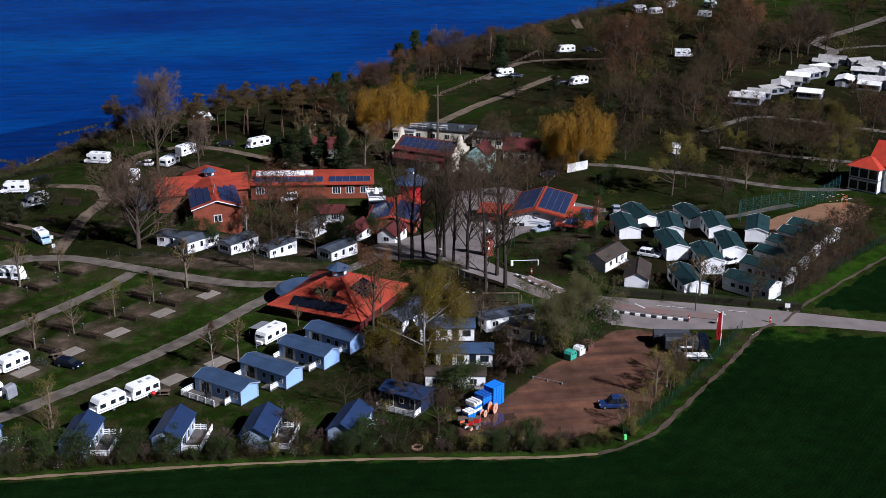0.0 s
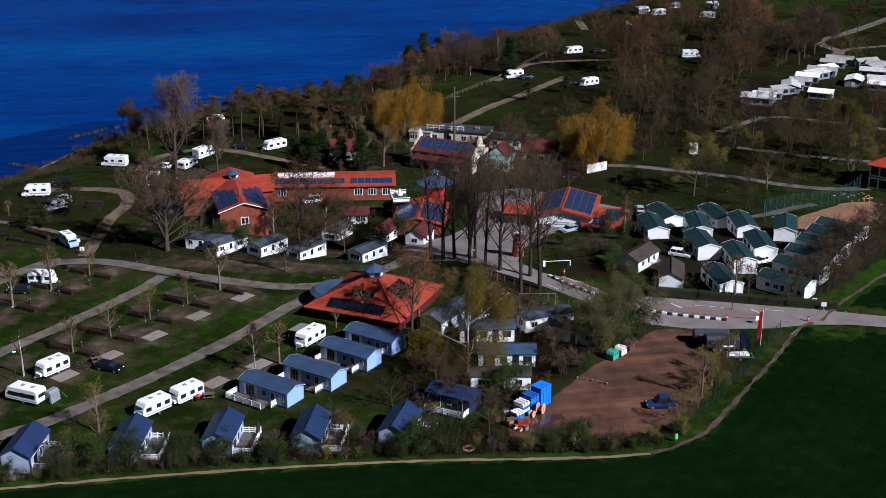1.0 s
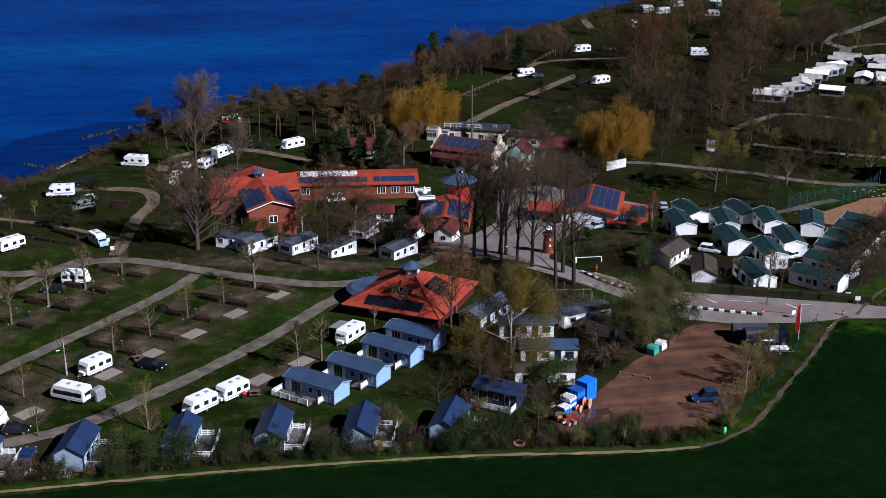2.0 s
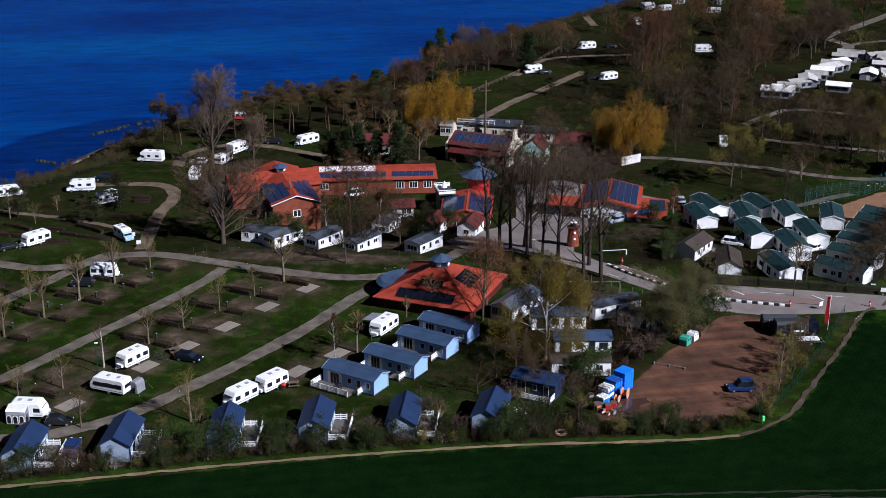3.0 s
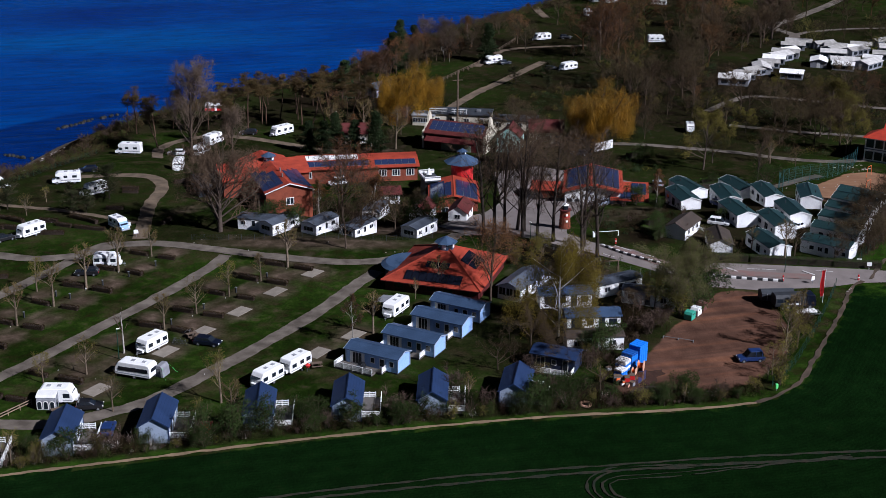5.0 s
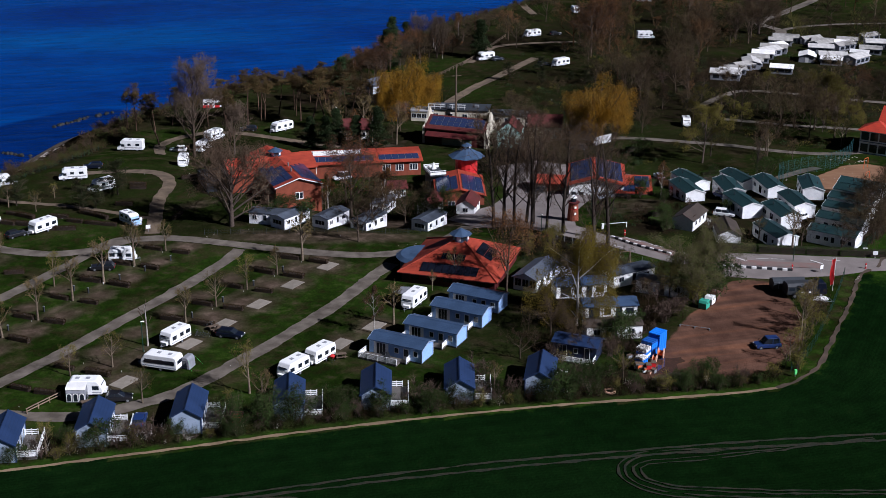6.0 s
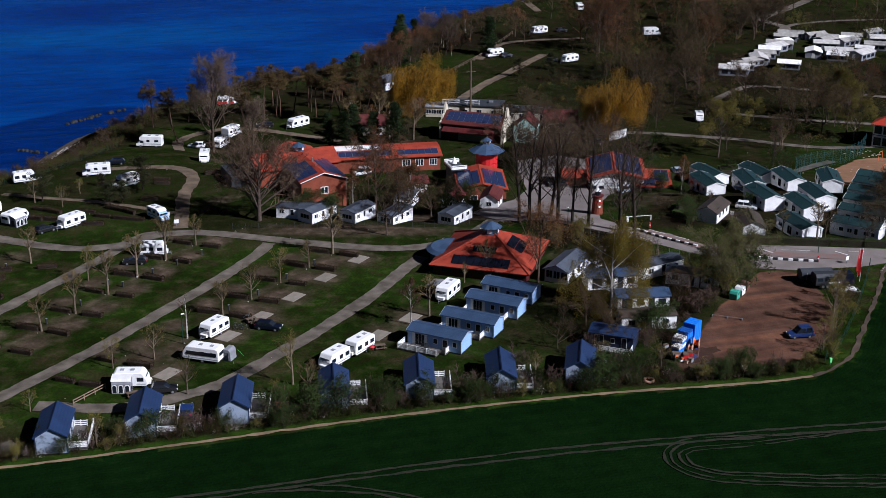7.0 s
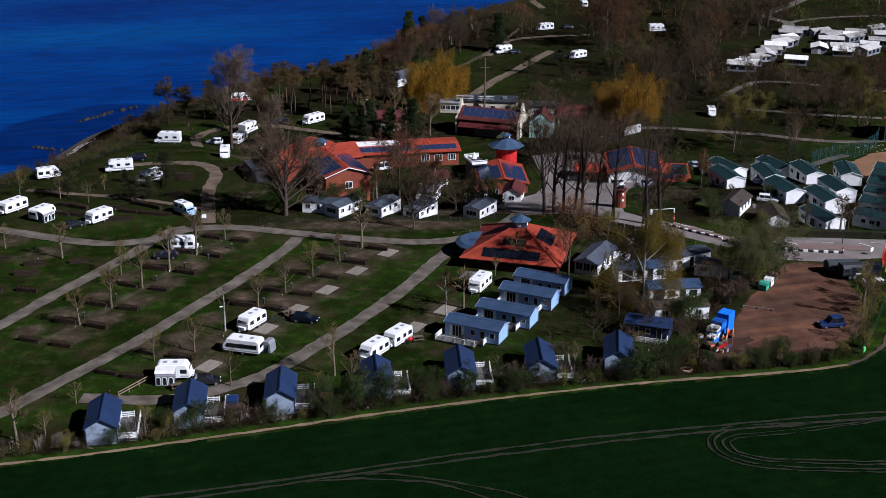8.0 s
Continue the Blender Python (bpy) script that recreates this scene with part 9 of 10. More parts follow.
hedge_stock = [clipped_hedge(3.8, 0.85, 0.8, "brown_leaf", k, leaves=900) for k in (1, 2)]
spots = []
for row in (ROW_A, ROW_B):
    for x, y in row:
        if (x, y) in ((-41.1, -33.0), (-35.1, -27.2)):
            continue
        spots += [(x - 2.1, y + 1.5, -36), (x + 2.7, y - 2.0, -36)]
spots += [(-64.4, 12.9, -15), (-56.4, 11.9, -12), (-70, 18, -15), (-66, 8.5, -12), (-72, 2, -30), (-66, 0, -30), (-75, -6, -35), (-44.5, 38.5, -30), (-41, 36.2, -30), (-38, 34.5, -30), (-58, 41, -30), (-55, 39.5, -30), (-47.5, 42, -30), (-24, 36, 60), (-34, 47, -20), (-52, -40.5, -35), (-55.5, -38, -35), (-41.6, 42.6, -48), (-39.2, 40.0, -48), (-50, 35.2, -17), (-46.4, 34.1, -17), (-30, 60.2, -17), (-30.2, 57.8, -17), (-56.6, 46.6, -42), (-54.0, 44.2, -42), (-18.2, 62.6, 10)]
for k, (x, y, turn) in enumerate(spots):
    if k < 2:
        hedge_stock[k].matrix_basis = stand(x, y, turn)
    else:
        copy_thing(hedge_stock[k % 2], stand(x, y, turn + (k * 37 % 11) - 5, 0.9 + (k * 13 % 7) * 0.04))
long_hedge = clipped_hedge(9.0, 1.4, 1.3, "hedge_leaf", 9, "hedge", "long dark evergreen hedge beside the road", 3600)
long_hedge.matrix_basis = stand(78.0, -13.0, -22)
for x, y, turn in ((86.6, -16.6, -23), (95, -20, -21), (101, -22.6, -22), (99, 42, 6), (108, 44, 12), (88, 43, -5)):
    copy_thing(long_hedge, stand(x, y, turn))
bright_hedge = clipped_hedge(5.0, 1.2, 1.4, "bright_leaf", 12, "hedge", "fresh green clipped hedge beside the drive", 1800)
bright_hedge.matrix_basis = stand(70.5, 4, -60)
for x, y, turn in ((73.0, 10, 20), (105, 47, 0), (97, 74, 15), (20, 1.5, 5)):
    copy_thing(bright_hedge, stand(x, y, turn))


def wire_fence(points, h, gap, mat, label, slats=True, name="fence", rows=3, thick=0.022):
    """Posts with a wire panel between each pair."""
    ob = thing(name, label, "fence", "wire fences")
    line, run, posts = spline(points, 0.5), 0.0, []
    last = None
    for p in line:
        run += (p - last).length if last else gap
        last = p
        if run >= gap:
            run -= gap
            posts.append(p)
    base = on_ground(posts[0].x, posts[0].y)
    ob.matrix_basis = pose(posts[0].x, posts[0].y, base)
    pm = None
    for i, p in enumerate(posts):
        q = Vector((p.x, p.y, on_ground(p.x, p.y))) - Vector((posts[0].x, posts[0].y, base))
        if pm is None:
            b = part("post", boxes((-0.035, 0.035, -0.035, 0.035, -0.3, h)), M[mat], ob)
            pm = b.data
        else:
            b = new("post", pm)
            b.parent = ob
        b.matrix_basis = Matrix.Translation(q)
        if i + 1 < len(posts):
            n = posts[i + 1]
            e = Vector((n.x, n.y, on_ground(n.x, n.y))) - Vector((posts[0].x, posts[0].y, base))
            bm = bmesh.new()
            cols = 9 if slats else 3
            grid = [[bm.verts.new(q.lerp(e, c / cols) + Vector((0, 0, 0.08 + (h - 0.14) * r / rows))) for c in range(cols + 1)] for r in range(rows + 1)]
            for r in range(rows):
                for c in range(cols):
                    bm.faces.new((grid[r][c], grid[r][c + 1], grid[r + 1][c + 1], grid[r + 1][c]))
            bmesh.ops.wireframe(bm, faces=bm.faces[:], thickness=thick, use_replace=True, use_boundary=True, use_even_offset=True)
            part("wire_panel", bm, M[mat], ob)
    return ob


wire_fence([(91.2, -31.2), (84, -40), (74, -51.5), (66, -60), (60, -64.8)], 1.9, 2.4, "fence_green", "green welded wire fence along the lot", rows=5, thick=0.045)
wire_fence([(-20, 23.8), (-8.9, 21.2), (6.9, 17.9), (18.3, 15.2), (28, 14)], 1.2, 2.4, "dark_metal", "dark wire fence in front of the white huts")
wire_fence([(46.2, 7.0), (47.6, 1.4), (52, -6), (56, -12), (61.2, -18.4)], 1.3, 2.2, "steel", "grey wire fence beside the drive")
wire_fence([(-72, 61.5), (-61, 68.5), (-51.5, 76.5), (-43, 92), (-36, 108)], 1.2, 2.4, "fence_green", "green wire fence above the shore")
wire_fence([(102, -20.5), (112, -12.5), (126, -1.5), (140, 9)], 1.9, 2.6, "fence_green", "green wire fence along the far field path", rows=5, thick=0.045)
wire_fence([(115.2, 31), (117, 36), (126.5, 41.2), (133, 42.2), (143.7, 49), (150, 55.5)], 4.2, 2.6, "fence_teal", "tall teal ball-stop fence round the sand court", rows=7, thick=0.035)
for k, (ax, ay, bx, by) in enumerate(((68, 163, 96, 195), (84, 180, 114, 222))):
    ob = thing("timber_rail", "weathered timber handrail on the shore path", "railing", "shore railings")
    base = on_ground(ax, ay)
    ob.matrix_basis = pose(ax, ay, base)
    for i in range(15):
        f = i / 14
        px, py = (bx - ax) * f, (by - ay) * f
        z = on_ground(ax + px, ay + py) - base
        part("post", boxes((px - 0.08, px + 0.08, py - 0.08, py + 0.08, z - 0.2, z + 1.15)), M["wood"], ob)
        if i:
            bm = tube(bmesh.new(), (qx, qy, qz + 1.05), (px, py, z + 1.05), 0.07, sides=5)
            tube(bm, (qx, qy, qz + 0.55), (px, py, z + 0.55), 0.06, sides=5)
            part("rail", bm, M["wood"], ob)
        qx, qy, qz = px, py, z

# low bollard lamps and supply posts on the pitches
bollard = thing("bollard_lamp", "small white bollard lamp at a pitch", "bollard", "pitch bollards")
part("shaft", boxes((-0.07, 0.07, -0.07, 0.07, -0.1, 0.45), bevel=0.02), M["plastic_grey"], bollard)
part("head", ring_solid(8, 0.15, 0.45, 0.15, 0.78), M["lamp"], bollard)
post = thing("supply_post", "dark electric supply post at a pitch", "supply post", "supply posts")
part("cabinet", boxes((-0.12, 0.12, -0.12, 0.12, -0.1, 1.0), bevel=0.03), M["dark_metal"], post)
part("cap", boxes((-0.17, 0.17, -0.17, 0.17, 1.0, 1.08), bevel=0.03), M["steel"], post)
first = True
for x, y in ((-41.0, 2.0), (-47.1, -4.7), (-53.6, -12.0), (-35.0, 9.3), (-29.1, 15.7), (-59, -18.4), (-46, -31.4), (-36.4, -29.4), (-29.5, -20.5), (-23.6, -15), (-17.2, -8.4), (-10.6, -2.6), (-4.4, 3.4), (-24, -38.6), (-55.8, -44), (-47, 41), (-57, 42.4), (-28, 68), (-10, 14.8), (22, 9), (28, 10), (64.4, 22), (76, 21), (-66, 15), (-40.5, -36), (6, 15.6), (104, 66), (118, 60), (126, 88), (140, 78), (150, 100), (205, 203), (232, 218), (210, 228), (96, 130), (108, 140), (92, 160), (126, 204), (100, 200), (-18, 66), (-45, 82), (-2, 96)):
    if first:
        bollard.matrix_basis = stand(x, y, 0, 0.5)
        first = False
    else:
        copy_thing(bollard, stand(x, y, 0, 0.5))
first = True
for x, y in ((-28.0, 11.0), (-46.2, 0.2), (-43.8, -1.6), (-33.2, 6.6), (-38, 3.5), (-51.5, -8.2), (-57.4, -14.8), (-63.6, 13.6), (-21.4, -12.2), (-15, -6), (-27.4, -17.6), (-8.6, -0.4)):
    if first:
        post.matrix_basis = stand(x, y)
        first = False
    else:
        copy_thing(post, stand(x, y, 45))
lamp_post = thing("street_lamp", "slim dark green street lamp on a tall post", "street lamp", "street lamps")
part("pole", tube(bmesh.new(), (0, 0, -0.3), (0, 0, 5.2), 0.08, 0.06, sides=8), M["fence_green"], lamp_post)
part("head", boxes((-0.12, 0.45, -0.12, 0.12, 5.15, 5.3), bevel=0.04), M["lamp"], lamp_post)
lamp_post.matrix_basis = stand(-36.6, -29.2, 0)
for x, y in ((86.2, -21.6), (-12, 62), (28, 118), (62, 20), (44, 3)):
    copy_thing(lamp_post, stand(x, y, 120))

# ---- the earth lot ----
def block_stack(nx, ny, nz, bx, by, bz, label, mats):
    """A stack of moulded blocks, each one with its own bevelled edges; mats by layer."""
    ob = thing("block_stack", label, "stack", "blue pontoon stacks")
    data = {}
    for k in range(nz):
        for i in range(nx):
            for j in range(ny):
                key = mats[k % len(mats)]
                if key not in data:
                    q = part("pontoon_block", boxes((0.03, bx - 0.03, 0.03, by - 0.03, 0.02, bz - 0.02), bevel=0.05), M[key], ob)
                    data[key] = q.data
                else:
                    q = new("pontoon_block", data[key])
                    q.parent = ob
                q.matrix_basis = Matrix.Translation((i * bx, j * by, k * bz))
    return ob


LOT_ROW = stand(43.1, -52.8, 37.5)
tall = block_stack(4, 3, 8, 0.64, 0.72, 0.41, "tall stack of bright blue plastic pontoon blocks", ("blue_pack",))
tall.matrix_basis = LOT_ROW
middle = block_stack(3, 3, 6, 0.62, 0.70, 0.42, "blue pontoon blocks stacked shoulder high", ("blue_pack", "blue_pack", "pack_shade"))
middle.matrix_basis = LOT_ROW @ pose(-1.95, 0.35, 0, 0, 0, -3)
wrapped = block_stack(3, 2, 4, 0.64, 0.95, 0.46, "blue and white wrapped bales in a low stack", ("blue_pack", "white_canvas"))
wrapped.matrix_basis = LOT_ROW @ pose(-3.95, 0.3, 0, 0, 0, 4)
lowest = block_stack(3, 2, 3, 0.55, 0.8, 0.42, "low stack of blue and white bales at the fence", ("blue_pack", "blue_pack", "white_canvas"))
lowest.matrix_basis = LOT_ROW @ pose(-5.7, 0.0, 0, 0, 0, -6)
tarp = thing("tarpaulin_roll", "rolled white tarpaulins lying on the bales", "tarpaulin", "white tarpaulins")
for k in range(3):
    part("roll", tube(bmesh.new(), (-3.9 + k * 0.62, 0.35, 2.02), (-3.9 + k * 0.62, 2.1, 2.02), 0.2, sides=10), M["white_canvas"], tarp)
tarp.matrix_basis = LOT_ROW
reel = thing("cable_reel", "pale wooden cable reel standing on edge", "cable reel", "cable reels")
for y in (-0.45, 0.45):
    part("flange", tube(bmesh.new(), (0, y - 0.05, 0.85), (0, y + 0.05, 0.85), 0.85, sides=24), M["peach"], reel)
    part("hub", tube(bmesh.new(), (0, y - 0.08, 0.85), (0, y + 0.08, 0.85), 0.14, sides=12), M["wood"], reel)
part("drum", tube(bmesh.new(), (0, -0.4, 0.85), (0, 0.4, 0.85), 0.45, sides=16), M["orange"], reel)
reel.matrix_basis = LOT_ROW @ pose(-1.25, -0.9, 0, 0, 0, 18)
copy_thing(reel, LOT_ROW @ pose(-3.1, -0.75, 0, 0, 0, 12) @ Matrix.Scale(0.66, 4))
heap = random.Random(4)
for k in range(26):
    c = heap.choice(("orange", "white_canvas", "wood", "plastic_grey", "peach", "red_paint", "canvas"))
    s = heap.uniform(0.4, 1.1)
    ob = thing("junk_box", "jumbled crate in a scrap heap by the lot", "crate", "scrap heap")
    part("box", boxes((-s / 2, s / 2, -s * 0.4, s * 0.4, 0, s * 0.7), bevel=0.04), M[c], ob)
    part("lid", boxes((-s / 2 - 0.02, s / 2 + 0.02, -s * 0.42, s * 0.42, s * 0.7, s * 0.76)), M["wood"], ob)
    ob.matrix_basis = stand(38.0 + heap.gauss(0, 0.9), -57.2 + heap.gauss(0, 1.1), heap.uniform(0, 180)) @ Matrix.Translation((0, 0, heap.choice((0, 0, 0.5))))
for x, y, key, label in ((59.0, -37.6, "green_box", "green glass-recycling container"), (60.9, -36.1, "white", "white glass-recycling container"), (62.8, -34.4, "brown_box", "brown glass-recycling container")):
    ob = thing("recycling_container", label + " on the lot's edge", "container", "recycling containers")
    part("body", extrude([(-0.8, 0.1), (0.8, 0.1), (0.85, 1.1), (0.6, 1.55), (-0.6, 1.55), (-0.85, 1.1)], -0.75, 0.75, 0.06), M[key], ob)
    for sx in (-0.35, 0.35):
        part("port", tube(bmesh.new(), (sx, -0.74, 1.15), (sx, -0.80, 1.15), 0.14, sides=12), M["rubber"], ob)
    part("lifting_ring", tube(bmesh.new(), (0, 0, 1.5), (0, 0, 1.8), 0.06, sides=6), M["steel"], ob)
    ob.matrix_basis = stand(x, y, 40)
rack = thing("low_barrier", "low grey tube barrier lying across the lot", "barrier")
bm = tube(bmesh.new(), (-2.6, 0, 0.3), (2.6, 0, 0.3), 0.05, sides=6)
part("rail", bm, M["steel"], rack)
for x in (-2.5, 0, 2.5):
    part("foot", boxes((x - 0.06, x + 0.06, -0.25, 0.25, -0.1, 0.3)), M["steel"], rack)
rack.matrix_basis = stand(53.4, -45.1, -36)


def mound(name, label, x, y, r, h, mat, seed):
    rng = random.Random(seed)
    ob = thing(name, label, "mound")
    bm = bmesh.new()
    bmesh.ops.create_icosphere(bm, subdivisions=3, radius=1)
    for v in bm.verts:
        n = noise.noise(v.co * 2.2 + Vector((seed, 0, 0)))
        v.co = Vector((v.co.x * r * (1 + 0.25 * n), v.co.y * r * 0.55 * (1 + 0.25 * n), max(v.co.z, -0.2) * h * (1 + 0.4 * n)))
    part("mass", bm, M[mat], ob)
    ob.matrix_basis = stand(x, y, 10)
    return ob


mound("soil_heap", "dark heap of dug soil at the lot's edge", 40.4, -62.6, 3.6, 1.0, "soil_heap", 3)
flag = thing("banner_flag", "tall red banner flag on a white pole", "flag", "banner flags")
part("pole", tube(bmesh.new(), (0, 0, -0.2), (0, 0, 6.4), 0.05, sides=6), M["white"], flag)
bm = bmesh.new()
rowsv = []
for k in range(9):
    z = 1.4 + 4.9 * k / 8
    rowsv.append([bm.verts.new((x, 0.10 * math.sin(k * 0.8 + x * 2.5), z)) for x in (0.05, 0.5, 0.95)])
for a, b in zip(rowsv, rowsv[1:]):
    for k in range(2):
        bm.faces.new((a[k], a[k + 1], b[k + 1], b[k]))
bmesh.ops.solidify(bm, geom=bm.faces[:], thickness=0.02)
part("cloth", bm, M["red_paint"], flag)
flag.matrix_basis = stand(85.2, -36.8, 200)
copy_thing(flag, stand(86.2, -34.6, 215, 0.85))
bin_post = thing("waste_bin", "lime green dog-waste bin on a post", "bin")
part("post", boxes((-0.04, 0.04, -0.04, 0.04, -0.2, 1.0)), M["steel"], bin_post)
part("bin", boxes((-0.22, 0.22, -0.18, 0.18, 0.45, 1.25), bevel=0.05), M["lime"], bin_post)
bin_post.matrix_basis = stand(59.8, -66.4, 0)
ring = thing("rubber_ring", "pale yellow rubber ring lying in the hedge", "ring")
bm = bmesh.new()
for k in range(16):
    a0, a1 = k * math.pi / 8, (k + 1) * math.pi / 8
    tube(bm, (0.75 * math.cos(a0), 0.75 * math.sin(a0), 0.2), (0.75 * math.cos(a1), 0.75 * math.sin(a1), 0.2), 0.2, sides=8, cap=False)
part("ring", bm, M["peach"], ring)
ring.matrix_basis = stand(29.8, -63.4, 0)

# ---- entrance: boom, signs, swing, boulders ----
boom = thing("road_barrier", "white boom barrier with red housing at the entrance", "barrier")
part("housing", boxes((-0.25, 0.25, -0.25, 0.25, -0.1, 1.1), bevel=0.04), M["white"], boom)
part("boom", tube(bmesh.new(), (0, 0, 1.0), (5.2, 0, 1.05), 0.06, sides=6), M["white"], boom)
part("rest", boxes((5.1, 5.25, -0.06, 0.06, -0.1, 1.0)), M["white"], boom)
boom.matrix_basis = stand(58.4, 5.6, -5)
for x, y, key in ((61.2, 0.8, "red_paint"), (83.6, -25.6, "red_paint"), (97.4, -28.8, "red_paint")):
    ob = thing("road_bollard", "red and white road bollard", "bollard", "road bollards")
    part("shaft", ring_solid(8, 0.16, -0.1, 0.14, 1.1), M[key], ob)
    part("band", ring_solid(8, 0.165, 0.5, 0.16, 0.7), M["white"], ob)
    ob.matrix_basis = stand(x, y)
for x, y, turn, key in ((88.2, -28.2, 20, "white"), (101.6, -22.2, -20, "white"), (102.4, -24.4, -20, "white"), (80.4, 1.6, -60, "white"), (-31.8, 33.6, 10, "white"), (-30.6, 28.5, 0, "white")):
    ob = thing("sign_post", "small white sign board on a post", "sign", "sign boards")
    part("post", boxes((-0.05, 0.05, -0.05, 0.05, -0.2, 1.3)), M["steel"], ob)
    part("board", boxes((-0.45, 0.45, -0.08, -0.05, 0.7, 1.5), bevel=0.01), M[key], ob)
    ob.matrix_basis = stand(x, y, turn)
swing = thing("swing_frame", "timber swing frame on the playground", "swing")
for x in (-3.2, 3.2):
    bm = tube(bmesh.new(), (x, -0.9, -0.1), (x, 0, 2.5), 0.1, sides=6)
    tube(bm, (x, 0.9, -0.1), (x, 0, 2.5), 0.1, sides=6)
    part("leg", bm, M["wood"], swing)
part("beam", tube(bmesh.new(), (-3.4, 0, 2.5), (3.4, 0, 2.5), 0.12, sides=8), M["wood"], swing)
for x in (-1.4, 1.2):
    for s in (-0.25, 0.25):
        part("rope", tube(bmesh.new(), (x + s, 0, 2.5), (x + s, 0, 0.6), 0.02, sides=4), M["dark_metal"], swing)
    part("seat", boxes((x - 0.3, x + 0.3, -0.12, 0.12, 0.55, 0.62)), M["wood"], swing)
swing.matrix_basis = stand(52.2, -13.8, -8)
wall_ob = tagged(mesh_object("garden_wall", [(0, 0, -0.5), (6.4, 0, -0.5), (6.4, 0.25, -0.5), (0, 0.25, -0.5), (0, 0, 2.2), (6.4, 0, 2.2), (6.4, 0.25, 2.2), (0, 0.25, 2.2)], [(0, 1, 5, 4), (1, 2, 6, 5), (2, 3, 7, 6), (3, 0, 4, 7), (4, 5, 6, 7), (3, 2, 1, 0)], M["white"]), "white rendered screen wall beneath the willow", "wall")
wall_ob.matrix_basis = stand(88.8, 80.6, 23)
goal = thing("ball_goal", "yellow tube goal on the sand court", "goal", "sand court goals")
bm = tube(bmesh.new(), (0, 0, 0), (0.3, 0, 2.6), 0.06, sides=6)
tube(bm, (2.4, 0, 0), (2.1, 0, 2.6), 0.06, sides=6)
tube(bm, (0.3, 0, 2.6), (2.1, 0, 2.6), 0.06, sides=6)
part("frame", bm, M["orange"], goal)
goal.matrix_basis = stand(131, 22, 30)
copy_thing(goal, stand(143, 40, 30))


def boulder(seed):
    ob = thing("boulder", "pale rounded granite boulder lying on the ground", "boulder", "boulders")
    bm = bmesh.new()
    bmesh.ops.create_icosphere(bm, subdivisions=2, radius=0.5)
    for v in bm.verts:
        v.co *= 1 + 0.45 * noise.noise(v.co * 2.5 + Vector((seed * 5.1, 0, 0)))
        v.co.z *= 0.7
    part("stone", bm, M["stone"], ob)
    return ob


rocks = [boulder(k) for k in range(3)]
rr = random.Random(6)
spots = [(92.4 + k * 0.7, -33.4 + k * 0.62, 0.55) for k in range(6)] + [(97.5 + k * 2.0, -29.0 + 0.3 * math.sin(k) + (0 if k < 5 else -0.45 * (k - 4)), 0.6) for k in range(11)] + [(101 + k * 1.7, -23.4 - k * 0.75, 0.6) for k in range(5)]
spots += [(144 + rr.uniform(-3, 8), 49 + rr.uniform(-2, 5), rr.uniform(0.8, 1.6)) for _ in range(16)]
spots += [(118 + rr.uniform(0, 22), 30 + rr.uniform(0, 14), rr.uniform(0.4, 0.8)) for _ in range(12)]
for _ in range(60):
    f = rr.uniform(0, 1)
    spots.append((-56.5 + 10.5 * f + rr.gauss(0, 1.3), 121 + 18 * f + rr.gauss(0, 1.3), rr.uniform(0.8, 2.0)))
spots += [(-30 + rr.uniform(0, 20), 22 + rr.uniform(0, 3), 0.5) for _ in range(3)] + [(12 + rr.uniform(0, 8), 5.6 + rr.uniform(0, 2), 0.55) for _ in range(6)] + [(46 + rr.uniform(0, 4), -9 + rr.uniform(0, 3), 1.2) for _ in range(5)]
for k, (x, y, s) in enumerate(spots):
    m = stand(x, y, rr.uniform(0, 360), s, 0.1 * s)
    if k < 3:
        rocks[k].matrix_basis = m
    else:
        copy_thing(rocks[k % 3], m)
for ax, ay, bx, by in ((-60.5, 148, -52, 141), (-46.5, 173, -35, 182.2), (-33, 183, -28, 186)):
    ob = thing("groyne", "dark line of wet boulders running into the sea", "groyne", "stone groynes")
    n = int(math.hypot(bx - ax, by - ay) / 0.9)
    for k in range(n):
        f = k / n
        r = rr.uniform(0.5, 1.0)
        bm = bmesh.new()
        bmesh.ops.create_icosphere(bm, subdivisions=1, radius=r, matrix=pose(ax + (bx - ax) * f + rr.uniform(-0.8, 0.8), ay + (by - ay) * f + rr.uniform(-0.8, 0.8), SEA + rr.uniform(-0.3, 0.25), rr.uniform(0, 90), rr.uniform(0, 90), 0))
        part("boulder", bm, M["dark_stone"], ob)

# timber rail fence on the pitch beside the hedge
rail = thing("timber_rail", "weathered timber rail fence on a pitch", "fence")
for k in range(4):
    part("post", boxes((-0.06 + k * 2.15, 0.06 + k * 2.15, -0.06, 0.06, -0.2, 1.0)), M["pale_timber"], rail)
for z in (0.5, 0.92):
    part("rail", boxes((-0.1, 6.55, -0.05, 0.05, z - 0.06, z + 0.06)), M["pale_timber"], rail)
rail.matrix_basis = stand(-54.7, -46.6, 41)

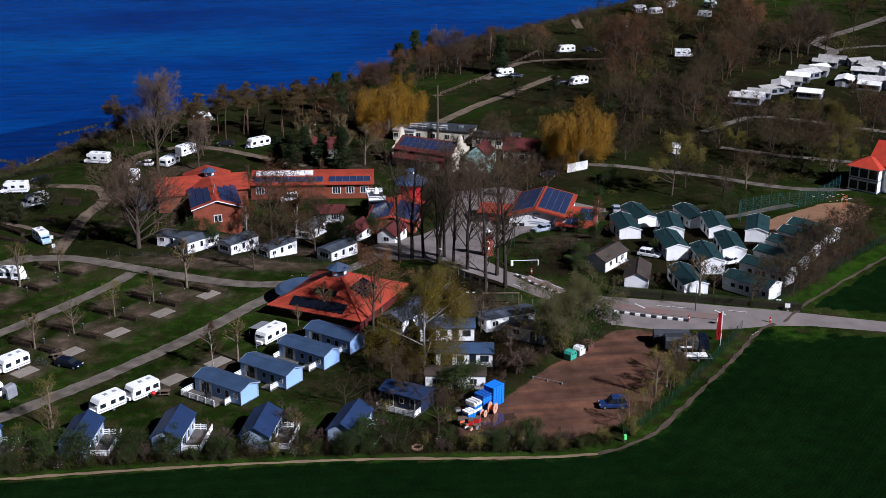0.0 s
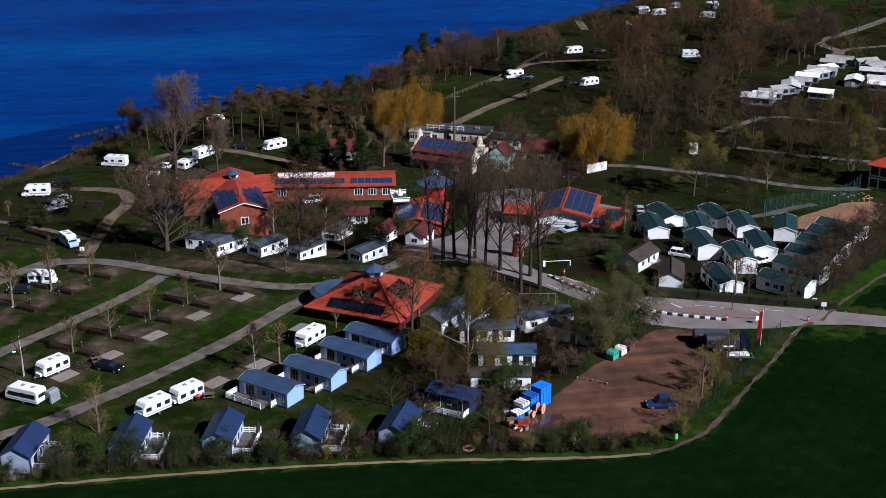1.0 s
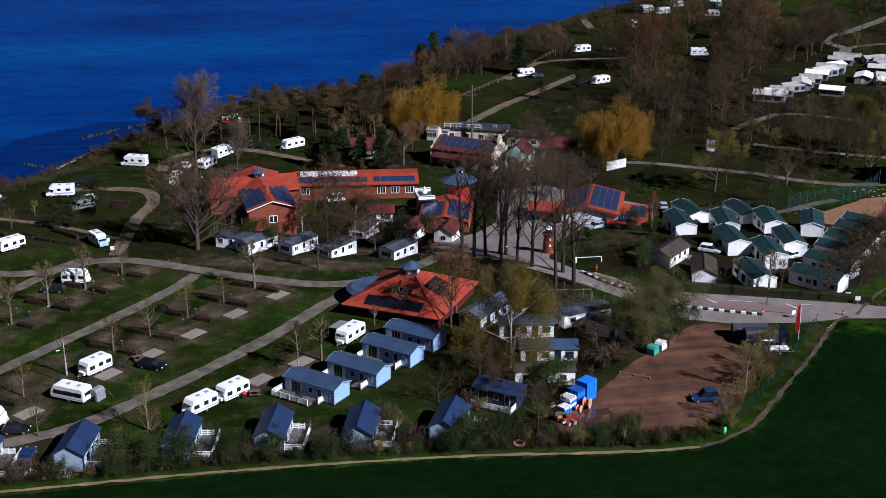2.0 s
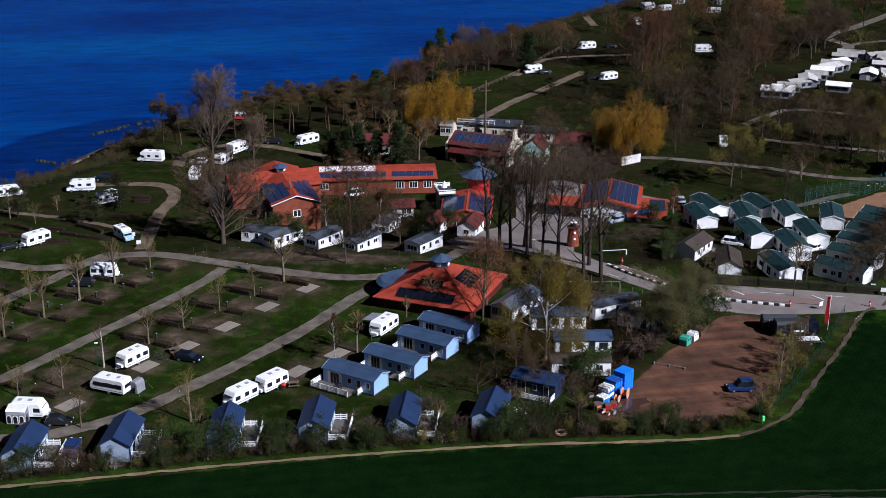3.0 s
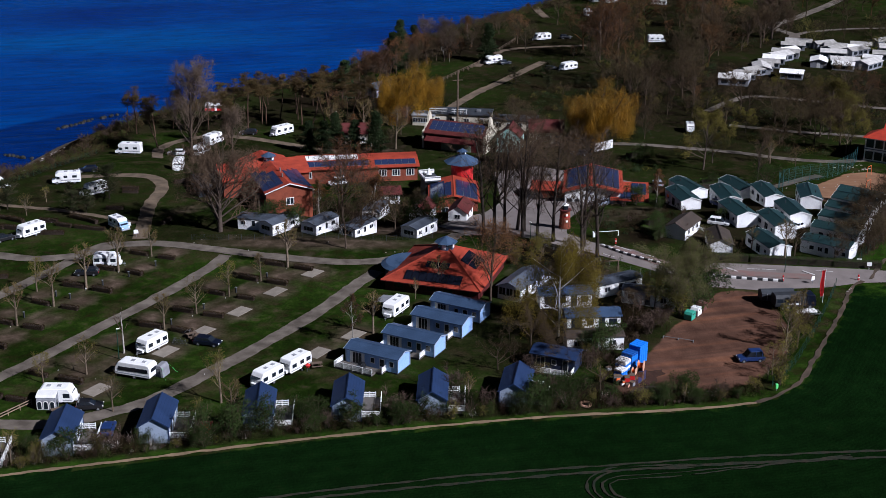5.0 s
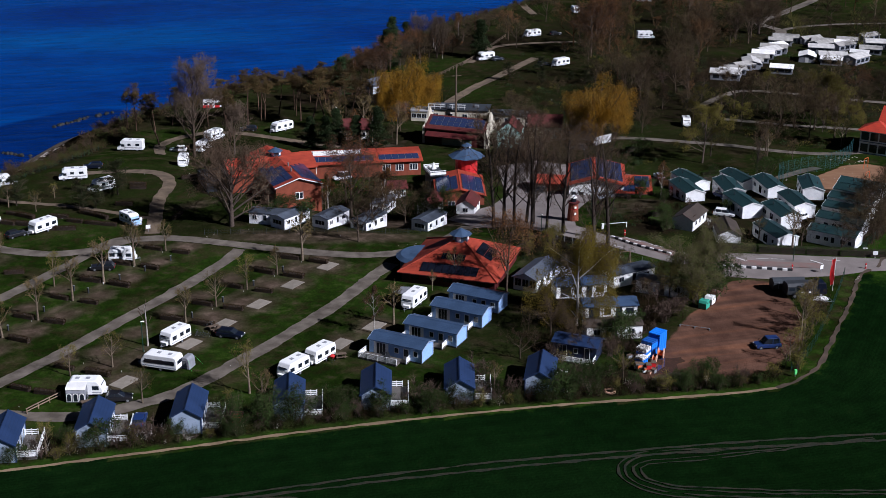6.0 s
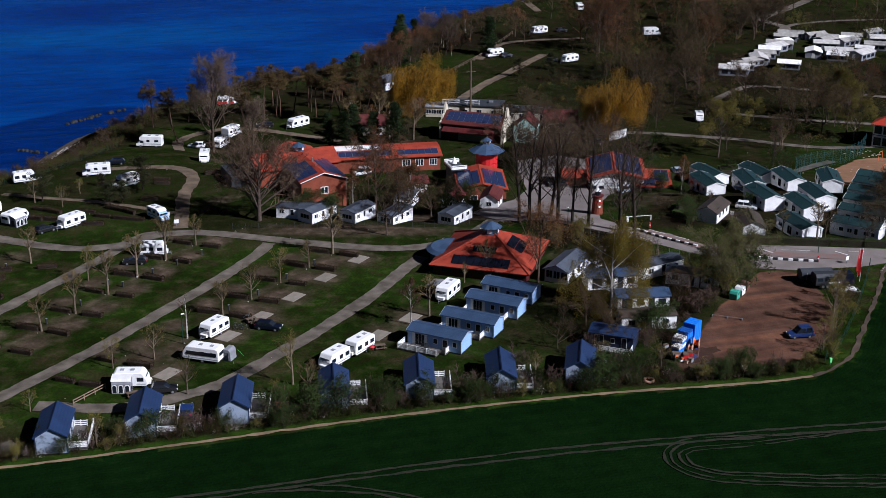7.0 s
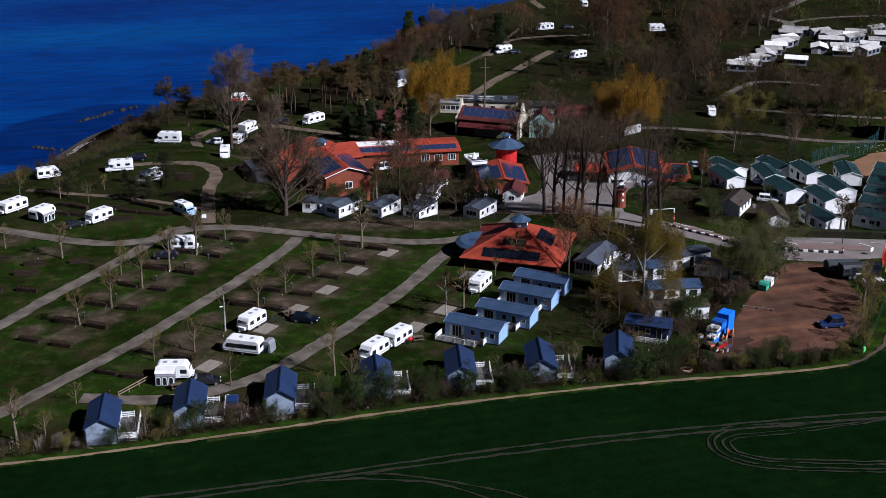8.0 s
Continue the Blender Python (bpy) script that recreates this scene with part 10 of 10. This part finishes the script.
# small porch tent behind the long caravan, and bicycles beside the navy car
porch = thing("porch_tent", "small grey porch tent at the back of a long caravan", "tent")
part("canvas", extrude([(-0.85, 0), (0.85, 0), (0.72, 1.55), (0.4, 1.95), (-0.4, 1.95), (-0.72, 1.55)], -1.0, 1.0, 0.08), M["canvas"], porch)
part("door_flap", extrude([(-0.42, 0.05), (0.42, 0.05), (0.36, 1.45), (-0.36, 1.45)], -1.03, -0.98), M["glass"], porch, "dark clear panel")
for sx, sy in ((-1, -1), (1, -1), (-1, 1), (1, 1)):
    part("guy_rope", tube(bmesh.new(), (sx * 0.7, sy * 0.95, 1.7), (sx * 1.7, sy * 1.7, 0.0), 0.009, sides=4), M["lime"], porch)
porch.matrix_basis = stand(-30.4, -36.9, -36)


def bicycle():
    ob = thing("bicycle", "black bicycle leaning by a parked car", "bicycle", "bicycles")
    for x in (-0.52, 0.52):
        bm = bmesh.new()
        for k in range(14):
            a0, a1 = k * math.pi / 7, (k + 1) * math.pi / 7
            tube(bm, (x + 0.33 * math.cos(a0), 0, 0.35 + 0.33 * math.sin(a0)), (x + 0.33 * math.cos(a1), 0, 0.35 + 0.33 * math.sin(a1)), 0.025, sides=5, cap=False)
        w = part("wheel", bm, M["rubber"], ob)
        part("hub", tube(bmesh.new(), (x, -0.05, 0.35), (x, 0.05, 0.35), 0.04, sides=6), M["steel"], w)
    bm = bmesh.new()
    for a, b in (((-0.52, 0, 0.35), (-0.05, 0, 0.32)), ((-0.52, 0, 0.35), (-0.18, 0, 0.8)), ((-0.05, 0, 0.32), (-0.2, 0, 0.88)), ((-0.05, 0, 0.32), (0.38, 0, 0.75)), ((-0.18, 0, 0.8), (0.38, 0, 0.8)), ((0.52, 0, 0.35), (0.36, 0, 0.98))):
        tube(bm, a, b, 0.022, sides=6)
    part("frame", bm, M["dark_metal"], ob)
    part("saddle", boxes((-0.34, -0.08, -0.08, 0.08, 0.86, 0.94), bevel=0.03), M["rubber"], ob)
    part("handlebar", tube(bmesh.new(), (0.34, -0.3, 0.99), (0.34, 0.3, 0.99), 0.018, sides=6), M["steel"], ob)
    return ob


bike = bicycle()
bike.matrix_basis = stand(-26.9, -26.0, 15)
copy_thing(bike, stand(-26.2, -26.7, -20))
copy_thing(bike, stand(-27.6, -25.5, 60))

# picnic clutter
for x, y, turn in ((-24.6, -23.6, 20), (-23.8, -24.8, 70), (-46.2, -46, 10), (-6.6, -40.2, 0), (30, -34, 10), (66, -14, 0)):
    ob = thing("picnic_table", "dark timber picnic bench", "bench", "picnic benches")
    part("top", boxes((-0.9, 0.9, -0.38, 0.38, 0.70, 0.76)), M["wood"], ob)
    for sy in (-0.75, 0.75):
        part("seat", boxes((-0.9, 0.9, sy - 0.14, sy + 0.14, 0.42, 0.47)), M["wood"], ob)
    for sx in (-0.65, 0.65):
        part("leg", boxes((sx - 0.05, sx + 0.05, -0.8, 0.8, 0.36, 0.42), (sx - 0.05, sx + 0.05, -0.3, 0.3, 0.0, 0.72)), M["wood"], ob)
    ob.matrix_basis = stand(x, y, turn)
bike = thing("bicycle_rack", "bicycles leaning on a car carrier", "bicycles")
for k in range(2):
    bm = bmesh.new()
    for cx in (-0.5, 0.5):
        for j in range(12):
            a0, a1 = j * math.pi / 6, (j + 1) * math.pi / 6
            tube(bm, (cx + 0.33 * math.cos(a0), k * 0.5, 0.34 + 0.33 * math.sin(a0)), (cx + 0.33 * math.cos(a1), k * 0.5, 0.34 + 0.33 * math.sin(a1)), 0.03, sides=4, cap=False)
    part("wheel_pair", bm, M["rubber"], bike)
    bm = tube(bmesh.new(), (-0.5, k * 0.5, 0.34), (-0.1, k * 0.5, 0.85), 0.03, sides=5)
    tube(bm, (-0.1, k * 0.5, 0.85), (0.4, k * 0.5, 0.9), 0.03, sides=5)
    tube(bm, (0.5, k * 0.5, 0.34), (0.4, k * 0.5, 1.0), 0.03, sides=5)
    part("frame", bm, M["steel"], bike)
bike.matrix_basis = stand(-25.2, -22.6, -30)
grill = thing("red_grill", "small red kettle grill on the grass", "grill")
part("bowl", ring_solid(12, 0.2, 0.55, 0.38, 0.85), M["red_paint"], grill)
part("lid", ring_solid(12, 0.38, 0.86, 0.12, 1.1), M["red_paint"], grill)
for k in range(3):
    a = k * 2.1
    part("leg", tube(bmesh.new(), (0.3 * math.cos(a), 0.3 * math.sin(a), 0), (0.12 * math.cos(a), 0.12 * math.sin(a), 0.6), 0.03, sides=4), M["dark_metal"], grill)
grill.matrix_basis = stand(-8.2, -41.3, 0, 1.2)
